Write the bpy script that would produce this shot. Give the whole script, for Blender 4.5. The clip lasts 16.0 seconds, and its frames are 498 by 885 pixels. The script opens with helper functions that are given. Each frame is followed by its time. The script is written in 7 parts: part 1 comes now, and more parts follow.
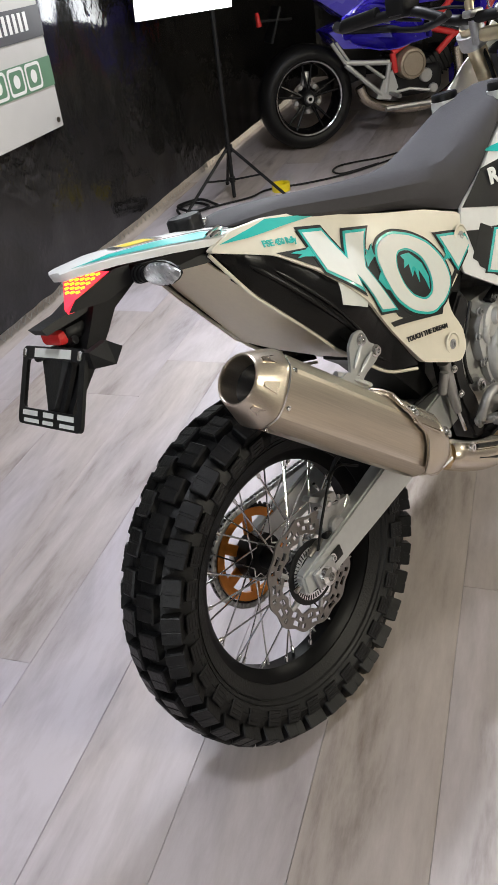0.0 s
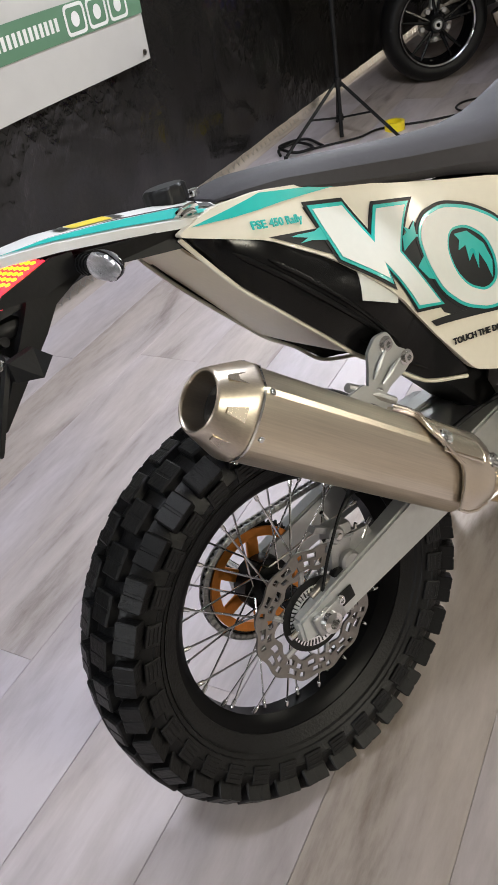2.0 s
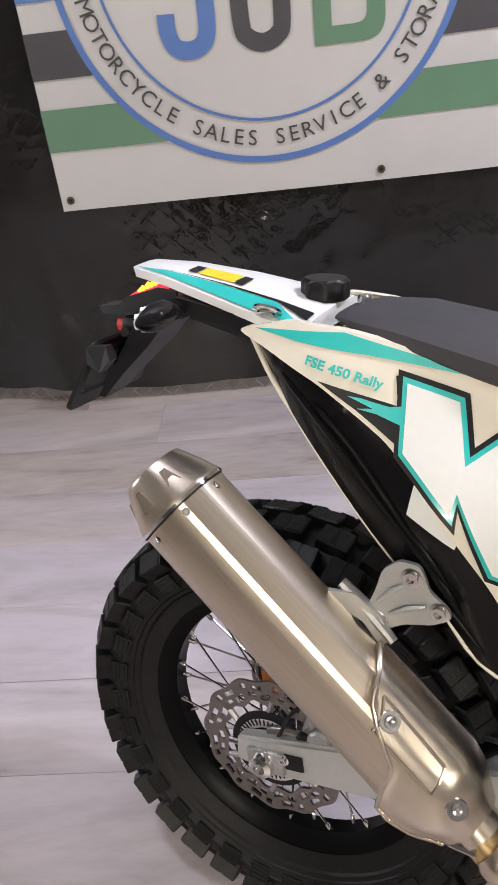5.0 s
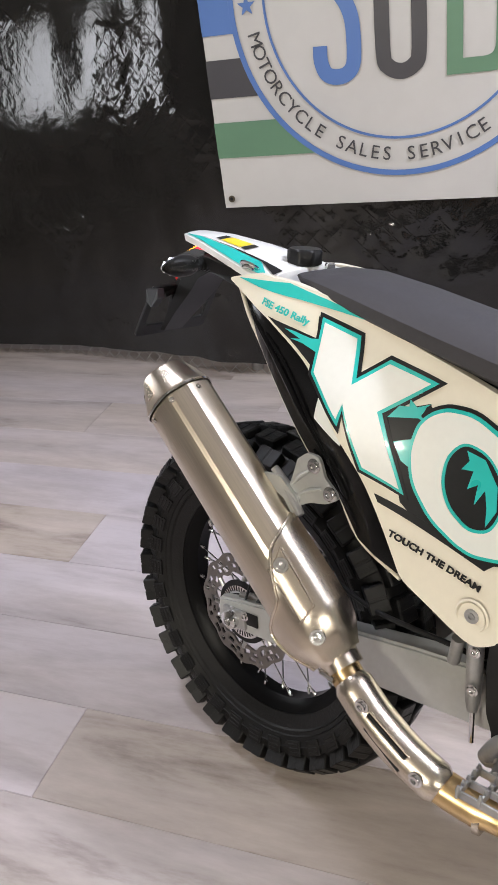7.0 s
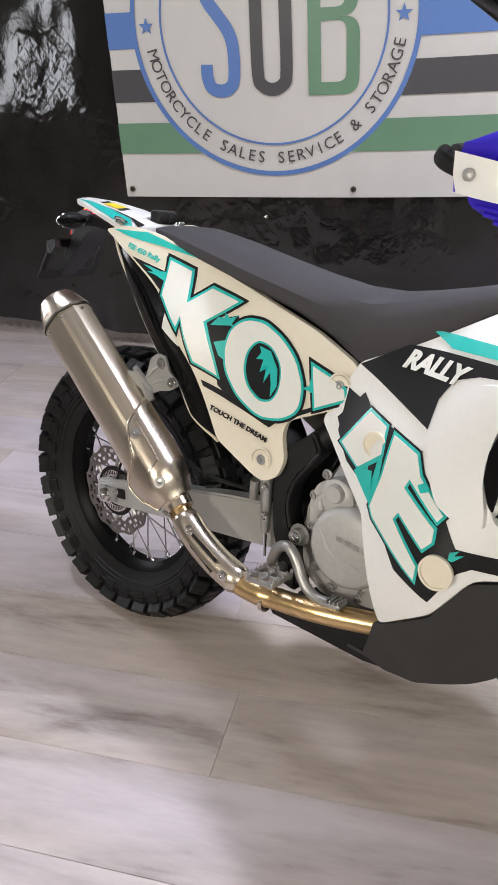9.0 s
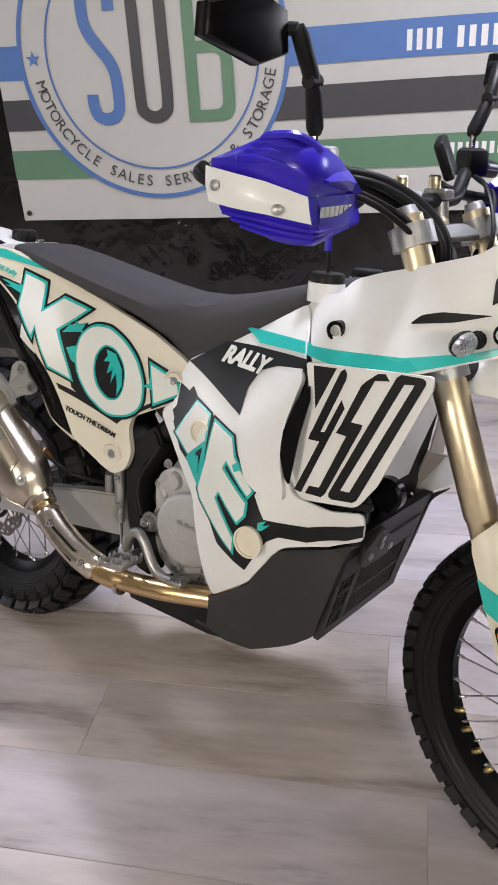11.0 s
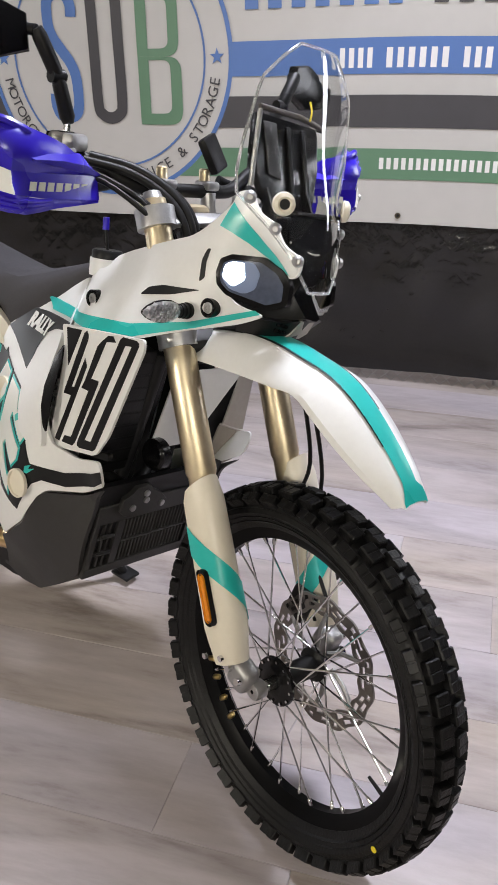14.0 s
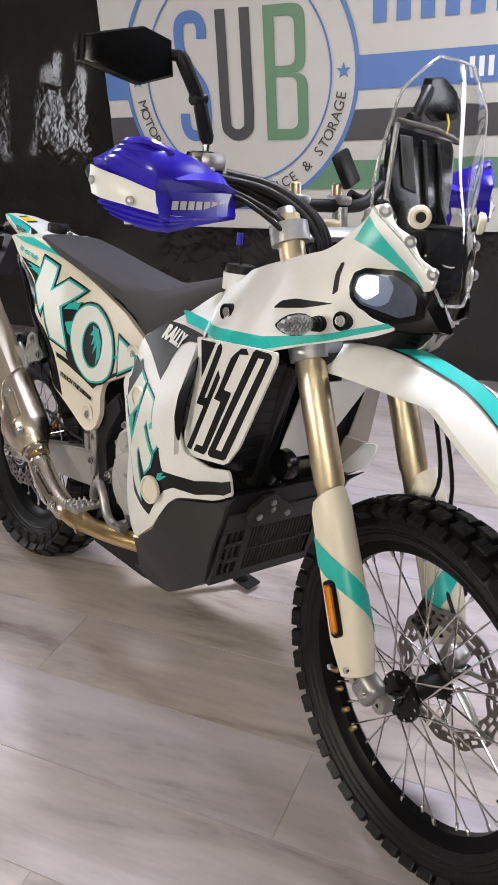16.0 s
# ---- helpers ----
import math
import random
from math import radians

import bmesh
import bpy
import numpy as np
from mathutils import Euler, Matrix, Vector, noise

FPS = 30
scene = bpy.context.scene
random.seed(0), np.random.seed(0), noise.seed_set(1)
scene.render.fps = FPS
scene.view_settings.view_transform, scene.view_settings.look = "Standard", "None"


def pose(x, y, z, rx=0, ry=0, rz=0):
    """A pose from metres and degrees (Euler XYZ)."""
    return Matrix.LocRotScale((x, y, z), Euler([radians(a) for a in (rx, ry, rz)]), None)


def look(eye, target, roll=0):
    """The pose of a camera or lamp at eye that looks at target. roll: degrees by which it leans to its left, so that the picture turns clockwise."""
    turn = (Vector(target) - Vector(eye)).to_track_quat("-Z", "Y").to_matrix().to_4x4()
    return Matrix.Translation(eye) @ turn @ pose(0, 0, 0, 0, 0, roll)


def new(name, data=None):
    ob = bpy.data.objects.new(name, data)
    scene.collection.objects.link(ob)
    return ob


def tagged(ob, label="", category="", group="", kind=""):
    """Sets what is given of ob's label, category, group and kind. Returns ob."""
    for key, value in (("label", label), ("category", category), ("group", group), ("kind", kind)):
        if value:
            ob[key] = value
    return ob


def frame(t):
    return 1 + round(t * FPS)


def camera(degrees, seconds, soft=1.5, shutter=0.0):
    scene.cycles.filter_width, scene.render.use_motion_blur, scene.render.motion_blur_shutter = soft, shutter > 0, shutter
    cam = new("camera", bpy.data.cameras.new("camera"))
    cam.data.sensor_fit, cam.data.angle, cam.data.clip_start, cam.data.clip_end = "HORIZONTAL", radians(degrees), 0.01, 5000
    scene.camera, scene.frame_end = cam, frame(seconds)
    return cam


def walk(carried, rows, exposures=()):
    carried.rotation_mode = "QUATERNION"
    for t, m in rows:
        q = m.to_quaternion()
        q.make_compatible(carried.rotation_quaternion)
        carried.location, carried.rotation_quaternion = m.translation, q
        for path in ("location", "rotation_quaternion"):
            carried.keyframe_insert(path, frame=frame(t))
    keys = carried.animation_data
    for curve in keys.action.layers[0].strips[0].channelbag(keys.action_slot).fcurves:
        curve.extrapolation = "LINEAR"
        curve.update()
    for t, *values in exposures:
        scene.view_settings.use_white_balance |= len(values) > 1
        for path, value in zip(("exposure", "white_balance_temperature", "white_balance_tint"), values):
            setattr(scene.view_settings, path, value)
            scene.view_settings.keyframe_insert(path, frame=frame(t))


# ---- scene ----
cam = camera(34.4, 16.0, shutter=0.1)
PATH = [
    (0, (-1.094, -0.296, 1.436), (0.465, 0.304, 0.336), -7.6),
    (0.5, (-1.094, -0.337, 1.433), (0.407, 0.36, 0.31), -9.0),
    (1, (-1.088, -0.367, 1.425), (0.372, 0.424, 0.31), -9.2),
    (1.5, (-0.951, -0.398, 1.395), (0.463, 0.465, 0.275), -10.5),
    (2, (-0.759, -0.395, 1.375), (0.598, 0.475, 0.191), -10.7),
    (2.5, (-0.597, -0.448, 1.338), (0.538, 0.623, 0.088), -14.5),
    (3, (-0.452, -0.552, 1.336), (0.467, 0.71, 0.086), -14.2),
    (3.5, (-0.308, -0.594, 1.333), (0.503, 0.741, 0.083), -14.1),
    (4, (-0.136, -0.601, 1.378), (0.607, 0.787, 0.144), -10.0),
    (4.5, (-0.023, -0.659, 1.388), (0.316, 0.936, 0.229), -10.1),
    (5, (0.117, -0.721, 1.413), (-0.047, 0.943, 0.317), -7.3),
    (5.2, (0.158, -0.717, 1.417), (-0.134, 0.936, 0.329), -8.0),
    (7.3, (0.566, -1.137, 1.439), (-0.121, 0.461, 0.452), -8.0),
    (7.5, (0.571, -1.194, 1.457), (-0.044, 0.429, 0.463), -6.7),
    (8, (0.67, -1.317, 1.466), (0.081, 0.32, 0.48), -6.2),
    (8.2, (0.712, -1.365, 1.467), (0.136, 0.273, 0.474), -5.7),
    (10.3, (1.032, -1.665, 1.48), (0.608, 0.033, 0.511), -1.8),
    (10.5, (1.056, -1.666, 1.483), (0.628, 0.03, 0.513), -2.0),
    (11, (1.11, -1.638, 1.47), (0.723, 0.082, 0.525), -3.7),
    (11.5, (1.162, -1.598, 1.461), (0.909, 0.156, 0.534), -4.2),
    (12, (1.29, -1.638, 1.466), (0.991, 0.111, 0.544), -3.5),
    (12.5, (1.458, -1.701, 1.469), (1.032, 0.026, 0.555), -1.7),
    (13, (1.536, -1.702, 1.454), (1.1, 0.025, 0.543), -2.3),
    (13.5, (1.579, -1.678, 1.439), (1.231, 0.064, 0.521), -1.5),
    (14, (1.692, -1.697, 1.436), (1.177, 0.008, 0.527), -0.7),
    (14.5, (1.747, -1.741, 1.456), (1.083, -0.083, 0.555), -0.5),
    (15, (1.763, -1.765, 1.455), (1.017, -0.136, 0.567), -1.1),
    (15.5, (1.761, -1.763, 1.454), (0.992, -0.138, 0.577), -1.5),
    (16, (1.668, -1.721, 1.445), (0.889, -0.101, 0.57), -3.6),
]
walk(cam, [(t, look(eye, target, roll)) for t, eye, target, roll in PATH], [(0, .12, 6650, 4), (1.5, .12, 6650, 4), (3.2, .14, 6400, 6), (4, .20, 6300, 6), (4.5, .12, 6500, 10), (5, .22, 6600, 12), (7.5, .32, 6500, 8), (10.3, .10, 6450, 10), (11.5, -.02, 6450, 10), (12.5, -.05, 6500, 9), (14.5, 0, 6550, 9), (16, .10, 6550, 9)])

from mathutils import geometry

# ---- light ----
world = bpy.data.worlds.new("world")
scene.world = world
world.use_nodes = True
world.node_tree.nodes["Background"].inputs[0].default_value = (0.5, 0.5, 0.55, 1)
world.node_tree.nodes["Background"].inputs[1].default_value = 0.02


def area_light(name, m, sx, sy, watts, colour):
    data = bpy.data.lights.new(name, "AREA")
    data.shape, data.size, data.size_y, data.energy, data.color = "RECTANGLE", sx, sy, watts, colour
    ob = new(name, data)
    ob.matrix_world = m
    return ob


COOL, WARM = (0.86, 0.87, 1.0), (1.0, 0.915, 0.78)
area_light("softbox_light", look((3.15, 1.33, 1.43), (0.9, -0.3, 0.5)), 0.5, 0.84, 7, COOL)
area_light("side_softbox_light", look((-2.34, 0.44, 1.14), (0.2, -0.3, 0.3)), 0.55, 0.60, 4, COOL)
# no ceiling lamp is in view: the second follows the bike's shadow, others added
CEILING = ((-0.8, 0.45, 12, COOL), (1.5, 0.32, 47, COOL), (1.0, 2.5, 8, COOL), (4.9, 2.0, 36, WARM))
for lx, ly, watts, tint in CEILING:
    panel = area_light("ceiling_light_panel", pose(lx, ly, 2.66), 0.26, 0.24, watts, tint)
    panel.data.spread = radians(145)
# unseen warm fill, added on the south wall to brighten the bike's right side
FILL_LIGHTS = ((-0.6, 88), (2.4, 54))
for lx, watts in FILL_LIGHTS:
    area_light("fill_light_tube", look((lx, -3.46, 2.05), (1.0, 0.0, 0.5)), 1.2, 0.16, watts, WARM)

# ---- materials ----


def material(name, colour, rough=0.5, metal=0.0, vary=0.12, scale=30.0, bump=0.0, bump_scale=200.0, coat=0.0,
             stretch=(1, 1, 1), rough_vary=0.1, spec=0.5, turn=(0, 0, 0)):
    """Colour with broad stains and fine grain, roughness broken up, and a fine relief."""
    m = bpy.data.materials.new(name)
    m.use_nodes = True
    nt = m.node_tree
    b = nt.nodes["Principled BSDF"]
    add, link = nt.nodes.new, nt.links.new
    tc, mp = add("ShaderNodeTexCoord"), add("ShaderNodeMapping")
    mp.inputs["Scale"].default_value = stretch
    tn = add("ShaderNodeMapping")
    tn.inputs["Rotation"].default_value = [radians(a) for a in turn]
    link(tc.outputs["Object"], tn.inputs[0])
    link(tn.outputs[0], mp.inputs[0])
    n1, n2 = add("ShaderNodeTexNoise"), add("ShaderNodeTexNoise")
    n1.inputs["Scale"].default_value, n1.inputs["Detail"].default_value = scale * 0.2, 3
    n2.inputs["Scale"].default_value, n2.inputs["Detail"].default_value = scale * 3, 4
    link(mp.outputs[0], n1.inputs[0]), link(mp.outputs[0], n2.inputs[0])
    s = add("ShaderNodeMath")
    s.operation = "ADD"
    link(n1.outputs[0], s.inputs[0]), link(n2.outputs[0], s.inputs[1])
    mr = add("ShaderNodeMapRange")
    mr.inputs["From Min"].default_value, mr.inputs["From Max"].default_value = 0.6, 1.4
    mr.inputs["To Min"].default_value, mr.inputs["To Max"].default_value = 1 - vary, 1 + vary
    link(s.outputs[0], mr.inputs[0])
    mx = add("ShaderNodeVectorMath")
    mx.operation = "SCALE"
    mx.inputs[0].default_value = colour
    link(mr.outputs[0], mx.inputs["Scale"])
    link(mx.outputs[0], b.inputs["Base Color"])
    rr = add("ShaderNodeMapRange")
    rr.inputs["To Min"].default_value, rr.inputs["To Max"].default_value = max(rough - rough_vary, 0.02), min(rough + rough_vary, 1)
    link(n1.outputs[0], rr.inputs[0])
    link(rr.outputs[0], b.inputs["Roughness"])
    b.inputs["Metallic"].default_value = metal
    b.inputs["Coat Weight"].default_value = coat
    b.inputs["Specular IOR Level"].default_value = spec
    if bump:
        n3, bp = add("ShaderNodeTexNoise"), add("ShaderNodeBump")
        n3.inputs["Scale"].default_value, n3.inputs["Detail"].default_value = bump_scale, 3
        link(mp.outputs[0], n3.inputs[0])
        link(n3.outputs[0], bp.inputs["Height"])
        bp.inputs["Strength"].default_value, bp.inputs["Distance"].default_value = bump, 0.003
        link(bp.outputs[0], b.inputs["Normal"])
    return m


def glow(name, colour, power):
    m = bpy.data.materials.new(name)
    m.use_nodes = True
    b = m.node_tree.nodes["Principled BSDF"]
    b.inputs["Base Color"].default_value = (*colour, 1)
    b.inputs["Emission Color"].default_value = (*colour, 1)
    b.inputs["Emission Strength"].default_value = power
    return m


def glass(name, colour, rough=0.02, alpha=0.0):
    m = bpy.data.materials.new(name)
    m.use_nodes = True
    b = m.node_tree.nodes["Principled BSDF"]
    b.inputs["Base Color"].default_value = (*colour, 1)
    b.inputs["Roughness"].default_value = rough
    b.inputs["Transmission Weight"].default_value = 1 - alpha
    b.inputs["IOR"].default_value = 1.45
    return m


def plank_material():
    m = material("grey_oak_vinyl", (0.36, 0.335, 0.315), 0.42, vary=0.10, scale=6, bump=0.10, bump_scale=60,
                 stretch=(0.12, 1, 1), rough_vary=0.08)
    nt = m.node_tree
    add, link = nt.nodes.new, nt.links.new
    b = nt.nodes["Principled BSDF"]
    info = add("ShaderNodeObjectInfo")
    tc, mp, of = add("ShaderNodeTexCoord"), add("ShaderNodeMapping"), add("ShaderNodeVectorMath")
    sc = add("ShaderNodeVectorMath")
    sc.operation = "SCALE"
    sc.inputs[0].default_value = (37, 91, 13)
    link(info.outputs["Random"], sc.inputs["Scale"])
    link(tc.outputs["Object"], of.inputs[0]), link(sc.outputs[0], of.inputs[1])
    mp.inputs["Scale"].default_value = (1.1, 5.0, 1)
    link(of.outputs[0], mp.inputs[0])
    n1, n2, n3 = (add("ShaderNodeTexNoise") for _ in range(3))
    n1.inputs["Scale"].default_value, n1.inputs["Detail"].default_value, n1.inputs["Distortion"].default_value = 1.3, 6, 1.2
    n2.inputs["Scale"].default_value, n2.inputs["Detail"].default_value, n2.inputs["Roughness"].default_value = 9, 9, 0.68
    n3.inputs["Scale"].default_value, n3.inputs["Detail"].default_value = 0.5, 3
    for n in (n1, n2, n3):
        link(mp.outputs[0], n.inputs[0])
    ramp = add("ShaderNodeValToRGB")
    els = ramp.color_ramp.elements
    els[0].position, els[0].color = 0.25, (0.21, 0.187, 0.178, 1)
    els[1].position, els[1].color = 0.74, (0.51, 0.490, 0.495, 1)
    e = els.new(0.45)
    e.color = (0.385, 0.365, 0.362, 1)
    a1 = add("ShaderNodeMath")
    a1.operation = "MULTIPLY_ADD"
    a1.inputs[1].default_value, a1.inputs[2].default_value = 0.46, -0.23
    link(n2.outputs[0], a1.inputs[0])
    a2 = add("ShaderNodeMath")
    link(n1.outputs[0], a2.inputs[0]), link(a1.outputs[0], a2.inputs[1])
    a3 = add("ShaderNodeMath")
    a3.operation = "MULTIPLY_ADD"
    a3.inputs[1].default_value, a3.inputs[2].default_value = 0.16, -0.02
    link(info.outputs["Random"], a3.inputs[0])
    a4 = add("ShaderNodeMath")
    link(a2.outputs[0], a4.inputs[0]), link(a3.outputs[0], a4.inputs[1])
    link(a4.outputs[0], ramp.inputs[0])
    # beige and lilac zones, some running over a whole plank
    hue, tint, mul = add("ShaderNodeMath"), add("ShaderNodeValToRGB"), add("ShaderNodeMix")
    hue.operation = "MULTIPLY_ADD"
    hue.inputs[1].default_value = 0.34
    link(info.outputs["Random"], hue.inputs[0]), link(n3.outputs[0], hue.inputs[2])
    te = tint.color_ramp.elements
    te[0].position, te[0].color = 0.46, (1.0, 0.905, 0.81, 1)
    te[1].position, te[1].color = 0.84, (0.98, 0.93, 0.98, 1)
    link(hue.outputs[0], tint.inputs[0])
    mul.data_type, mul.blend_type = "RGBA", "MULTIPLY"
    mul.inputs[0].default_value = 1.0
    link(ramp.outputs[0], mul.inputs[6]), link(tint.outputs[0], mul.inputs[7])
    link(mul.outputs[2], b.inputs["Base Color"])
    return m


def tarp_material():
    m = material("black_sheeting", (0.0112, 0.0106, 0.0098), 0.10, vary=0.35, scale=8, bump=0.35, bump_scale=35, rough_vary=0.05, spec=0.48)
    nt = m.node_tree
    add, link = nt.nodes.new, nt.links.new
    b = nt.nodes["Principled BSDF"]
    old = b.inputs["Normal"].links[0].from_node
    tc, vor, n, wv, bp = (add("ShaderNode" + k) for k in ("TexCoord", "TexVoronoi", "TexNoise", "TexNoise", "Bump"))
    vor.feature = "F1"
    vor.inputs["Scale"].default_value = 13
    n.inputs["Scale"].default_value, n.inputs["Detail"].default_value = 2.2, 4
    warp, ws, wa = (add("ShaderNode" + k) for k in ("TexNoise", "VectorMath", "VectorMath"))
    warp.inputs["Scale"].default_value, warp.inputs["Detail"].default_value = 14, 4
    ws.operation = "SCALE"
    ws.inputs["Scale"].default_value = 0.09
    link(tc.outputs["Object"], warp.inputs[0]), link(warp.outputs["Color"], ws.inputs[0])
    link(ws.outputs[0], wa.inputs[0]), link(tc.outputs["Object"], wa.inputs[1])
    link(wa.outputs[0], vor.inputs["Vector"]), link(tc.outputs["Object"], n.inputs[0])
    mr = add("ShaderNodeMapRange")
    mr.inputs["From Min"].default_value, mr.inputs["From Max"].default_value = 0.56, 0.74
    link(n.outputs[0], mr.inputs[0])
    cr = add("ShaderNodeMapRange")
    cr.inputs["From Max"].default_value = 0.7
    link(vor.outputs["Distance"], cr.inputs[0])
    mu = add("ShaderNodeMath")
    mu.operation = "MULTIPLY"
    link(mr.outputs[0], mu.inputs[0]), link(cr.outputs[0], mu.inputs[1])
    link(mu.outputs[0], bp.inputs["Height"])
    bp.inputs["Strength"].default_value, bp.inputs["Distance"].default_value = 0.75, 0.016
    link(old.outputs[0], bp.inputs["Normal"])
    # the fence behind presses its diamonds into the sheeting here and there
    sep = add("ShaderNodeSeparateXYZ")
    link(tc.outputs["Object"], sep.inputs[0])
    ridges = []
    for op in ("ADD", "SUBTRACT"):
        s, pp = add("ShaderNodeMath"), add("ShaderNodeMath")
        s.operation, pp.operation = op, "PINGPONG"
        link(sep.outputs["X"], s.inputs[0]), link(sep.outputs["Z"], s.inputs[1])
        link(s.outputs[0], pp.inputs[0])
        pp.inputs[1].default_value = 0.036
        ridges.append(pp)
    low = add("ShaderNodeMath")
    low.operation = "MINIMUM"
    link(ridges[0].outputs[0], low.inputs[0]), link(ridges[1].outputs[0], low.inputs[1])
    rg, patch, mm, bq = (add("ShaderNode" + k) for k in ("MapRange", "MapRange", "Math", "Bump"))
    rg.inputs["From Max"].default_value, rg.inputs["To Min"].default_value, rg.inputs["To Max"].default_value = 0.006, 1, 0
    link(low.outputs[0], rg.inputs[0])
    patch.inputs["From Min"].default_value, patch.inputs["From Max"].default_value = 0.52, 0.66
    link(n.outputs[0], patch.inputs[0])
    mm.operation = "MULTIPLY"
    link(rg.outputs[0], mm.inputs[0]), link(patch.outputs[0], mm.inputs[1])
    link(mm.outputs[0], bq.inputs["Height"])
    bq.inputs["Strength"].default_value, bq.inputs["Distance"].default_value = 0.2, 0.003
    link(old.outputs[0], bq.inputs["Normal"])
    link(bq.outputs[0], bp.inputs["Normal"])
    link(bp.outputs[0], b.inputs["Normal"])
    return m


CREAM = material("cream_plastic", (0.72, 0.67, 0.555), 0.36, vary=0.03, bump=0.02, coat=0.1)
WHITE = material("white_plastic", (0.74, 0.745, 0.735), 0.38, vary=0.03, bump=0.02, coat=0.1)
TEAL = material("teal_vinyl", (0.022, 0.46, 0.42), 0.3, vary=0.05, coat=0.2)
INK = material("black_vinyl", (0.011, 0.011, 0.012), 0.42, vary=0.2, spec=0.22)
LETTER = material("white_vinyl", (0.70, 0.71, 0.67), 0.42, vary=0.03)
GLOSS_BLACK = material("gloss_black_plastic", (0.005, 0.005, 0.0055), 0.22, vary=0.3, spec=0.22, rough_vary=0.05)
BLACK = material("black_plastic", (0.0065, 0.0065, 0.007), 0.46, vary=0.3, bump=0.1, spec=0.25)
SKID = material("charcoal_composite", (0.021, 0.0205, 0.020), 0.55, vary=0.15, bump=0.15, bump_scale=400)
RUBBER = material("tyre_rubber", (0.0058, 0.0058, 0.0062), 0.43, vary=0.4, scale=20, bump=0.35, spec=0.26)
RIM = material("black_rim_anodising", (0.004, 0.004, 0.0045), 0.34, vary=0.2, spec=0.07, rough_vary=0.05)
RIM_LIP = material("polished_black_rim_edge", (0.010, 0.010, 0.011), 0.16, vary=0.2, spec=0.8, coat=0.4, rough_vary=0.04)
DISC = material("brake_disc_steel", (0.235, 0.22, 0.205), 0.36, 1.0, vary=0.12, scale=60)
SEAT = material("grey_seat_vinyl", (0.054, 0.052, 0.057), 0.62, vary=0.08, bump=0.25, bump_scale=700, spec=0.18)
STEEL = material("brushed_steel", (0.64, 0.57, 0.48), 0.27, 1.0, vary=0.02, scale=20, rough_vary=0.01)
BRUSHED = material("brushed_silencer_steel", (0.62, 0.55, 0.455), 0.33, 1.0, vary=0.13, scale=170, rough_vary=0.09, stretch=(0.02, 1, 1), turn=(0, -40.4, 0))
TITAN = material("heat_tinted_steel", (0.64, 0.46, 0.24), 0.28, 1.0, vary=0.18, scale=14)
CHROME = material("chrome", (0.72, 0.72, 0.72), 0.14, 1.0, vary=0.05)
ALLOY = material("cast_alloy", (0.42, 0.42, 0.42), 0.42, 0.85, vary=0.12, bump=0.2, bump_scale=300)
CASE = material("engine_paint", (0.46, 0.46, 0.45), 0.45, 0.25, vary=0.1, bump=0.1, bump_scale=400)
SILVER = material("anodised_swingarm", (0.50, 0.51, 0.50), 0.38, 0.6, vary=0.06, bump=0.05)
GOLD = material("gold_anodised_tube", (0.72, 0.62, 0.43), 0.42, 1.0, vary=0.08)
BRASS = material("brass_weight", (0.62, 0.47, 0.20), 0.3, 1.0, vary=0.1)
ORANGE = material("orange_sprocket", (0.62, 0.22, 0.04), 0.35, 0.7, vary=0.1)
TANK = material("tan_tank_plastic", (0.70, 0.605, 0.44), 0.42, vary=0.05, bump=0.03)
# pale plastic that lies in shade; the shade is put into this grey
SHADE_GREY = material("shade_grey_plastic", (0.36, 0.33, 0.30), 0.55, vary=0.08, bump=0.05)
BLUE = material("blue_plastic", (0.028, 0.014, 0.44), 0.27, vary=0.06, coat=0.2)
RED = material("red_frame_paint", (0.6, 0.03, 0.03), 0.3, vary=0.08, coat=0.4)
FRAME = material("frame_black_paint", (0.011, 0.011, 0.012), 0.48, vary=0.2, bump=0.05, spec=0.3)
AMBER = material("amber_reflector", (0.75, 0.25, 0.01), 0.2, vary=0.2, scale=400, bump=0.4, bump_scale=900)
YELLOW = material("yellow_sticker", (0.78, 0.62, 0.02), 0.4, vary=0.1)
BANNER = material("white_banner_vinyl", (0.47, 0.457, 0.43), 0.45, vary=0.04, scale=4, bump=0.35, bump_scale=5)
B_BLUE = material("banner_blue", (0.07, 0.15, 0.37), 0.45, vary=0.05, scale=4)
B_BLACK = material("banner_charcoal", (0.045, 0.043, 0.048), 0.45, vary=0.1, scale=4)
B_GREEN = material("banner_green", (0.10, 0.20, 0.12), 0.45, vary=0.06, scale=4)
B_WHITE = material("banner_print_white", (0.72, 0.71, 0.69), 0.45, vary=0.04)
PLANK = plank_material()
TARP = tarp_material()
BEIGE = material("beige_engine_paint", (0.34, 0.28, 0.21), 0.45, 0.3, vary=0.12, bump=0.08)
CONCRETE = material("concrete", (0.32, 0.31, 0.30), 0.7, vary=0.2, scale=6, bump=0.2)
PAINT = material("wall_paint", (0.36, 0.35, 0.335), 0.6, vary=0.06, scale=5, bump=0.05)
WIRE = material("galvanised_wire", (0.5, 0.5, 0.5), 0.4, 0.9, vary=0.15)
DARK_BRASS = material("tarnished_brass", (0.10, 0.085, 0.06), 0.5, 0.8, vary=0.2)
CLEAR = glass("clear_acrylic", (0.96, 0.97, 0.97))
SCREEN_EDGE = glass("polished_acrylic_edge", (0.95, 0.96, 0.96), 0.10, 0.10)
LENS = glass("clear_lens", (0.96, 0.96, 0.97), 0.04)
FOIL = material("lamp_reflector_foil", (0.82, 0.82, 0.84), 0.32, 0.6, vary=0.1, scale=200)
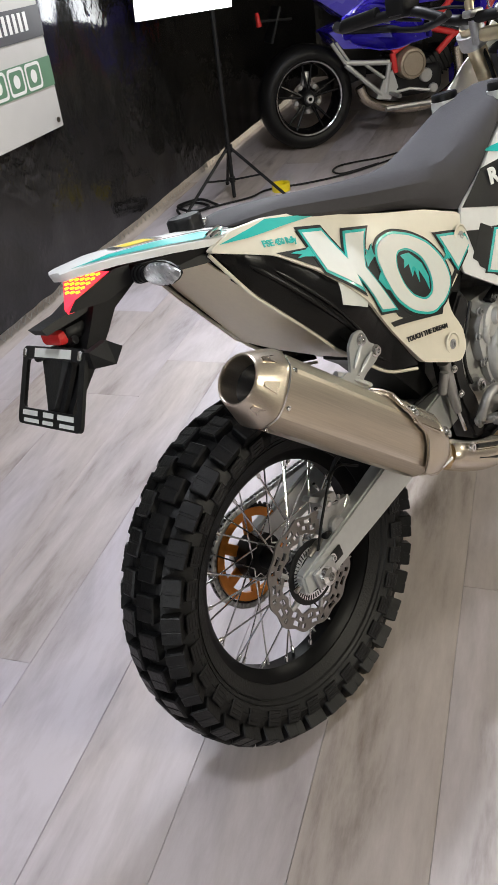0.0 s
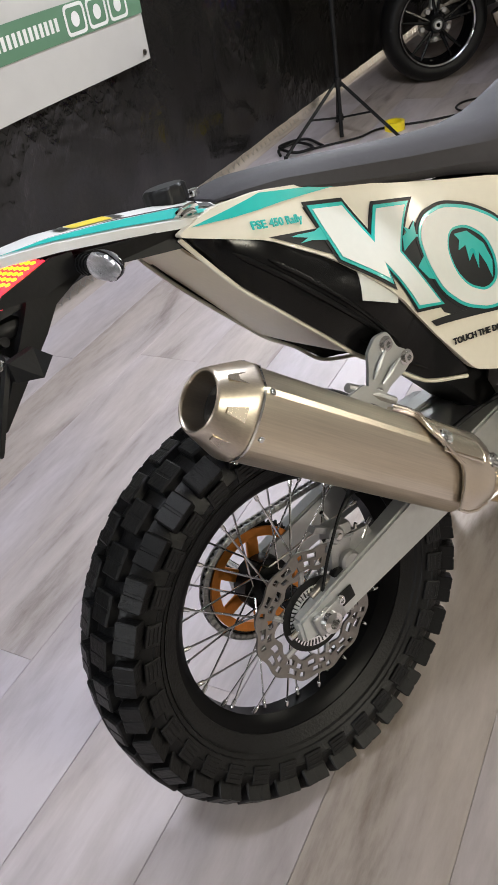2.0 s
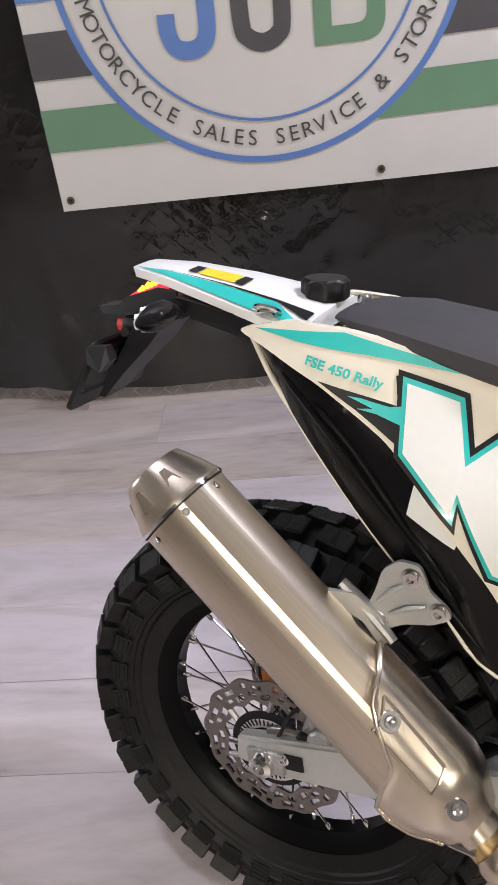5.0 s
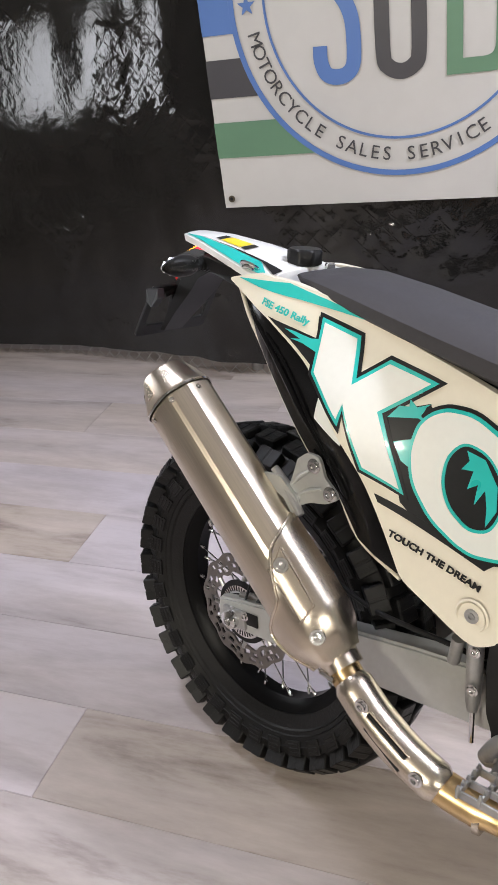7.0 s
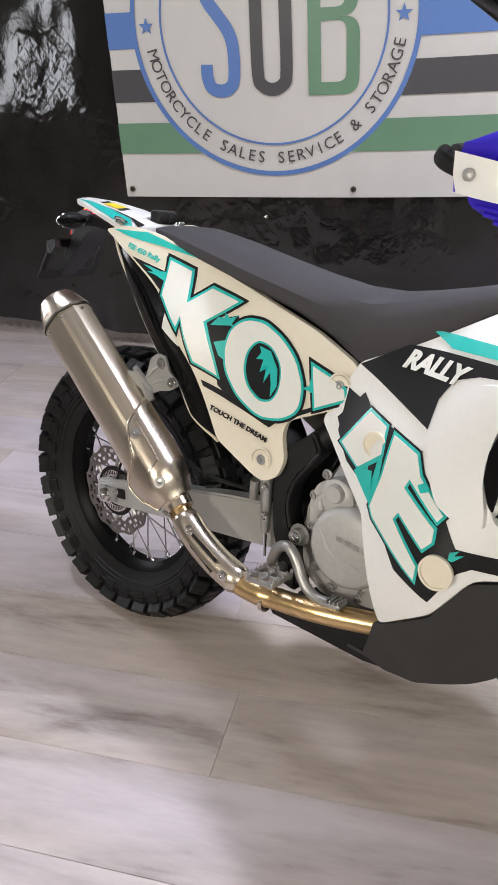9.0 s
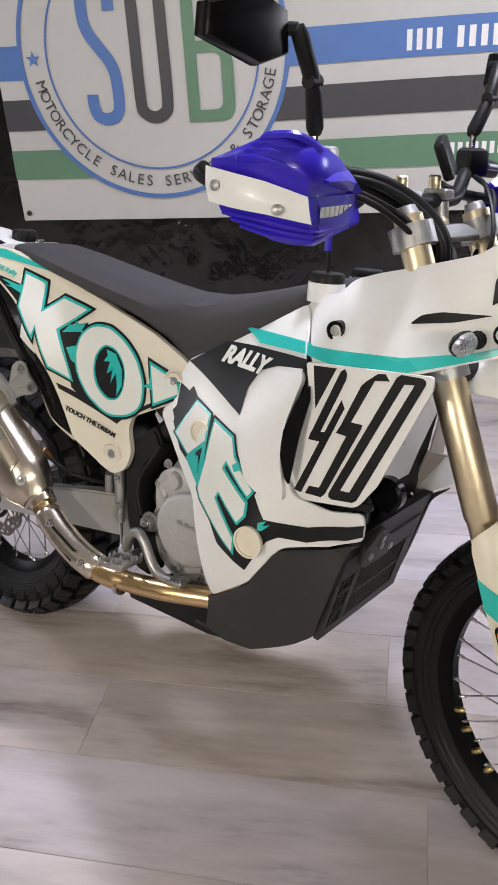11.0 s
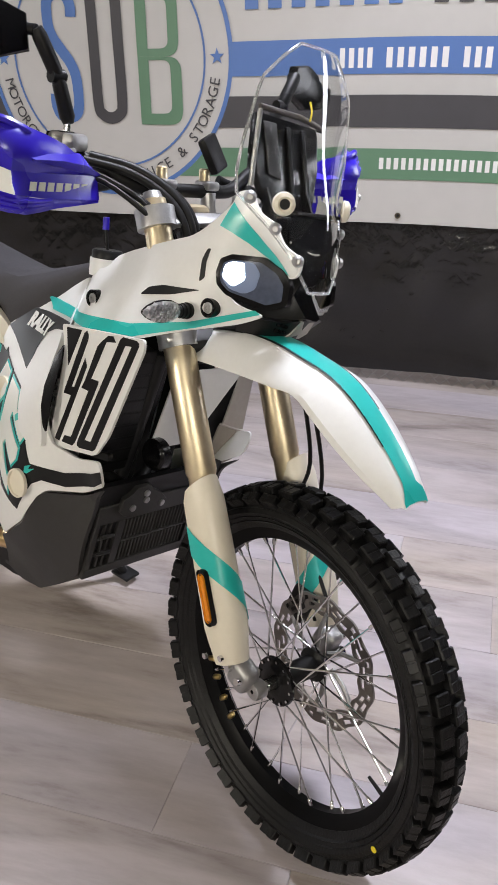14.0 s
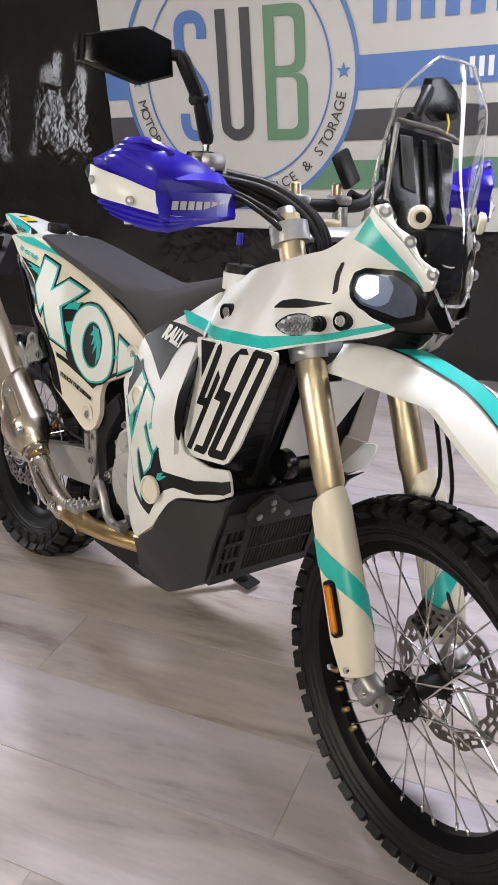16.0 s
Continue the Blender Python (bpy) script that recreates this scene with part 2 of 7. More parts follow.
RED_GLOW = glow("tail_light_red", (1.0, 0.03, 0.06), 1.6)
AMBER_GLOW = glow("tail_light_led", (1.0, 0.42, 0.02), 3.0)
HEAD_GLOW = glow("headlight_led", (0.86, 0.95, 1.0), 9.0)
BOWL_GLOW = glow("headlight_spill_glow", (0.13, 0.165, 0.26), 0.35)
RED_LENS = material("red_lens", (0.55, 0.02, 0.02), 0.2, vary=0.2, scale=300, bump=0.3, bump_scale=500)
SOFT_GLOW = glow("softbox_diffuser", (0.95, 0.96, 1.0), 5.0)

# ---- mesh helpers ----


def mesh_of(bm, name, smooth=40):
    bmesh.ops.recalc_face_normals(bm, faces=bm.faces)
    if smooth:
        for f in bm.faces:
            f.smooth = True
        for e in bm.edges:
            if len(e.link_faces) == 2 and e.calc_face_angle(0) > radians(smooth):
                e.smooth = False
    me = bpy.data.meshes.new(name)
    bm.to_mesh(me)
    bm.free()
    return me


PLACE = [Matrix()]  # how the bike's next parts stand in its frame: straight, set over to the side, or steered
FLIP = Matrix.Diagonal((1, -1, 1, 1))


def part(name, bm, mat, parent=None, label="", smooth=40):
    """Links a bmesh as one mesh object under a thing or a part."""
    ob = new(name, mesh_of(bm, name, smooth))
    ob.data.materials.append(mat)
    if parent:
        ob.parent = parent
        if parent.name == "motorcycle":
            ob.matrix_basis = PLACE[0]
    if label:
        ob["label"] = label
    return ob


def empty(name, m, label, category, **tags):
    ob = new(name)
    ob.matrix_world = m
    ob.empty_display_size = 0.1
    return tagged(ob, label, category, **tags)


def box(sx, sy, sz, m=Matrix(), bevel=0.0, seg=2, bm=None):
    bm = bm or bmesh.new()
    made = bmesh.ops.create_cube(bm, size=1, matrix=m @ Matrix.Diagonal((sx, sy, sz, 1)))
    if bevel:
        edges = list({e for v in made["verts"] for e in v.link_edges})
        bmesh.ops.bevel(bm, geom=edges, offset=bevel, segments=seg, affect="EDGES", profile=0.5)
    return bm


def tube(points, radius, sides=12, bm=None, cap=True, close=False):
    """A round bar along a line of points; radius: one number or one for each point."""
    bm = bm or bmesh.new()
    pts = [Vector(p) for p in points]
    n = len(pts)
    rad = [radius] * n if isinstance(radius, (int, float)) else list(radius)
    rings, normal = [], None
    for i, p in enumerate(pts):
        if close:
            d = (pts[(i + 1) % n] - pts[i - 1]).normalized()
        else:
            d = (pts[min(i + 1, n - 1)] - pts[max(i - 1, 0)]).normalized()
        if normal is None:
            normal = d.orthogonal().normalized()
        normal = (normal - d * normal.dot(d)).normalized()
        side = d.cross(normal)
        rings.append([bm.verts.new(p + rad[i] * (math.cos(a) * normal + math.sin(a) * side))
                      for a in (2 * math.pi * k / sides for k in range(sides))])
    for i in range(n if close else n - 1):
        a, b = rings[i], rings[(i + 1) % n]
        for k in range(sides):
            bm.faces.new((a[k], a[(k + 1) % sides], b[(k + 1) % sides], b[k]))
    if cap and not close:
        bm.faces.new(rings[0][::-1]), bm.faces.new(rings[-1])
    return bm


def smooth_line(points, n=6):
    """A soft curve through the points."""
    p = [Vector(q) for q in points]
    p = [2 * p[0] - p[1]] + p + [2 * p[-1] - p[-2]]
    out = []
    for i in range(1, len(p) - 2):
        for k in range(n):
            t = k / n
            out.append(0.5 * (2 * p[i] + (p[i + 1] - p[i - 1]) * t + (2 * p[i - 1] - 5 * p[i] + 4 * p[i + 1] - p[i + 2]) * t * t
                              + (3 * p[i] - p[i - 1] - 3 * p[i + 1] + p[i + 2]) * t ** 3))
    return out + [p[-2]]


def lathe(profile, sides=48, centre=(0, 0, 0), closed=True, bm=None):
    """Turns a line of (radius, y) round the Y axis through centre."""
    bm = bm or bmesh.new()
    c = Vector(centre)
    rings = []
    for k in range(sides):
        a = 2 * math.pi * k / sides
        rings.append([bm.verts.new(c + Vector((r * math.cos(a), y, r * math.sin(a)))) for r, y in profile])
    m = len(profile)
    for k in range(sides):
        a, b = rings[k], rings[(k + 1) % sides]
        for j in range(m if closed else m - 1):
            bm.faces.new((a[j], a[(j + 1) % m], b[(j + 1) % m], b[j]))
    return bm


def disc(r, y0, y1, centre, sides=24, bevel=0.0, bm=None):
    """A round boss or bolt head with its axis along Y."""
    b = bevel
    prof = [(1e-4, y0), (r - b, y0), (r, y0 + (b if y1 > y0 else -b)), (r, y1 - (b if y1 > y0 else -b)), (r - b, y1), (1e-4, y1)]
    return lathe(prof, sides, centre, False, bm)


def rbf(ctrl):
    """A soft surface y(x, z) through a few known depths."""
    c = np.array(ctrl, float)
    n = len(c)
    a = np.zeros((n + 3, n + 3))
    soft = lambda r: np.sqrt(r * r + 0.0009)
    a[:n, :n] = soft(np.linalg.norm(c[:, None, :2] - c[None, :, :2], axis=2)) - np.eye(n) * 0.02
    a[:n, n], a[:n, n + 1:] = 1, c[:, :2]
    a[n:, :n] = a[:n, n:].T
    w = np.linalg.solve(a, np.r_[c[:, 2], 0, 0, 0])
    return lambda x, z: float(w[:n] @ soft(np.hypot(c[:, 0] - x, c[:, 1] - z)) + w[n] + w[n + 1] * x + w[n + 2] * z)


def rounded(poly, r, n=4, skip=()):
    """The outline with its corners rounded."""
    out, m = [], len(poly)
    for i, p in enumerate(poly):
        p = Vector(p)
        a, b = Vector(poly[i - 1]) - p, Vector(poly[(i + 1) % m]) - p
        rr = min(r, a.length * 0.45, b.length * 0.45)
        if i in skip or rr < 1e-4:
            out.append(tuple(p))
            continue
        s, e = p + a.normalized() * rr, p + b.normalized() * rr
        for k in range(n + 1):
            t = k / n
            out.append(tuple(s * (1 - t) ** 2 + p * 2 * t * (1 - t) + e * t * t))
    return out


def grown(poly, d):
    """The outline moved outwards by d."""
    p = [Vector(q) for q in poly]
    n = len(p)
    area = sum(p[i - 1].x * p[i].y - p[i].x * p[i - 1].y for i in range(n))
    s = 1 if area > 0 else -1
    out = []
    for i in range(n):
        a, b = (p[i] - p[i - 1]).normalized(), (p[(i + 1) % n] - p[i]).normalized()
        na, nb = Vector((a.y, -a.x)) * s, Vector((b.y, -b.x)) * s
        m = na + nb
        k = max(m.length_squared / 2, 0.35)
        out.append(tuple(p[i] + m * d / k))
    return out


def sheet(poly, surf, thick=0.003, lift=0.0, step=0.03, bm=None, hole=None):
    """A skin in the shape of an outline in (x, z), laid on the surface y = surf(x, z), with a thickness inwards.
    lift: how far it stands off the surface, towards the bike's right."""
    own = bmesh.new()
    ys = surf if callable(surf) else (lambda x, z: surf)
    vs = [own.verts.new((x, 0, z)) for x, z in poly]
    if hole:
        hs = [own.verts.new((x, 0, z)) for x, z in hole]
        es = [own.edges.new((r[i - 1], r[i])) for r in (vs, hs) for i in range(len(r))]
        bmesh.ops.triangle_fill(own, edges=es, use_beauty=True)
    else:
        own.free()
        own = bmesh.new()
        co, _, tris, *_ = geometry.delaunay_2d_cdt([Vector(p) for p in poly], [], [list(range(len(poly)))], 1, 1e-6)
        vs = [own.verts.new((p.x, 0, p.y)) for p in co]
        for f in tris:
            own.faces.new([vs[i] for i in f])
    xs, zs = [p[0] for p in poly], [p[1] for p in poly]
    for k in range(1, int((max(xs) - min(xs)) / step) + 1):
        bmesh.ops.bisect_plane(own, geom=own.verts[:] + own.edges[:] + own.faces[:], plane_co=(min(xs) + k * step, 0, 0), plane_no=(1, 0, 0))
    for k in range(1, int((max(zs) - min(zs)) / step) + 1):
        bmesh.ops.bisect_plane(own, geom=own.verts[:] + own.edges[:] + own.faces[:], plane_co=(0, 0, min(zs) + k * step), plane_no=(0, 0, 1))
    bmesh.ops.remove_doubles(own, verts=own.verts[:], dist=1e-5)
    top = own.faces[:]
    for v in own.verts:
        v.co.y = ys(v.co.x, v.co.z) - lift
    if thick:
        made = bmesh.ops.extrude_face_region(own, geom=top)
        for v in (g for g in made["geom"] if isinstance(g, bmesh.types.BMVert)):
            v.co.y += thick
    if bm is None:
        return own
    me = bpy.data.meshes.new("tmp")
    own.to_mesh(me)
    own.free()
    bm.from_mesh(me)
    bpy.data.meshes.remove(me)
    return bm


def mirrored(ob, name=None, parent=None):
    """The same part for the bike's left side."""
    me = ob.data.copy()
    me.transform(Matrix.Diagonal((1, -1, 1, 1)))
    me.flip_normals()
    o = new(name or ob.name.split(".")[0], me)
    o.parent = parent or ob.parent
    if o.parent.name == "motorcycle":
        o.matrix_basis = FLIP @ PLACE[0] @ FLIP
    if "label" in ob:
        o["label"] = ob["label"]
    return o


def loft(rings, bm=None, cap=True):
    """A skin over closed rings that have the same number of points."""
    bm = bm or bmesh.new()
    vs = [[bm.verts.new(p) for p in r] for r in rings]
    n = len(vs[0])
    for a, b in zip(vs, vs[1:]):
        for k in range(n):
            bm.faces.new((a[k], a[(k + 1) % n], b[(k + 1) % n], b[k]))
    if cap:
        bm.faces.new(vs[0][::-1]), bm.faces.new(vs[-1])
    return bm


def lettering(text, size, m, mat, parent, name="lettering", extrude=0.0006, shear=0.0, squeeze=1.0, bold=0.0):
    """Raised writing in the built-in font, as a mesh."""
    c = bpy.data.curves.new(name, "FONT")
    c.body, c.size, c.extrude, c.shear, c.offset = text, size, extrude, shear, bold
    c.align_x, c.align_y, c.resolution_u = "CENTER", "CENTER", 3
    tmp = new("tmp", c)
    me = bpy.data.meshes.new_from_object(tmp.evaluated_get(bpy.context.evaluated_depsgraph_get()))
    bpy.data.objects.remove(tmp)
    me.transform(Matrix.Diagonal((squeeze, 1, 1, 1)))
    ob = new(name, me)
    me.materials.clear()
    me.materials.append(mat)
    ob.parent = parent
    ob.matrix_basis = m
    return ob


# ---- the room ----


def setting(name, bm, mat, label, category, smooth=40):
    return tagged(part(name, bm, mat, None, "", smooth), label, category, kind="structure")


def slab(x0, x1, y0, y1, z0, z1):
    return box(x1 - x0, y1 - y0, z1 - z0, pose((x0 + x1) / 2, (y0 + y1) / 2, (z0 + z1) / 2))


X0, X1, Y0, Y1, H = -3.6, 7.2, -3.6, 3.2, 2.75
setting("floor", slab(X0, X1, Y0, Y1, -0.15, -0.006), CONCRETE, "bare grey concrete floor below the planks", "floor")
setting("wall_north", slab(X0 - 0.15, X1 + 0.15, Y1, Y1 + 0.15, -0.15, H), PAINT, "plain painted wall behind the fence", "wall")
setting("wall_south", slab(X0 - 0.15, X1 + 0.15, Y0 - 0.15, Y0, -0.15, H), PAINT, "plain painted wall", "wall")
setting("wall_west", slab(X0 - 0.15, X0, Y0, Y1, -0.15, H), PAINT, "plain painted wall", "wall")
setting("wall_east", slab(X1, X1 + 0.15, Y0, Y1, -0.15, H), TARP, "wall hung with black sheeting", "wall")
setting("ceiling", slab(X0, X1, Y0, Y1, H, H + 0.12), PAINT, "plain painted ceiling", "ceiling")


def tarp_y(x, z):
    """The hang of the sheeting: nearly straight behind the banner, then nearer, with folds."""
    west = min(max((-0.7 - x) / 0.9, 0), 1)
    y = 1.748 + 0.085 * west * (2 - west) * min(west * 6, 1) - 0.03 * max(x - 3.0, 0)
    y += 0.010 * math.sin(3.1 * x + 1.3 * math.sin(1.7 * z)) * (0.4 + 0.6 * min(z, 1))
    y += 0.012 * (noise.noise((x * 2.2, 0, z * 1.4)) + 0.5 * noise.noise((x * 6, 3, z * 3.2)))
    crease = max(0, noise.noise((x * 0.9, 7, z * 0.9)) + 0.1) * (0.7 if x < -1.0 else 1)
    y += 0.012 * crease * noise.noise((x * 16, 1, z * 9))
    y += 0.2 * west * min((z - 1.22) ** 2, 0.2)
    if abs(x - 0.95) < 1.55 and 0.6 < z < 1.95:
        y = max(y, 1.740)
    return y


bm = bmesh.new()
nx, nz = 300, 84
grid = [[None] * (nz + 1) for _ in range(nx + 1)]
for i in range(nx + 1):
    for j in range(nz + 1):
        x, z = -3.4 + 10.4 * i / nx, j / nz
        zz = 0.062 + 0.012 * noise.noise((x * 1.5, 0, 0)) + 0.008 * noise.noise((x * 9, 5, 0)) + z * 2.35
        grid[i][j] = bm.verts.new((x, tarp_y(x, zz), zz))
for i in range(nx):
    for j in range(nz):
        bm.faces.new((grid[i][j], grid[i + 1][j], grid[i + 1][j + 1], grid[i][j + 1]))
tarp = tagged(part("black_tarp", bm, TARP, None), "wrinkled glossy black plastic sheeting hung along a wire fence", "tarp", kind="structure")
for f in tarp.data.polygons:
    f.use_smooth = True

# the fence behind the sheeting: diamonds of wire, a bottom rail and posts
bm = bmesh.new()
cell = 0.055
for k in range(int(10.4 / cell)):
    x = -3.4 + k * cell
    for s in (1, -1):
        pts = []
        for j in range(9):
            xx = x + s * cell * 0.5 * (j % 2)
            pts.append((xx, tarp_y(xx, 0.1) + 0.03 + 0.004 * s, 0.002 + j * cell * 0.5))
        tube(pts, 0.0016, 4, bm)
fence = empty("wire_fence", Matrix(), "galvanised diamond-mesh wire fence behind black sheeting", "fence")
tagged(part("wire_mesh", bm, WIRE, fence), kind="stuff")
for k in range(5):
    x = -3.0 + k * 2.4
    part("post", tube([(x, tarp_y(x, 1) + 0.09, -0.006), (x, tarp_y(x, 1) + 0.09, 2.42)], 0.024, 12), WIRE, fence)
part("top_rail", tube([(x, tarp_y(x, 2.3) + 0.09, 2.42) for x in np.linspace(-3.4, 6.9, 40)], 0.02, 8), WIRE, fence)

# ---- the banner ----
banner = empty("banner", pose(0.915, 1.722, 0.703), "white vinyl shop banner with blue, charcoal and green stripes", "banner")


def on_banner(x, z):
    """A place on the banner's face from room x and z."""
    if x > 1.2:
        x = 1.2 + (x - 1.2) * 0.93
    return x - 0.915, z - 0.703 + 0.018 * math.exp(-((x - 1.4) / 0.7) ** 2)


def print_on(name, poly, mat, lift=0.001, hole=None, parent=banner, label=""):
    """A flat print on the banner: an outline in room x and z."""
    sh = lambda pl: [on_banner(*p) for p in pl]
    return part(name, sheet(sh(poly), 0.0, 0.0008, lift, 9, hole=sh(hole) if hole else None), mat, parent, label, 0)


def oblong(x0, x1, z0, z1):
    return [(x0, z0), (x1, z0), (x1, z1), (x0, z1)]


def circle(cx, cz, r, n=64, a0=0.0):
    return [(cx + r * math.cos(a0 + 2 * math.pi * k / n), cz + r * math.sin(a0 + 2 * math.pi * k / n)) for k in range(n)]


BX0, BX1, BZ0, BZ1 = -0.602, 2.435, 0.703, 1.922
part("sheet", sheet([on_banner(x, z) for z, xs in ((BZ0, np.linspace(BX0, BX1, 24)), (BZ1, np.linspace(BX1, BX0, 24))) for x in xs],
                    lambda x, z: 0.004 * noise.noise((x * 1.6, 0, z * 2)) * min(1, 4 * (1.22 - z)) * 0.5, 0.002, -0.004, 0.12), BANNER, banner)
CX, CZ = 0.057, 1.345
for z0, z1, mat in ((0.879, 0.997, B_GREEN), (1.076, 1.196, B_BLACK), (1.270, 1.397, B_BLUE)):
    edge = lambda z, r=0.555: math.sqrt(r * r - (z - CZ) ** 2)
    left = [(BX0, z0)] + [(CX - edge(z), z) for z in np.linspace(z0, z1, 8)] + [(BX0, z1)]
    right = [(x, z1) for x in np.linspace(BX1, 0.75, 16)] + [(CX + edge(z), z) for z in np.linspace(z1, z0, 8)] + [(x, z0) for x in np.linspace(0.75, BX1, 16)]
    print_on("stripe", left, mat)
    print_on("stripe", right, mat)
print_on("ring", circle(CX, CZ, 0.555, 96), B_BLUE, 0.001, circle(CX, CZ, 0.537, 96))
print_on("ring", circle(CX, CZ, 0.438, 96), B_BLUE, 0.001, circle(CX, CZ, 0.430, 96))


def star(cx, cz, r):
    return [(cx + (r if k % 2 == 0 else r * 0.4) * math.sin(math.pi * k / 5), cz + (r if k % 2 == 0 else r * 0.4) * math.cos(math.pi * k / 5)) for k in range(10)]


print_on("star", star(CX - 0.493, CZ, 0.032), B_BLUE)
print_on("star", star(CX + 0.487, CZ, 0.032), B_BLUE)


def ring_words(text, a_from, a_to, r, size):
    """Writing that follows the ring's lower edge, from one angle to the other."""
    n = len(text)
    for i, ch in enumerate(text):
        if ch == " ":
            continue
        a = radians(a_from + (a_to - a_from) * i / (n - 1))
        x, z = on_banner(CX + r * math.cos(a), CZ + r * math.sin(a))
        m = Matrix.Translation((x, -0.0012, z)) @ Matrix.Rotation(-a - math.pi / 2, 4, "Y") @ pose(0, 0, 0, 90)
        lettering(ch, size, m, B_BLACK, banner, "letter")


ring_words("MOTORCYCLE SALES SERVICE & STORAGE", 192, 349, 0.487, 0.062)
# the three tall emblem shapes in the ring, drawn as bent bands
def band(line, half, mat, n=5):
    """A flat band of even width along a soft line in room x and z."""
    pts = [Vector((p.x, p.z)) for p in smooth_line([(x, 0, z) for x, z in line], n)]
    left, right = [], []
    for i, q in enumerate(pts):
        d = (pts[min(i + 1, len(pts) - 1)] - pts[max(i - 1, 0)]).normalized()
        left.append(tuple(q + Vector((-d.y, d.x)) * half))
        right.append(tuple(q - Vector((-d.y, d.x)) * half))
    print_on("emblem_shape", left + right[::-1], mat)


band([(-.094, 1.500), (-.094, 1.545), (-.112, 1.580), (-.149, 1.588), (-.184, 1.578), (-.202, 1.545), (-.202, 1.470), (-.184, 1.420), (-.149, 1.372), (-.112, 1.320), (-.094, 1.262), (-.094, 1.160), (-.112, 1.122), (-.149, 1.110), (-.186, 1.122), (-.202, 1.160), (-.202, 1.205)], .0235, B_BLUE)
band([(.000, 1.606), (.000, 1.40), (.000, 1.170), (.016, 1.126), (.056, 1.110), (.096, 1.126), (.112, 1.170), (.112, 1.40), (.112, 1.606)], .0235, B_BLACK)
print_on("emblem_shape", rounded(oblong(.196, .380, 1.348, 1.606), .06, 6, (0, 3)), B_GREEN, .001, rounded(oblong(.244, .334, 1.378, 1.562), .035, 5, (0, 3)))
print_on("emblem_shape", rounded(oblong(.196, .388, 1.086, 1.3479), .06, 6, (0, 3)), B_GREEN, .001, rounded(oblong(.244, .340, 1.130, 1.335), .035, 5, (0, 3)))


def bars(x0, x1, z0, z1, n, mat, gap=0.28, slant=0.0):
    """Writing that is not spelled out: a row of plain bars."""
    w = (x1 - x0) / n
    for k in range(n):
        a = x0 + k * w
        print_on("print_bar", [(a, z0), (a + w * (1 - gap), z0), (a + w * (1 - gap) + slant, z1), (a + slant, z1)], mat, 0.002)


bars(0.665, 1.320, 1.508, 1.710, 7, B_BLUE, 0.42)
bars(1.405, 2.370, 1.508, 1.710, 10, B_BLACK, 0.42)
bars(1.047, 1.190, 1.292, 1.362, 4, B_WHITE, 0.45)
bars(1.230, 1.500, 1.292, 1.362, 6, B_WHITE, 0.45)
bars(1.540, 1.670, 1.292, 1.362, 3, B_WHITE, 0.45)
bars(1.715, 1.770, 1.292, 1.362, 1, B_WHITE, 0.3)
bars(1.810, 2.110, 1.292, 1.362, 7, B_WHITE, 0.45)
bars(2.150, 2.370, 1.292, 1.362, 5, B_WHITE, 0.45)
bars(1.795, 2.330, 1.110, 1.180, 12, B_WHITE, 0.45)
bars(1.225, 1.862, 0.918, 0.962, 20, B_WHITE, 0.42)
for k in range(3):
    x = 1.895 + k * 0.150
    print_on("icon_frame", rounded(oblong(x, x + 0.135, 0.886, 0.992), 0.025), B_WHITE, 0.002, rounded(oblong(x + 0.012, x + 0.123, 0.898, 0.980), 0.018))
    print_on("icon_dot", circle(x + 0.0675, 0.939, 0.026, 20), B_WHITE, 0.002)
for gx in (-0.572, 0.370, 1.321, 2.390):
    x, z = on_banner(gx, 0.736)
    part("grommet", lathe([(0.006, -0.0045), (0.012, -0.0045), (0.012, -0.001), (0.006, -0.001)], 16, (x, 0, z)), DARK_BRASS, banner)
    part("grommet_hole", disc(.0062, -.002, -.004, (x, 0, z), 12), BLACK, banner)

# ---- the motorcycle ----
# the right side is drawn as it was taken off the bike; SIDEWAYS brings it to the bike's own middle plane. STEER turns the front end
SIDEWAYS = pose(0, 0, 0, 0, 0, 1.04) @ Matrix.Translation((0, 0.026, 0))
HEAD, RAKE = Vector((1.14, 0, 1.06)), Vector((-0.397, 0, 0.918)).normalized()
STEER = Matrix.Translation(HEAD) @ Matrix.Rotation(radians(-9.6), 4, RAKE) @ Matrix.Translation(-HEAD)
STEER_LEFT = STEER @ FLIP @ STEER.inverted() @ SIDEWAYS @ FLIP
bike = empty("motorcycle", Matrix.Translation((0.0281, 0.0674, 0.0081)) @ pose(0, 0, 0, 0, 0, -24.455) @ pose(0, 0, 0, -12.706) @ SIDEWAYS.inverted(),
             "cream and teal rally motorcycle with knobbly tyres leaning on its stand", "motorcycle")
SIDE = rbf([(-.002, 1.003, -.122), (.053, .969, -.145), (.077, .948, -.16), (.17, .949, -.13), (.242, .931, -.12), (.363, .884, -.115),
            (.308, .835, -.148), (.254, .843, -.175), (.257, .784, -.19), (.196, .801, -.185), (.363, .729, -.158), (.65, .781, -.148),
            (.505, .594, -.175), (.214, .728, -.181), (.68, .83, -.138)])
SHROUD = rbf([(.683, .835, -.141), (.776, .72, -.212), (.877, .77, -.226), (.71, .745, -.17), (.8, .6, -.235), (.863, .424, -.262),
              (.968, .578, -.303), (.965, 1.0, -.13), (.86, .945, -.125), (1.0, .75, -.27), (1.162, .659, -.267), (1.039, .672, -.275), (.961, .509, -.294), (1.029, .897, -.25),
              (.9, .92, -.17), (1.1, .575, -.215), (1.077, .389, -.212), (.904, .272, -.18)])
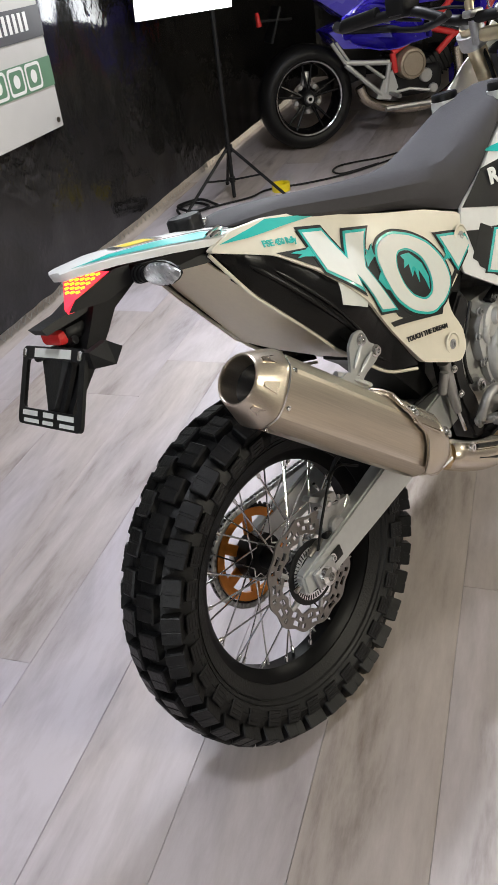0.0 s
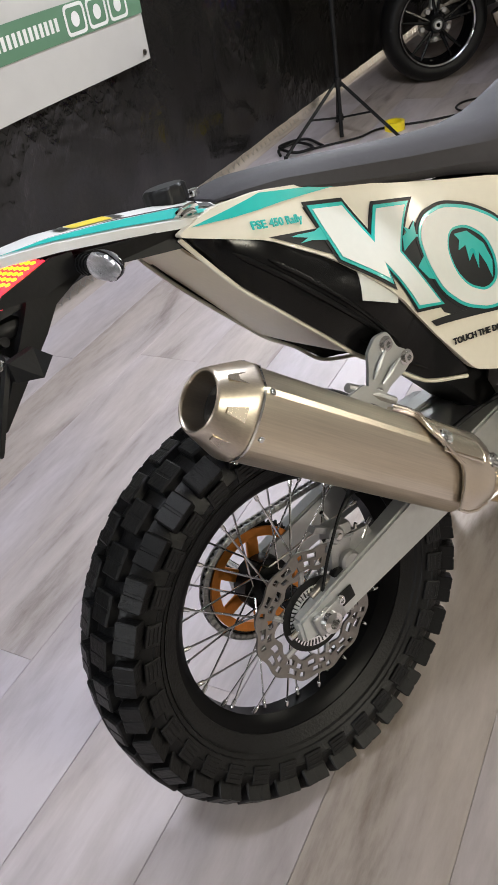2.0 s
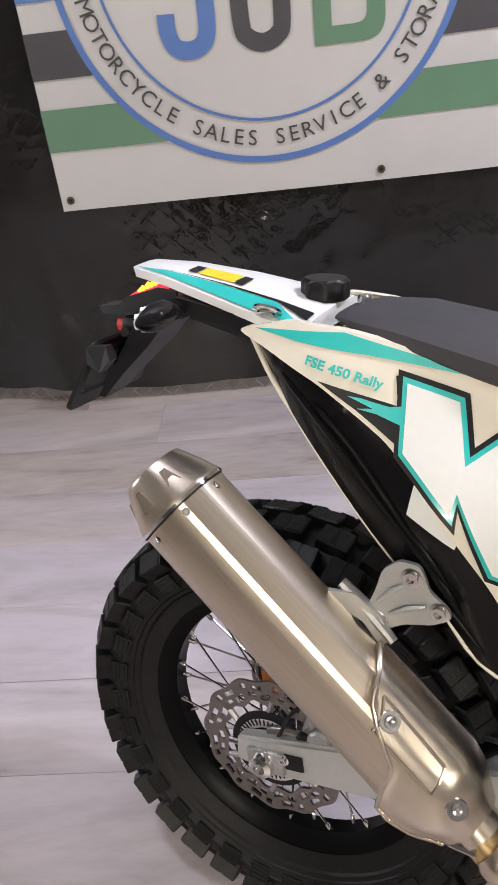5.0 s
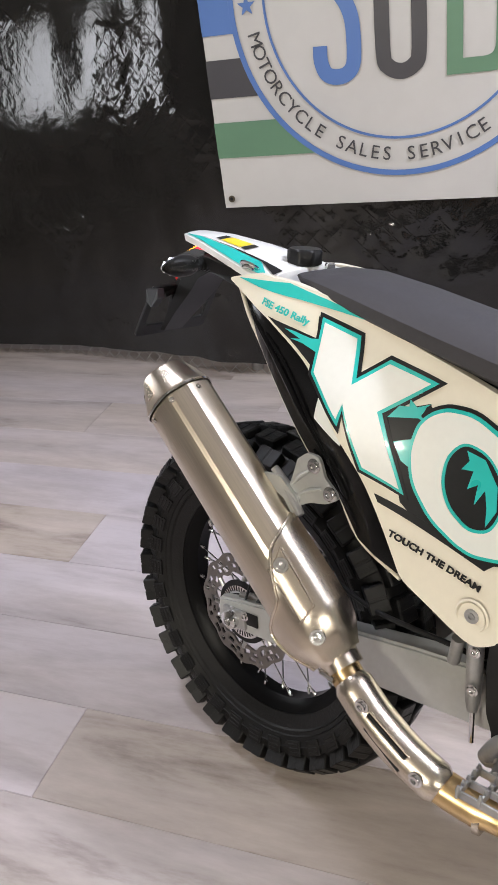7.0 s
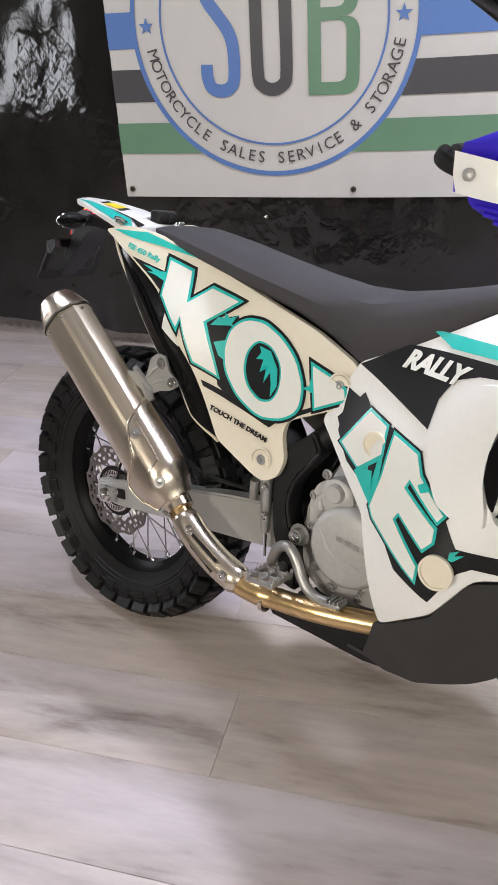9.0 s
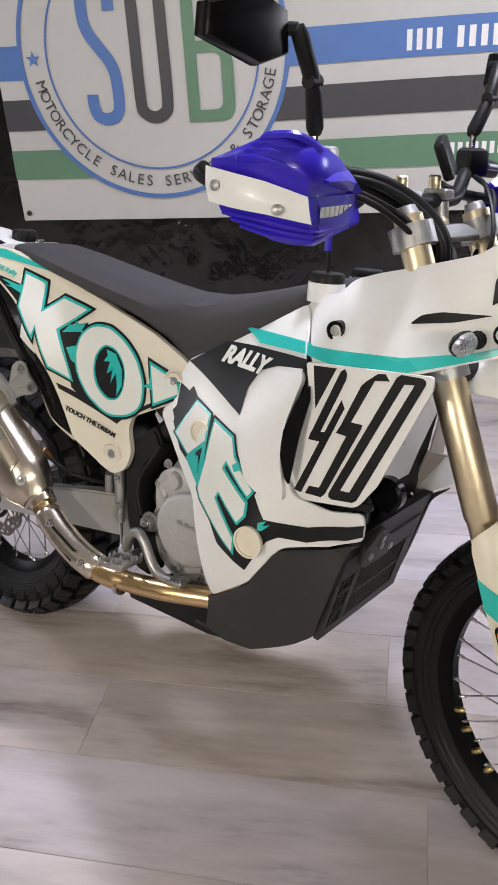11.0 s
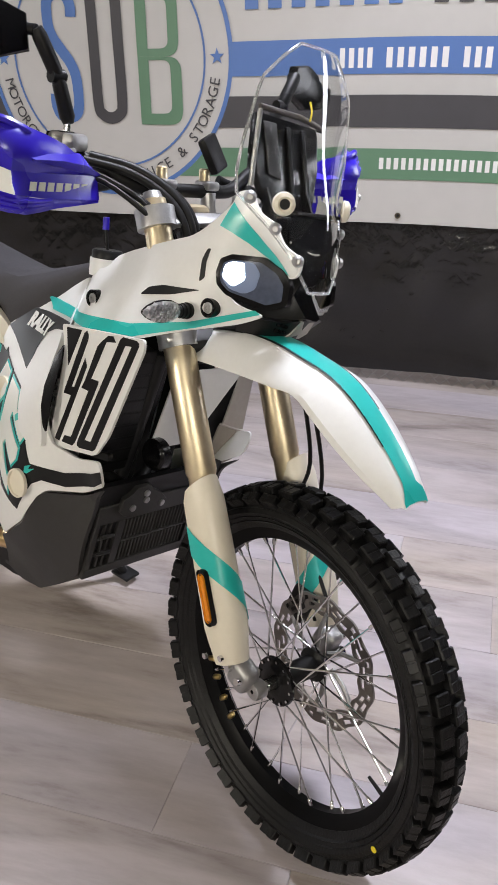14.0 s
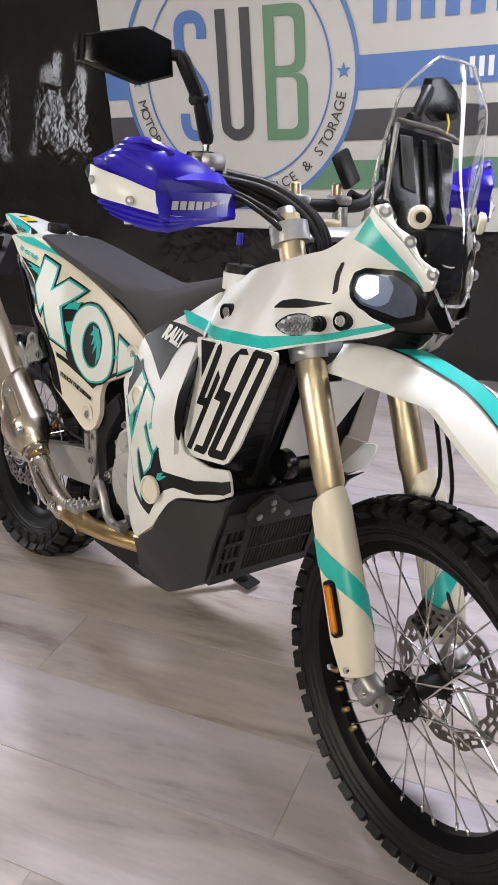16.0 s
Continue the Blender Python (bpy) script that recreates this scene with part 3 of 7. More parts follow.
FAIR = rbf([(.93, 1.0, -.12), (1.049, .959, -.212), (1.236, .911, -.246), (1.045, .894, -.247), (1.322, .993, -.182), (1.399, .991, -.12),
            (1.36, 1.04, -.185), (1.433, 1.085, -.10), (1.371, 1.178, -.165), (1.2, 1.10, -.185), (1.08, 1.05, -.155)])


def bolt(x, y, z, r=0.009, h=0.005, mat=None, parent=None, name="bolt"):
    """A hexagon-socket bolt on the right side, its head towards -y."""
    bm = lathe([(r * 1.5, 0), (r * 1.5, -0.0015), (r, -0.002), (r, -h), (r * 0.55, -h), (r * 0.5, -h * 0.4), (1e-4, -h * 0.4)], 16, (x, y, z), False)
    return part(name, bm, mat or CHROME, parent or bike)


def wheel(name, cx, cz, r_out, half, bead, n, label, hub_half, lip=0.0, shoulder=1.0):
    """A spoked wheel with a knobbly tyre; the rim carries the rest."""
    c = (cx, 0, cz)
    carc = r_out - 0.013
    rim = part(name, lathe([(bead - 0.012, -half * .42), (bead + lip + 0.012, -half * .62), (bead + lip + 0.014, -half * .54), (bead - 0.004, -half * .36), (bead - 0.018, -half * .15),
                            (bead - 0.018, half * .15), (bead - 0.004, half * .36), (bead + lip + 0.014, half * .54), (bead + lip + 0.012, half * .62), (bead - 0.012, half * .42),
                            (bead - 0.028, half * .2), (bead - 0.028, -half * .2)], 72, c), RIM, bike, label)
    prof = []
    for k in range(17):
        a = math.pi * (k / 16 - 0.5)
        s = math.sin(a)
        side = half * (abs(s) ** 0.8) * (1 if s > 0 else -1)
        prof.append((bead + lip + 0.004 + (carc - bead - lip - 0.004) * math.cos(a) ** 0.62, side * (0.92 if abs(s) < 0.99 else 0.66)))
    part("tyre", lathe(prof + [(bead - 0.004, half * .5), (bead - 0.004, -half * .5)], 96, c), RUBBER, rim)
    for side in (-1, 1):
        part("rim_lip", lathe([(bead + lip + .010, side * half * .625), (bead + lip + .0135, side * half * .66), (bead + lip + .016, side * half * .60)], 72, c, False), GLOSS_BLACK, rim)
    flank = sorted((r, y) for r, y in prof if y > 0)
    for up, thick in ((.007, .0022), (.016, .0016), (.034, .0012)):
        r = bead + lip + up
        y = float(np.interp(r, [f[0] for f in flank], [f[1] for f in flank]))
        for side in (-1, 1):
            part("sidewall_ridge", lathe([(r - thick * 1.4, side * (y - .002)), (r, side * (y + thick)), (r + thick * 1.4, side * (y - .002))], 72, c, False), RUBBER, rim)
    # tread blocks: pairs near the middle, and shoulder blocks that lean outwards
    pitch = 2 * math.pi * r_out / n
    mid = bmesh.new()
    box(pitch * .68, half * .54, 0.025, Matrix(), 0.0018, 1, mid)
    box(pitch * .30, half * .48, 0.0272, pose(-pitch * .17, 0, 0), 0.0012, 1, mid)
    box(pitch * .30, half * .48, 0.0272, pose(pitch * .17, 0, 0), 0.0012, 1, mid)
    mid = mesh_of(mid, "tread_block", 30)
    mid.materials.append(RUBBER)
    sh = bmesh.new()
    box(pitch * .70, half * .46 * shoulder, 0.032, Matrix(), 0.0018, 1, sh)
    box(pitch * .31, half * .47 * shoulder, 0.0342, pose(-pitch * .18, 0, 0), 0.0012, 1, sh)
    box(pitch * .31, half * .47 * shoulder, 0.0342, pose(pitch * .18, 0, 0), 0.0012, 1, sh)
    sh = mesh_of(sh, "tread_block", 30)
    sh.materials.append(RUBBER)
    for k in range(n):
        for y, tilt, me, off, rr in ((-half * .30, 8, mid, 0, r_out - 0.014), (half * .30, -8, mid, .5, r_out - 0.014),
                                     (-half * (.79 - .05 * (shoulder < 1)), 40, sh, .5, r_out - 0.034 + .006 * (shoulder < 1)), (half * (.79 - .05 * (shoulder < 1)), -40, sh, 0, r_out - 0.034 + .006 * (shoulder < 1))):
            o = new("tread_block", me)
            o.parent = rim
            o.matrix_basis = Matrix.Translation(c) @ Matrix.Rotation(2 * math.pi * (k + off) / n, 4, "Y") @ Matrix.Translation((0, y, rr)) @ Matrix.Rotation(radians(tilt), 4, "X")
    # raised lugs on the sidewall, a bead line and the rim's bright lip
    lug = bmesh.new()
    box(pitch * .50, 0.004, 0.030, Matrix(), 0.0012, 1, lug)
    for j in (-1, 0, 1):
        box(pitch * .36, 0.0062, 0.003, pose(0, 0, .008 * j), 0.0008, 1, lug)
    lug = mesh_of(lug, "sidewall_lug", 30)
    lug.materials.append(RUBBER)
    for k in range(n if shoulder == 1 else 0):
        for s in (-1, 1):
            o = new("sidewall_lug", lug)
            o.parent = rim
            o.matrix_basis = Matrix.Translation(c) @ Matrix.Rotation(2 * math.pi * (k + (.5 if s < 0 else 0)) / n, 4, "Y") @ Matrix.Translation((0, s * half * .905, r_out - 0.068)) @ Matrix.Rotation(radians(-14 * s), 4, "X")
    for s in (-1, 1):
        part("bead_line", lathe([(bead + lip + .020, s * half * .735), (bead + lip + .023, s * half * .775), (bead + lip + .026, s * half * .735)], 72, c), RUBBER, rim)
        part("rim_lip", lathe([(bead + lip + .004, s * half * .60), (bead + lip + .010, s * half * .67), (bead + lip + .015, s * half * .65), (bead + lip + .012, s * half * .56)], 72, c), RIM_LIP, rim)
        part("bead_ring", lathe([(bead + lip + .030, s * half * .78), (bead + lip + .0325, s * half * .815), (bead + lip + .035, s * half * .79)], 72, c), RUBBER, rim)
    # hub and spokes
    part("hub", lathe([(0.016, -hub_half), (0.034, -hub_half), (0.034, -hub_half + .006), (0.022, -hub_half + .012), (0.022, hub_half - .012), (0.034, hub_half - .006),
                       (0.034, hub_half), (0.016, hub_half)], 32, c), BLACK, rim)
    sp = bmesh.new()
    tube([(0, 0, 0), (0, 0, 1)], 0.0019, 6, sp)
    sp = mesh_of(sp, "spoke")
    sp.materials.append(CHROME)
    nip = bmesh.new()
    tube([(0, 0, -.010), (0, 0, -.008), (0, 0, .006), (0, 0, 0.011)], [0.0026, 0.0038, 0.0038, 0.0046], 8, nip)
    nip = mesh_of(nip, "nipple")
    nip.materials.append(CHROME)
    for k in range(36):
        a = 2 * math.pi * k / 36
        s = -1 if k % 2 else 1
        lean = radians(38) * (1 if (k // 2) % 2 else -1)
        p0 = Vector((cx + 0.031 * math.cos(a + lean * 1.5), s * (hub_half - .004), cz + 0.031 * math.sin(a + lean * 1.5)))
        p1 = Vector((cx + (bead - .024) * math.cos(a), s * half * .1, cz + (bead - .024) * math.sin(a)))
        d = p1 - p0
        turn = d.to_track_quat("Z", "Y").to_matrix().to_4x4()
        o = new("spoke", sp)
        o.parent, o.matrix_basis = rim, Matrix.Translation(p0) @ turn @ Matrix.Diagonal((1, 1, d.length, 1))
        o = new("nipple", nip)
        o.parent, o.matrix_basis = rim, Matrix.Translation(p1 - d.normalized() * 0.008) @ turn
    return rim


def wave_disc(name, r0, r1, y, c, parent, n=12, mat=None):
    """A brake disc with a wavy edge and slots."""
    bm = bmesh.new()
    m = n * 12
    for k in range(m):
        a0, a1 = 2 * math.pi * k / m, 2 * math.pi * (k + 1) / m
        wv = lambda a: 0.5 + 0.5 * math.cos(n * a)
        rows = []
        for a in (a0, a1):
            ro, ri = r1 - 0.006 * (1 - wv(a)), r0 + 0.008 * wv(a + 0.12)
            rows.append([(r, a) for r in (ri, ri + (ro - ri) * .20, ri + (ro - ri) * .45, ri + (ro - ri) * .57, ri + (ro - ri) * .82, ro)])
        for j in range(5):
            q = k % 12
            if (j == 1 and q in (1, 2, 3, 4, 7, 8, 9)) or (j == 3 and q in (4, 5, 6, 7, 10, 11)):
                continue
            bm.faces.new([bm.verts.new((c[0] + r * math.cos(a), y, c[2] + r * math.sin(a)))
                          for r, a in (rows[0][j], rows[0][j + 1], rows[1][j + 1], rows[1][j])])
    bmesh.ops.remove_doubles(bm, verts=bm.verts[:], dist=2e-5)
    made = bmesh.ops.extrude_face_region(bm, geom=bm.faces[:])
    for v in (g for g in made["geom"] if isinstance(g, bmesh.types.BMVert)):
        v.co.y += 0.004
    d = part(name, bm, mat or DISC, parent, "", 30)
    for k in range(6):
        a = 2 * math.pi * (k + .5) / 6
        tube([(c[0] + r * math.cos(a + t), y + .002, c[2] + r * math.sin(a + t)) for r, t in ((0.03, 0.5), (r0 * .7, .2), (r0 + .010, 0))], 0.005, 6, bm := bmesh.new())
        part("carrier_arm", bm, ALLOY, parent)
    return d


RC, FC = (0.004, 0, 0.334), (1.545, 0, 0.341)
rear = wheel("rear_wheel", RC[0], RC[2], 0.360, 0.074, 0.240, 32, "black spoked rim with knobbly tyre", 0.055, 0.016)
wave_disc("brake_disc", 0.075, 0.120, -0.080, RC, rear)
part("sensor_ring", lathe([(0.040, -0.086), (0.055, -0.086), (0.055, -0.084), (0.040, -0.084)], 48, RC), CHROME, rear)
part("sensor_backing", lathe([(0.030, -0.083), (0.066, -0.083), (0.066, -0.081), (0.030, -0.081)], 40, RC), BLACK, rear)
for k in range(44):
    a = 2 * math.pi * k / 44
    again_bm = box(0.0018, 0.0008, 0.010, Matrix.Translation((0.0475 * math.cos(a), -0.0865, RC[2] + 0.0475 * math.sin(a))) @ Matrix.Rotation(math.pi / 2 - a, 4, "Y"))
    part("sensor_slot", again_bm, BLACK, rear)
# sprocket and chain on the far side
bm = bmesh.new()
nt = 48
for k in range(nt):
    a0, a1, a2 = (2 * math.pi * (k + f) / nt for f in (0, .5, 1))
    P = lambda r, a: bm.verts.new((r * math.cos(a), 0.082, RC[2] + r * math.sin(a)))
    bm.faces.new((P(.098, a0), P(.108, a0), P(.113, (a0 + a1) / 2), P(.108, a1), P(.098, a1)))
    bm.faces.new((P(.098, a1), P(.107, a1), P(.107, a2), P(.098, a2)))
bmesh.ops.remove_doubles(bm, verts=bm.verts[:], dist=1e-5)
made = bmesh.ops.extrude_face_region(bm, geom=bm.faces[:])
for v in (g for g in made["geom"] if isinstance(g, bmesh.types.BMVert)):
    v.co.y += 0.006
part("sprocket_teeth", bm, BLACK, rear)
part("sprocket", lathe([(0.082, 0.080), (0.100, 0.080), (0.100, 0.089), (0.082, 0.089)], 60, RC), ORANGE, rear, "orange anodised sprocket")
for k in range(6):
    a = 2 * math.pi * k / 6 + .3
    part("sprocket_arm", box(0.024, 0.008, 0.050, Matrix.Translation((0.064 * math.cos(a), 0.084, RC[2] + 0.064 * math.sin(a))) @ Matrix.Rotation(math.pi / 2 - a, 4, "Y"), 0.003), ORANGE, rear)
part("sprocket_carrier", lathe([(0.02, 0.05), (0.05, 0.05), (0.05, 0.086), (0.02, 0.086)], 32, RC), BLACK, rear)
link_bm = bmesh.new()
for s in (-.006, .006):
    box(0.017, 0.002, 0.011, Matrix.Translation((0, s, 0)), 0.003, 2, link_bm)
tube([(0, -.006, 0), (0, .006, 0)], 0.0045, 8, link_bm)
link_me = mesh_of(link_bm, "chain_link")
link_me.materials.append(ALLOY)
chain = [(0.108 * math.cos(a), RC[2] + 0.108 * math.sin(a)) for a in np.linspace(radians(262), radians(98), 24)]
chain += [(x, 0.4415 - 0.02 * x) for x in np.arange(0.0, 0.56, 0.0139)] + [(x, 0.2285 + 0.23 * x) for x in np.arange(0.0, 0.56, 0.0139)]
for i, (x, z) in enumerate(chain):
    o = new("chain_link", link_me)
    o.parent = rear
    ang = (math.atan2(z - RC[2], x) + math.pi / 2) if i < 24 else (0.02 if i < 24 + 41 else -0.23)
    o.matrix_basis = Matrix.Translation((x, 0.085, z)) @ Matrix.Rotation(-ang if i < 24 else ang, 4, "Y")

PLACE[0] = STEER
front = wheel("front_wheel", FC[0], FC[2], 0.366, 0.052, 0.290, 44, "black spoked rim with knobbly tyre", 0.05, lip=.004, shoulder=.72)
wave_disc("brake_disc", 0.096, 0.138, 0.066, FC, front)
for deg in (204, 213, 223, 232):
    a = radians(deg)
    part("balance_weight", tube([(FC[0] + r * math.cos(a), -.012, FC[2] + r * math.sin(a)) for r in (.243, .247, .263, .267)], [.003, .0062, .0062, .003], 10), BRASS, front, "brass balance weight")
part("valve_stem", tube([(FC[0] + .225 * math.cos(.4), -.004, FC[2] - .225 * math.sin(.4)), (FC[0] + .264 * math.cos(.4), -.004, FC[2] - .264 * math.sin(.4))], [.003, .004], 8), BLACK, front)
part("tyre_dot", disc(.006, -.0485, -.0495, (FC[0] + .322 * math.cos(.55), 0, FC[2] - .322 * math.sin(.55)), 12), YELLOW, front, "yellow paint dot")
part("hub_flange", lathe([(0.014, -0.056), (0.030, -0.056), (0.036, -0.053), (0.047, -0.053), (0.048, -0.047), (0.014, -0.047)], 36, FC), GLOSS_BLACK, front)
for k in range(12):
    part("flange_rivet", disc(.0028, -.0535, -.0552, (FC[0] + .042 * math.cos(k * math.pi / 6), FC[1], FC[2] + .042 * math.sin(k * math.pi / 6)), 8), CHROME, front)

# swingarm, axle, caliper
PLACE[0] = SIDEWAYS
arm = bmesh.new()
loft([[(x, y0, z - h), (x, y0, z + h), (x, y1, z + h), (x, y1, z - h)] for x, y0, y1, z, h in
      ((-0.045, -0.108, -0.132, 0.336, 0.022), (0.03, -0.105, -0.135, 0.345, 0.034), (0.22, -0.100, -0.138, 0.384, 0.043), (0.40, -0.092, -0.135, 0.415, 0.050), (0.56, -0.075, -0.125, 0.435, 0.052))], arm)
bmesh.ops.bevel(arm, geom=arm.edges[:], offset=0.005, segments=2, affect="EDGES")
swing = part("swingarm", arm, SILVER, bike, "silver aluminium swingarm")
mirrored(swing, "swingarm_left")
part("cross_brace", box(0.10, 0.20, 0.075, pose(0.46, 0, 0.425), 0.012), SILVER, swing)
part("axle_block", box(0.060, 0.010, 0.040, pose(0.008, -0.1375, 0.337, 0, -8), 0.004), ALLOY, swing)
part("adjuster_slot", box(0.030, 0.004, 0.026, pose(0.052, -0.137, 0.350, 0, -8), 0.002), BLACK, swing)
part("axle", tube([(0, -0.135, RC[2]), (0, 0.145, RC[2])], 0.011, 16), CHROME, swing)
part("axle_nut", lathe([(0.006, -0.136), (0.024, -0.136), (0.024, -0.140), (0.019, -0.141), (0.018, -0.153), (0.009, -0.156), (0.009, -0.148), (1e-4, -0.148)], 20, RC, False), CHROME, swing, "", 20)
part("adjuster_bolt", tube([(-0.062, -0.120, 0.336), (-0.03, -0.120, 0.338)], 0.005, 8), CHROME, swing)
bolt(0.036, -0.139, 0.352, 0.006, 0.006, CHROME, swing)
cal = part("rear_caliper", box(0.050, 0.034, 0.085, pose(0.084, -0.100, 0.418, 0, 14, 0), 0.010), ALLOY, bike, "cast alloy brake caliper")
part("piston_housing", disc(0.019, -0.112, -0.130, (0.086, 0, 0.392), 24, 0.004), ALLOY, cal)
part("slide_boot", disc(0.013, -0.108, -0.126, (0.060, 0, 0.380), 18, 0.003), BLACK, cal)
part("caliper_ear", loft([[(.09, y, .40), (.125, y, .385), (.150, y, .405), (.145, y, .425), (.11, y, .43)] for y in (-.104, -.116)]), ALLOY, cal)
part("upper_lobe", disc(0.016, -0.106, -0.122, (0.078, 0, 0.446), 18, 0.004), ALLOY, cal)
part("lobe_bolt", disc(0.007, -0.122, -0.127, (0.078, 0, 0.446), 12, 0.002), CHROME, cal)
part("caliper_bracket", tube([(0.0, -0.112, 0.372), (0.03, -0.112, 0.380), (0.07, -0.108, 0.372)], [.008, .009, .008], 10), DISC, cal)
part("caliper_pin", tube([(0.048, -0.116, 0.452), (0.110, -0.116, 0.430)], 0.004, 8), CHROME, cal)
part("piston_boss", disc(.017, -.096, -.124, (.118, 0, .372), 22, .004), ALLOY, cal)
part("piston_cap", disc(.010, -.122, -.127, (.118, 0, .372), 16, .002), DISC, cal)
part("slide_pin", tube([(.070, -.112, .368), (.092, -.112, .352)], [.008, .007], 12), CHROME, cal)
part("slide_pin", tube([(.128, -.112, .408), (.146, -.112, .424)], [.006, .004], 10), CHROME, cal)
part("pad_hanger", loft([[(.042, y, .470), (.050, y, .477), (.128, y, .424), (.122, y, .414)] for y in (-.094, -.110)]), ALLOY, cal)
part("bleed_nipple", tube([(.122, -.108, .420), (.126, -.110, .438)], [.005, .003], 8), CHROME, cal)
part("bleed_nipple", tube([(0.075, -0.11, 0.478), (0.066, -0.113, 0.497)], 0.0035, 8), CHROME, cal)
part("brake_hose", tube(smooth_line([(0.115, -0.105, 0.475), (0.17, -0.10, 0.50), (0.30, -0.105, 0.475), (0.46, -0.11, 0.485), (0.52, -0.14, 0.50)]), 0.0045, 8), FRAME, cal)
part("sensor_cable", tube(smooth_line([(0.02, -0.122, 0.375), (0.05, -0.13, 0.44), (0.12, -0.122, 0.50), (0.2, -0.11, 0.46)]), 0.003, 6), BLACK, cal)

# exhaust: silencer, its end cap, straps and shield, the pipe under the engine
AX0, AX1 = Vector((-0.075, -0.205, 0.772)), Vector((0.262, -0.212, 0.486))
axis = (AX1 - AX0).normalized()
across = axis.cross(Vector((0, -1, 0))).normalized()
outw = across.cross(axis).normalized()


def silencer_ring(d, r, n=48, flat=0.86, p=2.6):
    """A ring across the silencer: rounded with flatter flanks."""
    out = []
    for k in range(n):
        a = 2 * math.pi * k / n
        c, s = math.cos(a), math.sin(a)
        k1 = (abs(c) ** p + abs(s) ** p) ** (-1 / p)
        u, v = r * k1 * c, r * flat * k1 * s
        if p > 2.5:
            # pressed flats along the upper and lower shoulders
            for nu, nv, lim in ((-.74, .673, .968), (.80, .60, .992), (-.74, -.673, .97)):
                over = u * nu + v * nv - r * lim
                if over > 0:
                    u, v = u - over * nu, v - over * nv
        out.append(AX0 + axis * d + across * u + outw * v)
    return out


length = (AX1 - AX0).length
body = part("silencer", loft([silencer_ring(d, r) for d, r in ((0, .060), (0.004, .0625), (length * .5, .063), (length - 0.004, .0625), (length, .060))]), BRUSHED, bike, "brushed steel silencer with a tapered end", 13)
part("end_cap", loft([silencer_ring(d, r, 48, f, p) for d, r, f, p in ((0.002, .0645, .86, 2.6), (-0.004, .0645, .86, 2.6), (-0.007, .0635, .87, 2.6), (-0.030, .0540, .92, 2.3), (-0.053, .0440, .99, 2.0), (-0.056, .0425, 1, 2), (-0.0575, .0410, 1, 2), (-0.0575, .0395, 1, 2), (-0.0565, .0385, 1, 2), (-0.052, .0380, 1, 2), (-0.015, .036, 1, 2))], cap=False), BRUSHED, body)
part("outlet", loft([silencer_ring(d, .0355, 48, 1, 2) for d in (-0.022, -0.014)]), BLACK, body)
for a in (-48, 0, 48):
    # pressed dents in the cap: three-sided, standing slightly proud
    c, s = math.cos(radians(a)), math.sin(radians(a))
    at = lambda d, w, up: AX0 + axis * d + across * (-(np.interp(-d, [.012, .058], [.061, .047]) + up) * s) + outw * ((np.interp(-d, [.012, .058], [.0545, .0455]) + up) * c) + (across * c + outw * s) * w
    part("cap_dent", loft([[at(-.018, -.010, u), at(-.018, .010, u), at(-.044, .004, u), at(-.044, -.004, u)] for u in (-.004, .0008)]), STEEL, body)
part("seam_band", loft([silencer_ring(d, .0655) for d in (-0.002, 0.002)], cap=False), CHROME, body)
for a in (33, -22, 86, -75):
    c, sn = math.cos(radians(a)), math.sin(radians(a))
    k1 = (abs(c) ** 2.6 + abs(sn) ** 2.6) ** (-1 / 2.6)
    p = AX0 + axis * .014 + across * (-.0630 * k1 * sn) + outw * (.0630 * .86 * k1 * c)
    o = part("rivet", lathe([(1e-4, -.0022), (.0028, -.0022), (.0036, -.0012), (.0036, 0), (.0050, 0)], 12, (0, 0, 0), False), CHROME, body)
    o.matrix_basis = Matrix.Translation(p) @ (p - AX0 - axis * .014).normalized().to_track_quat("-Y", "Z").to_matrix().to_4x4()
part("front_cone", loft([silencer_ring(length + d, r, 48, f) for d, r, f in ((-0.002, .061, .86), (0.03, .054, .9), (0.062, .034, 1), (0.085, .026, 1))]), STEEL, body)
# heat shield over the front of the silencer, cut back to a curve along its lower edge
def shield_at(d, deg, up):
    a = radians(deg)
    c, sn = math.cos(a), math.sin(a)
    f = min(max((d - length) / .05, 0), 1)
    p, flat = 2.6 - .6 * f, .86 + .14 * f
    r = np.interp(d - length, [0, .03, .062], [.063, .055, .036]) + up
    k1 = (abs(c) ** p + abs(sn) ** p) ** (-1 / p)
    u, v = -r * k1 * sn, r * flat * k1 * c
    for nu, nv, lim in ((-.74, .673, .968), (.80, .60, .992)):
        over = u * nu + v * nv - r * (lim - .04 * f)
        if over > 0:
            u, v = u - over * nu, v - over * nv
    return AX0 + axis * d + across * u + outw * v


bm = bmesh.new()
rows = []
for i in range(25):
    d = .281 + .225 * i / 24
    low = np.interp(d, [.28, .287, .30, .314, .339, .377, .389, .40, .42, .51], [100, 86, 65, 42, 30, 16, 13, -8, -40, -45])
    rows.append([bm.verts.new(shield_at(d, low + (112 - low) * k / 12, .007 + (.003 if k == 0 else 0))) for k in range(13)])
for a, b in zip(rows, rows[1:]):
    for k in range(12):
        bm.faces.new((a[k], a[k + 1], b[k + 1], b[k]))
bmesh.ops.recalc_face_normals(bm, faces=bm.faces)
edge = [r[0].co.copy() for r in rows]
made = bmesh.ops.extrude_face_region(bm, geom=bm.faces[:])
for v in (g for g in made["geom"] if isinstance(g, bmesh.types.BMVert)):
    v.co -= (v.co - AX0 - axis * (v.co - AX0).dot(axis)).normalized() * .006
shield = part("heat_shield", bm, STEEL, body, "pressed steel heat shield")
part("shield_lip", tube(edge, .0028, 8), STEEL, body)
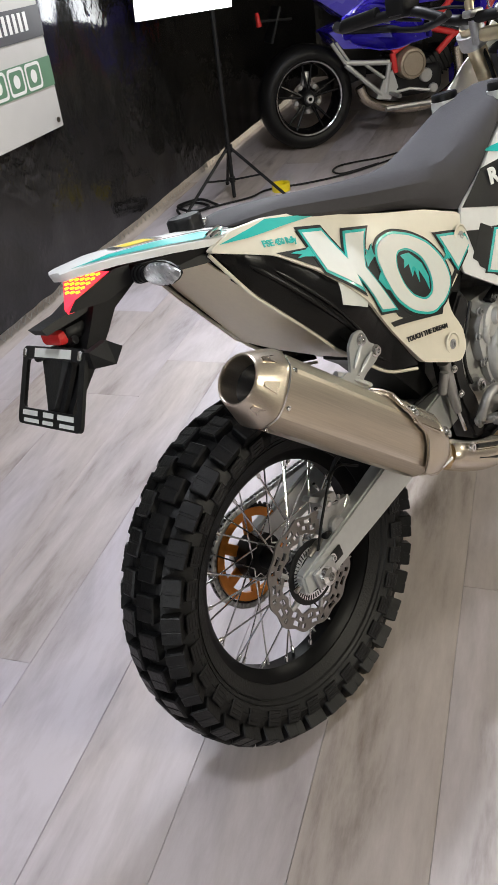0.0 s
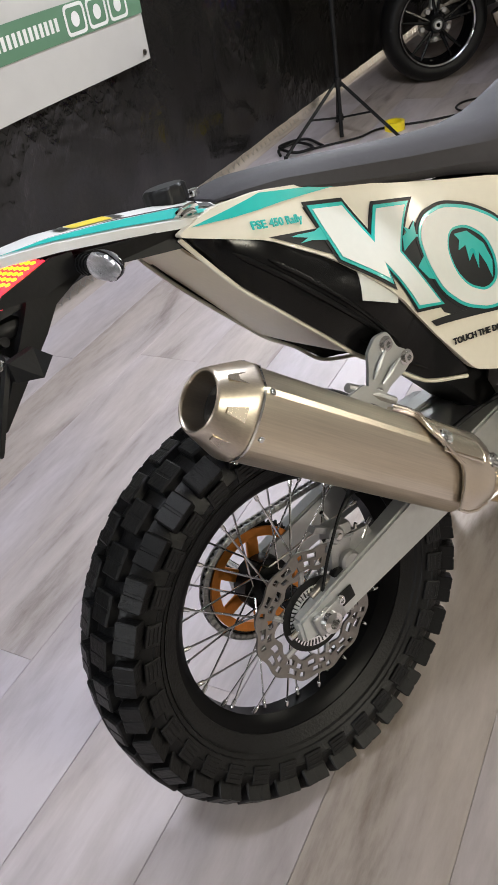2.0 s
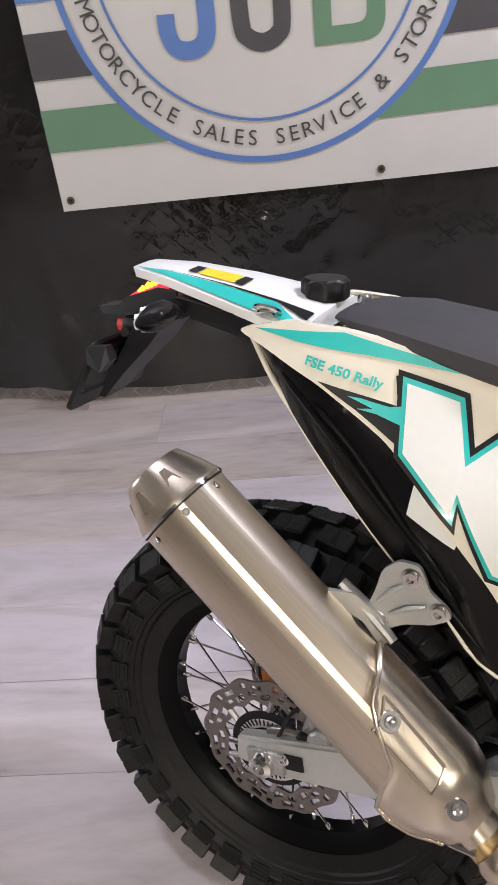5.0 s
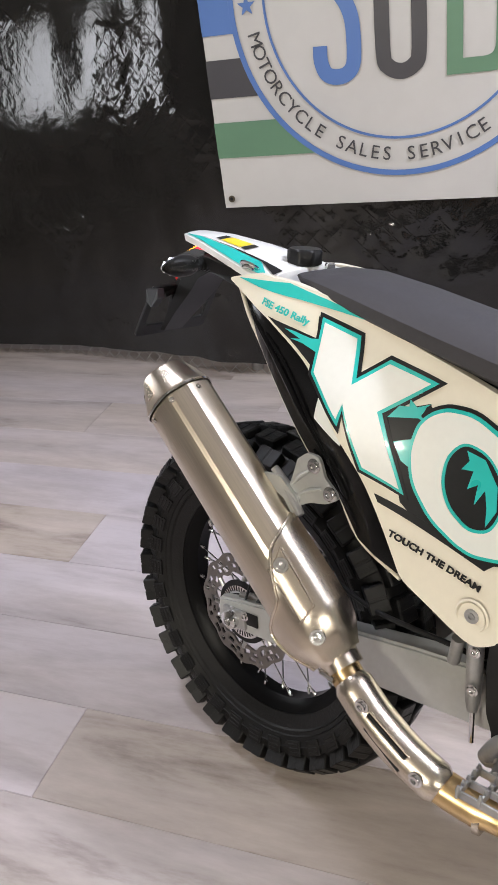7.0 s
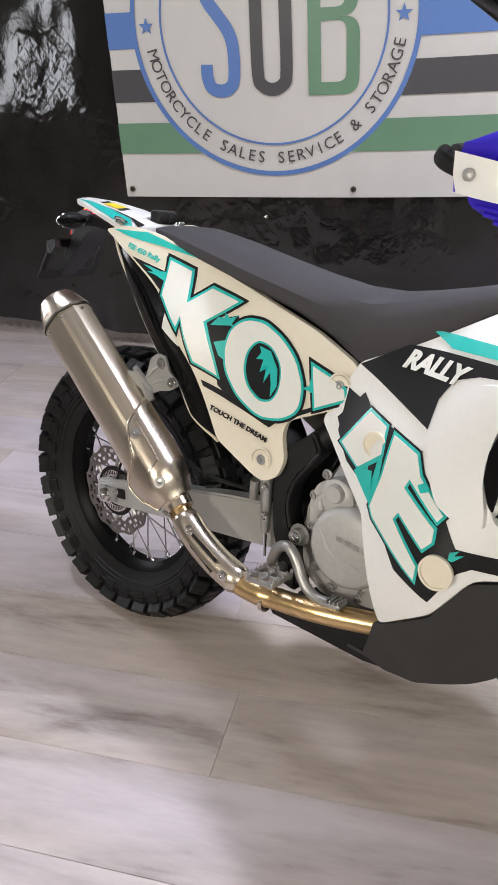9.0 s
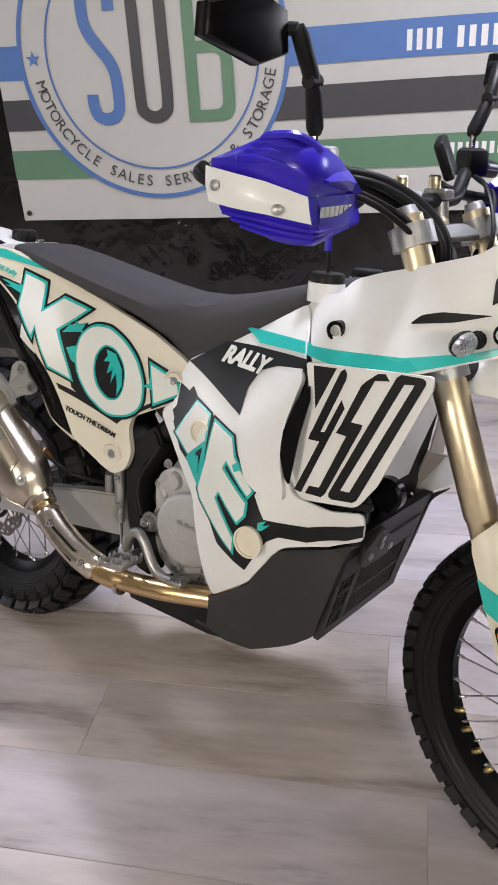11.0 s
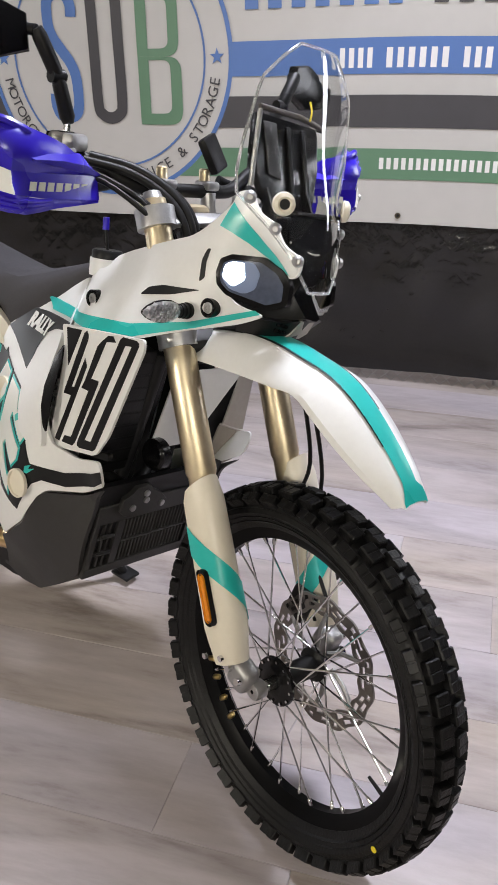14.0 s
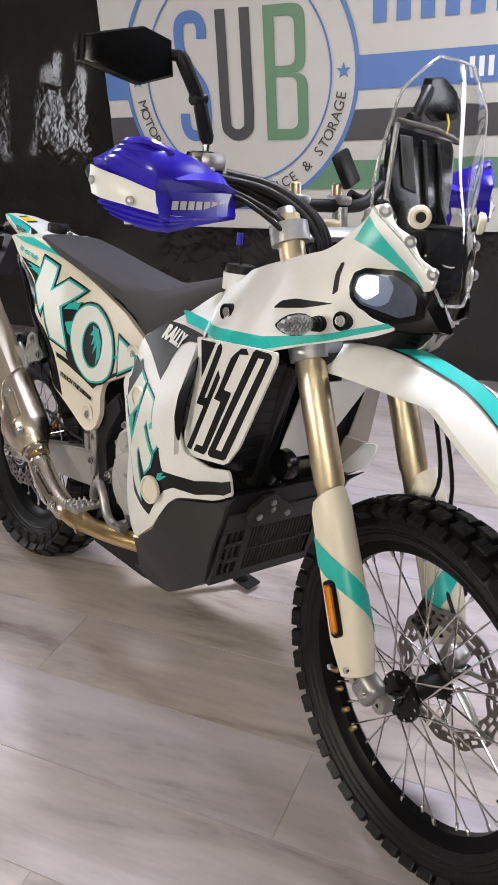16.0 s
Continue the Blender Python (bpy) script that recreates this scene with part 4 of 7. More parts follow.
CREST = [(.322, 54), (.372, 53), (.424, 51), (.430, 38), (.436, 24), (.386, 24), (.340, 24), (.343, 33)]
for k, (a, b) in enumerate(zip(CREST, CREST[1:] + CREST[:1])):
    rib = [shield_at(a[0] + (b[0] - a[0]) * q / 5, a[1] + (b[1] - a[1]) * q / 5, .0072) for q in range(6)]
    part("shield_crease", tube(rib, .0022, 8), STEEL, body)
bm = bmesh.new()
grid = [[bm.verts.new(shield_at(d0 + k * .1 * (d1 - d0), hi + k * .1 * (hi2 - hi), .0088)) for k in range(11)] for d0, d1, hi, hi2 in ((.325, .422, 52, 49), (.335, .426, 43, 42), (.343, .430, 33, 34), (.343, .433, 26, 26))]
for a, b in zip(grid, grid[1:]):
    for k in range(10):
        bm.faces.new((a[k], a[k + 1], b[k + 1], b[k]))
bmesh.ops.recalc_face_normals(bm, faces=bm.faces)
bmesh.ops.solidify(bm, geom=bm.faces[:], thickness=.003)
part("shield_boss", bm, STEEL, body, "raised pressing")
for d, deg in ((.346, 42), (.467, 35)):
    p = shield_at(d, deg, .009)
    n = (p - AX0 - axis * d).normalized()
    o = part("shield_bolt", lathe([(.013, 0), (.012, -.002), (.008, -.002), (.007, -.005), (.003, -.005), (1e-4, -.003)], 18, (0, 0, 0), False), CHROME, body)
    o.matrix_basis = Matrix.Translation(p) @ n.to_track_quat("-Y", "Z").to_matrix().to_4x4()
brk = part("silencer_bracket", sheet(rounded([(.159, .668), (.171, .703), (.178, .732), (.197, .748), (.221, .747), (.229, .732), (.234, .717), (.258, .699), (.263, .688), (.242, .674), (.207, .665), (.192, .655), (.178, .650), (.162, .657)], .006), -.181, .006, 0, .05), SILVER, bike, "forged alloy silencer bracket")
for p, q in (((.175, .690), (.208, .722)), ((.190, .676), (.232, .698))):
    part("bracket_rib", tube([(p[0], -.184, p[1]), ((p[0] + q[0]) / 2, -.186, (p[1] + q[1]) / 2 + .003), (q[0], -.184, q[1])], [.002, .004, .002], 8), SILVER, brk)
part("bracket_arm", sheet(rounded([(.105, .690), (.150, .695), (.185, .668), (.196, .640), (.180, .636), (.160, .660), (.108, .678)], .005), -.189, .006, 0, .05), SILVER, brk)
for x, z in ((.213, .730), (.2475, .693), (.177, .662)):
    bolt(x, -.181, z, .0085, .007)
part("clamp_strap", tube([(.128, -.178, .700), (.16, -.180, .676), (.20, -.19, .644)], [.007, .009, .006], 8), ALLOY, body)
mid = smooth_line([(.310, -.214, .440), (.36, -.220, .404), (.43, -.226, .366), (.50, -.226, .338), (.57, -.222, .330), (.65, -.216, .336), (.72, -.206, .343), (.80, -.182, .350), (.90, -.15, .36)], 6)
pipe = part("exhaust_pipe", tube(mid, [.027] * 26 + [.023] * (len(mid) - 26), 20), TITAN, bike, "heat-tinted steel exhaust pipe")
part("joint_clamp", tube([(.312, -.213, .446), (.330, -.216, .432)], .031, 20), STEEL, pipe)
part("clamp_screw", tube([(.296, -.235, .418), (.330, -.243, .424)], .0055, 8), CHROME, pipe)
cover = smooth_line([(.342, -.222, .422), (.40, -.229, .386), (.46, -.232, .358), (.525, -.230, .336)], 6)
part("pipe_shield", tube(cover, [.026] + [.0325] * (len(cover) - 2) + [.026], 20), STEEL, pipe, "slotted steel pipe shield")
for a, b in (((.405, .412), (.478, .380)), ((.402, .386), (.470, .352))):
    va, vb = Vector((a[0], -.258, a[1])), Vector((b[0], -.262, b[1]))
    # slot drawn as a black bar; the dark inside is put into its colour
    part("shield_slot", tube([va, vb], .0042, 8), BLACK, pipe)
    up = Vector((.4, 0, .9)) * .0062
    for k in (-1, 1):
        part("slot_lip", tube([va + up * k, vb + up * k], .0020, 6), STEEL, pipe)
bolt(.390, -.254, .416, .008, .006, CHROME, pipe)
bolt(.497, -.262, .354, .008, .006, CHROME, pipe)
part("pipe_band", tube([(.580, -.221, .322), (.590, -.220, .322)], .0275, 20), STEEL, pipe)

# rear bodywork
PLACE[0] = SIDEWAYS
cream = part("side_panel", sheet(rounded([(-.036, .984), (.080, .938), (.134, .903), (.170, .879), (.200, .850), (.229, .819), (.261, .783), (.300, .732), (.330, .688), (.388, .605), (.483, .562), (.517, .552), (.550, .569), (.560, .606),
                                          (.541, .654), (.545, .684), (.672, .745), (.695, .775), (.693, .805), (.671, .828), (.570, .866), (.466, .893), (.356, .924), (.273, .951), (.188, .979), (.104, .996), (.03, 1.0)], .014, 3), SIDE, .013, 0, .015), CREAM, bike)
mirrored(cream, "side_panel_left")
TANK_TOP = ((-.03, .984), (.03, .960), (.08, .938), (.134, .903), (.170, .879), (.200, .850), (.229, .819), (.261, .783), (.300, .732), (.330, .688), (.388, .605))
TANK_LOW = ((-.024, .980), (.008, .929), (.040, .886), (.075, .846), (.110, .807), (.150, .763), (.185, .725), (.235, .685), (.295, .630), (.38, .598))


def tank_side(x, z):
    """The gloss flank below the side panel: it turns inwards towards its lower edge."""
    top, low = (np.interp(x, *zip(*line)) for line in (TANK_TOP, TANK_LOW))
    f = min(max((top - z) / max(top - low, .004), 0), 1)
    return SIDE(x, z) + .006 + .032 * f ** 1.4 * min(max((.36 - x) / .12, .2), 1)


lower = part("rear_tank_side", sheet(rounded([(-.03, .984), (.03, .966), (.12, .932), (.200, .868), (.261, .795), (.300, .738), (.330, .69), (.38, .604)] + list(TANK_LOW[-2:0:-1]), .008, 3), tank_side, .012, 0, .02), GLOSS_BLACK, bike, "gloss black rear tank side")
mirrored(lower, "rear_tank_side_left")
rim_line = [(x, SIDE(x, z) + .010 + .034 * min(max((x + .03) / .06, .2), 1) * min(max((.36 - x) / .12, .2), 1), z - .003) for x, z in TANK_LOW]
trim = part("panel_edge", tube(smooth_line(rim_line, 4), .0035, 8), CREAM, bike)
mirrored(trim, "panel_edge_left")
for line, wide in ((((.03, .940), (.09, .884), (.16, .812), (.225, .742), (.270, .684)), .0048), (((.075, .913), (.13, .862), (.19, .796), (.25, .722)), .0035), (((.19, .745), (.24, .700), (.30, .645)), .003)):
    part("moulded_rib", tube(smooth_line([(x, tank_side(x, z) - .001, z) for x, z in line], 4), [.001] + [wide] * (4 * (len(line) - 1) - 1) + [.001], 8), GLOSS_BLACK, bike)


PLACE[0] = Matrix()
tank_low = bmesh.new()
under = [(x, min(-SIDE(x, z) - .052, .122), z) for x, z in ((-.024, .972), (-.010, .950), (.065, .868), (.17, .740), (.244, .692), (.36, .626))] + [(.40, .105, .66), (.40, .075, .86), (.22, .070, .905), (.1, .080, .955)]
loft([[(x, y0 - w * k, z - .006 * (1 - k * k) * (z < .95)) for x, w, z in under] for k, y0 in ((1, .012), (.8, .012), (.4, .012), (0, .012), (-.4, .012), (-.8, .012), (-1, .012))], tank_low)
part("rear_tank", tank_low, TANK, bike, "tan rear fuel tank below the seat")
part("rear_fender", sheet([(.33, .63), (.37, .60), (.44, .52), (.50, .45), (.53, .46), (.47, .60), (.40, .70), (.34, .72)], -.062, .124, 0, .2), BLACK, bike)

# tail: white tail piece, lamp, plate carrier
tail_top = [(-.240, .015, 1.029, 1.031), (-.228, .034, 1.031, 1.036), (-.165, .054, 1.026, 1.036), (-.08, .078, 1.013, 1.027), (.0, .096, .998, 1.014), (.055, .104, .989, 1.003)]
bm = bmesh.new()
loft([[(x, -w, z - .012), (x - .004, -w, z), (x, -w * .60, z + (c - z) * .75), (x, 0, c), (x, w * .60, z + (c - z) * .75), (x - .004, w, z), (x, w, z - .012)] for x, w, z, c in tail_top], bm)
tail = part("tail_piece", bm, WHITE, bike, "white tail piece with teal stripes")


def tail_strip(name, pts, mat):
    """A sticker on the tail's sloping right shoulder; points are (x, share of the half width)."""
    bm = bmesh.new()
    vs = []
    at = lambda x, k: np.interp(x, [p[0] for p in tail_top], [p[k] for p in tail_top])
    fine = []
    for (x0, s0), (x1, s1) in zip(pts, pts[1:] + pts[:1]):
        fine += [(x0 + (x1 - x0) * k / 6, s0 + (s1 - s0) * k / 6) for k in range(6)]
    for x, s in fine:
        w, z, c = at(x, 1), at(x, 2), at(x, 3)
        zz = z + (c - z) * (.75 * (1 - s) / .40 if s > .6 else .75 + .25 * (1 - s / .6))
        vs.append(bm.verts.new((x, -w * s - .0006, zz + .0016)))
    bm.faces.new(vs)
    bmesh.ops.triangulate(bm, faces=bm.faces[:])
    return part(name, bm, mat, tail)


tail_strip("stripe", [(-.232, .92), (-.14, .96), (-.02, .97), (.045, .93), (.0, .64), (-.10, .68), (-.18, .76)], TEAL)
tail_strip("pinstripe", [(-.200, .76), (-.10, .665), (.0, .625), (.048, .80), (.050, .60), (.0, .57), (-.10, .64)], INK)
tail_strip("yellow_sticker", [(-.130, .52), (-.075, .50), (-.075, .08), (-.130, .08)], YELLOW)
tail_strip("sticker_edge", [(-.146, .52), (-.132, .52), (-.132, .08), (-.146, .08)], INK)
tail_strip("sticker_edge", [(-.073, .50), (-.060, .50), (-.060, .08), (-.073, .08)], INK)
o = part("tail_bolt", lathe([(.019, 0), (.019, -.003), (.013, -.005), (.013, -.008), (.006, -.008), (.005, -.004), (1e-4, -.004)], 20, (0, 0, 0), False), CHROME, tail)
o.matrix_basis = pose(.0, -.088, 1.006, 55)
# fuel cap with grips
bm = lathe([(1e-4, .030), (.026, .030), (.031, .026), (.031, .004), (.026, 0), (1e-4, 0)], 36, (0, 0, 0), False)
for v in bm.verts:
    r = math.hypot(v.co.x, v.co.z)
    if r > .028:
        k = 1 - .10 * (0.5 + 0.5 * math.cos(8 * math.atan2(v.co.z, v.co.x)))
        v.co.x, v.co.z = v.co.x * k, v.co.z * k
cap = part("fuel_cap", bm, BLACK, bike, "black ribbed fuel cap")
cap.matrix_basis = pose(.033, .010, 1.004, 90) @ Matrix.Diagonal((1.02, .92, 1.02, 1))
part("cap_rivet", disc(.009, 0, .012, (0, 0, 0), 16, .002), CHROME, bike).matrix_basis = pose(.082, .02, 1.000, 90)
# lamp unit under the tail
bm = bmesh.new()
loft([[(-.215, -w * .7, .990), (-.262, -w * .6, .974), (-.308, -w * .6, .968), (-.300, -w * .6, .957), (-.245, -w * .7, .962), (-.190, -w * .9, .972), (-.11, -w * 1.3, .985), (-.02, -w * 1.5, .985), (-.10, -w * 1.3, 1.005)] for w in (.032, -.032)], bm)
lampbox = part("tail_light_housing", bm, BLACK, bike, "black tail light housing")
corners = [Vector((-.212, .030, 1.021)), Vector((-.184, -.050, 1.012)), Vector((-.262, -.024, .981))]
back = Vector((.007, .004, -.012))
part("tail_light_lens", loft([[tuple(c + back * k) for c in corners] for k in (0, 1)]), RED_GLOW, lampbox, "lit red tail light")
for i in range(7):
    for k in range(7 - i):
        u, v = (i + .7) / 8.6, (k + .7) / 8.6
        p = corners[0] * (1 - u - v) + corners[1] * v + corners[2] * u
        if i < 5:
            part("led", box(.004, .007, .0035, Matrix.Translation(p - back * .05) @ pose(0, 0, 0, 0, 25, 60), .001), AMBER_GLOW, lampbox)
part("housing_cheek", loft([[(-.150, y, 1.010), (-.180, y, 1.012), (-.246, y + .018, .990), (-.262, y + .020, .976), (-.20, y + .006, .972), (-.15, y, .985)] for y in (-.056, -.052)]), BLACK, lampbox)
stem = part("plate_carrier", loft([[(x, -w, z), (x + t, -w, z), (x + t, w, z), (x, w, z)] for x, z, w, t in
                                   ((-.215, .985, .040, .09), (-.232, .955, .038, .045), (-.252, .925, .036, .040), (-.285, .875, .032, .022), (-.318, .83, .024, .012))]), BLACK, bike)
part("plate_lamp", box(.030, .056, .022, pose(-.270, .012, .942), .008), RED_LENS, stem, "red rear reflector lamp")
part("lamp_hood", box(.045, .066, .026, pose(-.250, .012, .945), .01), BLACK, stem)
frame_out = rounded([(-.093, 0), (.093, 0), (.090, .124), (-.090, .124)], .012, 4)
frame_in = rounded([(-.078, .026), (.078, .026), (.076, .104), (-.076, .104)], .008, 4)
PLATE = Matrix.Translation((-.341, .016, .821)) @ Matrix.Rotation(radians(29), 4, "Y") @ Matrix.Rotation(radians(-90), 4, "Z")
bm = sheet(frame_out, 0.0, .006, 0, 9, hole=frame_in)
bm.transform(PLATE)
plate = part("plate_frame", bm, BLACK, bike, "empty black number plate frame")
for u, v, w, h in ((0, .114, .105, .014), (-.055, .019, .045, .008), (0, .019, .030, .008), (.05, .019, .045, .008), (-.05, .007, .045, .006), (.0, .007, .03, .006), (.055, .007, .04, .006)):
    part("frame_print", box(w, .001, h, PLATE @ Matrix.Translation((u, -.0008, v))), LETTER, plate)
for u in (-.080, .080):
    part("frame_screw", box(.012, .002, .014, PLATE @ Matrix.Translation((u, -.001, .113)), .003), CHROME, plate)
bm = loft([[(u0, y, v) for u0, v in ((-.050, .112), (.046, .112), (.038, .075), (.026, .022), (-.018, .022), (-.036, .075))] for y in (.010, .018)])
bm.transform(PLATE)
part("carrier_panel", bm, BLACK, stem)
bm = loft([[(u0 * k, y, v) for u0, v in ((-.020, .108), (.034, .108), (.016, .030), (-.006, .030))] for y, k in ((.010, 1), (.002, .8))])
bm.transform(PLATE)
part("carrier_rib", bm, BLACK, stem)
part("carrier_wing", loft([[(-.285, y, .925), (-.250, y, .930), (-.235, y * 1.15, .915), (-.255, y * 1.15, .895), (-.285, y, .90)] for y in (-.085, -.070)]), BLACK, stem)
for u in (-.055, .055):
    part("carrier_arm", tube([PLATE @ Vector((u, .006, .105)), (-.262, u * .6 + .01, .935)], .007, 8), BLACK, stem)


def turn_lamp(x, y, z, s, parent, fwd):
    """An indicator on a short rubber stalk."""
    st = part("indicator", tube([(x, y, z), (x, y + s * .030, z)], [.013, .010], 12), BLACK, parent, "clear indicator on a rubber stalk")
    for k in range(3):
        part("stalk_ridge", tube([(x, y + s * (.004 + .008 * k), z), (x, y + s * (.008 + .008 * k), z)], .0145 - .001 * k, 12), BLACK, st)
    along = ((.024, .004), (.030, .012), (.045, .0175), (.062, .0185), (.080, .0165), (.098, .010), (.108, .003))
    part("indicator_lens", loft([[(x + r * .85 * math.cos(a), y + s * d, z + r * math.sin(a)) for a in (2 * math.pi * k / 20 for k in range(20))] for d, r in along]), LENS, st, "clear ribbed lens")
    half = [2 * math.pi * k / 20 + math.pi / 2 for k in range(11)]
    part("indicator_housing", loft([[(x + fwd * (.001 + r * .9 * math.cos(a)), y + s * d, z + r * 1.06 * math.sin(a)) for a in half] for d, r in along]), BLACK, st)
    part("indicator_reflector", loft([[(x + fwd * w, y + s * d, z - r * .9), (x + fwd * w, y + s * d, z + r * .9), (x + fwd * (w + .0015), y + s * d, z + r * .9), (x + fwd * (w + .0015), y + s * d, z - r * .9)] for d, r in along for w in (.002,)]), FOIL, st)
    bm = bmesh.new()
    for k in range(8):
        for j in range(-2, 3):
            if abs(j) < 2 or 1 < k < 7:
                box(.006, .0062, .0052, pose(x + fwd * .005, y + s * (.034 + .0085 * k + .004 * (j % 2)), z + .0058 * j, 45, 0, 20), 0, 2, bm)
    part("reflector_facets", bm, FOIL, st)
    return st


turn_lamp(-.140, -.055, .990, -1, bike, -1)
turn_lamp(-.140, .055, .990, 1, bike, -1)
part("tail_underside", loft([[(-.14, y * .75, 1.006), (-.12, y * .7, .978), (.02, y, .960), (.05, y, .985)] for y in (-.098, .098)]), BLACK, bike)

# seat: wide at the front, narrow and rising at the tail
seat_rows = []
for x, top, low, w in ((.070, 1.000, .994, .050), (.10, 1.006, .990, .078), (.16, 1.009, .975, .094), (.26, .998, .945, .100), (.38, .979, .916, .102), (.50, .962, .890, .104),
                       (.60, .952, .862, .105), (.68, .956, .832, .106), (.76, .972, .868, .105), (.84, .992, .918, .102), (.91, 1.012, .962, .096), (.98, 1.030, 1.000, .080), (1.05, 1.040, 1.020, .05)):
    h = top - low
    tuck = .62 if .3 < x < .55 else .74 if .2 < x < .62 else .92  # the skirt goes in behind the side panels
    seat_rows.append([(x, -w * tuck, low), (x, -w * (.62 + .38 * tuck), low + h * .22), (x, -w * .93, low + h * .60), (x, -w * .78, low + h * .86), (x, -w * .45, top - h * .02), (x, 0, top),
                      (x, w * .45, top - h * .02), (x, w * .78, low + h * .86), (x, w * .93, low + h * .60), (x, w * (.62 + .38 * tuck), low + h * .22), (x, w * tuck, low)])
seat = part("seat", loft(seat_rows), SEAT, bike, "long grey vinyl seat")

PLACE[0] = SIDEWAYS
# graphics on the side panel: blocks of white, teal and black
notched = [(.180, .945), (.238, .930), (.256, .868), (.300, .904), (.366, .887), (.303, .837), (.358, .734), (.300, .754), (.253, .842), (.249, .818), (.219, .846), (.188, .874)]
oval = [(.367, .830), (.380, .846), (.400, .856), (.440, .858), (.494, .836), (.538, .804), (.567, .758), (.569, .712), (.534, .686), (.486, .678), (.460, .684), (.414, .707), (.376, .748), (.363, .794)]
oval_in = [(.437, .819), (.473, .813), (.504, .782), (.509, .744), (.499, .717), (.472, .711), (.438, .731), (.421, .761), (.420, .796)]
wedge = [(.581, .803), (.626, .792), (.662, .777), (.668, .760), (.606, .728)]
for patch in ([(.082, .941), (.173, .920), (.166, .952), (.182, .950), (.196, .868), (.182, .878), (.165, .889), (.130, .912)], [(.312, .838), (.372, .86), (.385, .84), (.372, .775), (.39, .728), (.43, .70), (.40, .69), (.362, .715)]):
    part("decal_ground", sheet(patch, SIDE, .001, .0016, .015), INK, cream)
part("decal_bar", sheet([(.657, .760), (.660, .752), (.518, .672), (.507, .661), (.330, .706), (.322, .718), (.506, .676)], SIDE, .001, .0022, .015), INK, cream)
oval, oval_in = rounded(oval, .02, 4), rounded(oval_in, .018, 4)
for shape, hole in ((notched, None), (oval, oval_in), (wedge, None)):
    part("decal_outline", sheet(grown(shape, .0105), SIDE, .001, .0026, .015), INK, cream)
    part("decal_edge", sheet(grown(shape, .0052), SIDE, .001, .0038, .015, hole=grown(hole, .001) if hole else None), TEAL, cream)
    part("decal_shape", sheet(shape, SIDE, .001, .0050, .015, hole=grown(hole, .0052) if hole else None), LETTER, cream)
for sp in ([(.443, .812), (.472, .807), (.498, .777), (.505, .745), (.494, .720), (.490, .745), (.482, .768), (.471, .744), (.470, .772), (.456, .762), (.459, .788), (.441, .786), (.450, .800)], [(.330, .850), (.368, .853), (.362, .838), (.318, .832)], [(.335, .800), (.372, .812), (.372, .765), (.352, .775)],
           [(.118, .928), (.134, .926), (.146, .923), (.165, .919), (.182, .921), (.184, .900), (.172, .904), (.152, .911), (.130, .915), (.148, .916)], [(.445, .705), (.475, .695), (.455, .685), (.435, .692)]):
    part("decal_splash", sheet(sp, SIDE, .001, .0032, .015), TEAL, cream)
rng = random.Random(8)


def splash(x, z, r, n):
    """A torn, star-like blot."""
    out = []
    for k in range(2 * n):
        a = math.pi * (k + .5 * rng.random()) / n
        d = r * (rng.uniform(.35, 1.35) if k % 2 else rng.uniform(.25, .5))
        out.append((x + d * math.cos(a), z + d * math.sin(a) * .8))
    return out


for x, z, r, lift, mat in ((.372, .790, .026, .0032, TEAL), (.352, .845, .022, .0032, TEAL), (.590, .760, .022, .0032, TEAL)):
    part("decal_splash", sheet(splash(x, z, r, 5), SIDE, .001, lift, .02), mat, cream)
part("white_patch", sheet([(.206, .852), (.199, .804), (.257, .776), (.262, .792), (.232, .824)], tank_side, .001, .0016, .015), LETTER, cream)
part("decal_stripe", sheet([(-.010, .988), (.103, .994), (.161, .980), (.281, .951), (.204, .962), (.131, .972), (.046, .980)], SIDE, .001, .0015, .03), TEAL, cream)


def words_on(text, size, x, z, surf, slope, mat, parent, lift=.0030, **kw):
    """Writing laid on a side skin, read from the bike's right."""
    d = .02
    yx, yz = (surf(x + d, z) - surf(x - d, z)) / (2 * d), (surf(x, z + d) - surf(x, z - d)) / (2 * d)
    ex, ez = Vector((1, yx, 0)), Vector((0, yz, 1))
    a = radians(slope)
    u = (ex * math.cos(a) + ez * math.sin(a)).normalized()
    n = -ex.cross(-ez).normalized()
    if n.y > 0:
        n = -n
    v = n.cross(u)
    m = Matrix((u, v, n)).transposed().to_4x4()
    m.translation = Vector((x, surf(x, z), z)) + n * lift
    ob = lettering(text, size, m, mat, parent, **kw)
    for p in ob.data.vertices:
        q = m @ p.co
        off = (q - m.translation).dot(n)
        q.y = surf(q.x, q.z) - lift - off
        p.co = q
    ob.matrix_basis = Matrix()
    return ob


words_on("TOUCH THE DREAM", .0138, .432, .650, SIDE, -12, INK, cream, squeeze=1.22, bold=.0005)
words_on("FSE 450 Rally", .0155, .108, .951, SIDE, -13, TEAL, cream, squeeze=1.12, bold=.0004)
for x, z in ((.650, .781), (.505, .594)):
    y = SIDE(x, z)
    part("bolt_recess", lathe([(.026, -.002), (.023, -.004), (.020, .001), (.018, .002)], 28, (x, y, z), False), CREAM, cream)
    part("recess_floor", disc(.020, -.0022, -.0012, (x, y, z), 24), CREAM, cream)
    part("washer", disc(.011, -.0022, -.0034, (x, y, z), 20), ALLOY, cream)
    bolt(x, y - .002, z, .006, .004, ALLOY, cream)

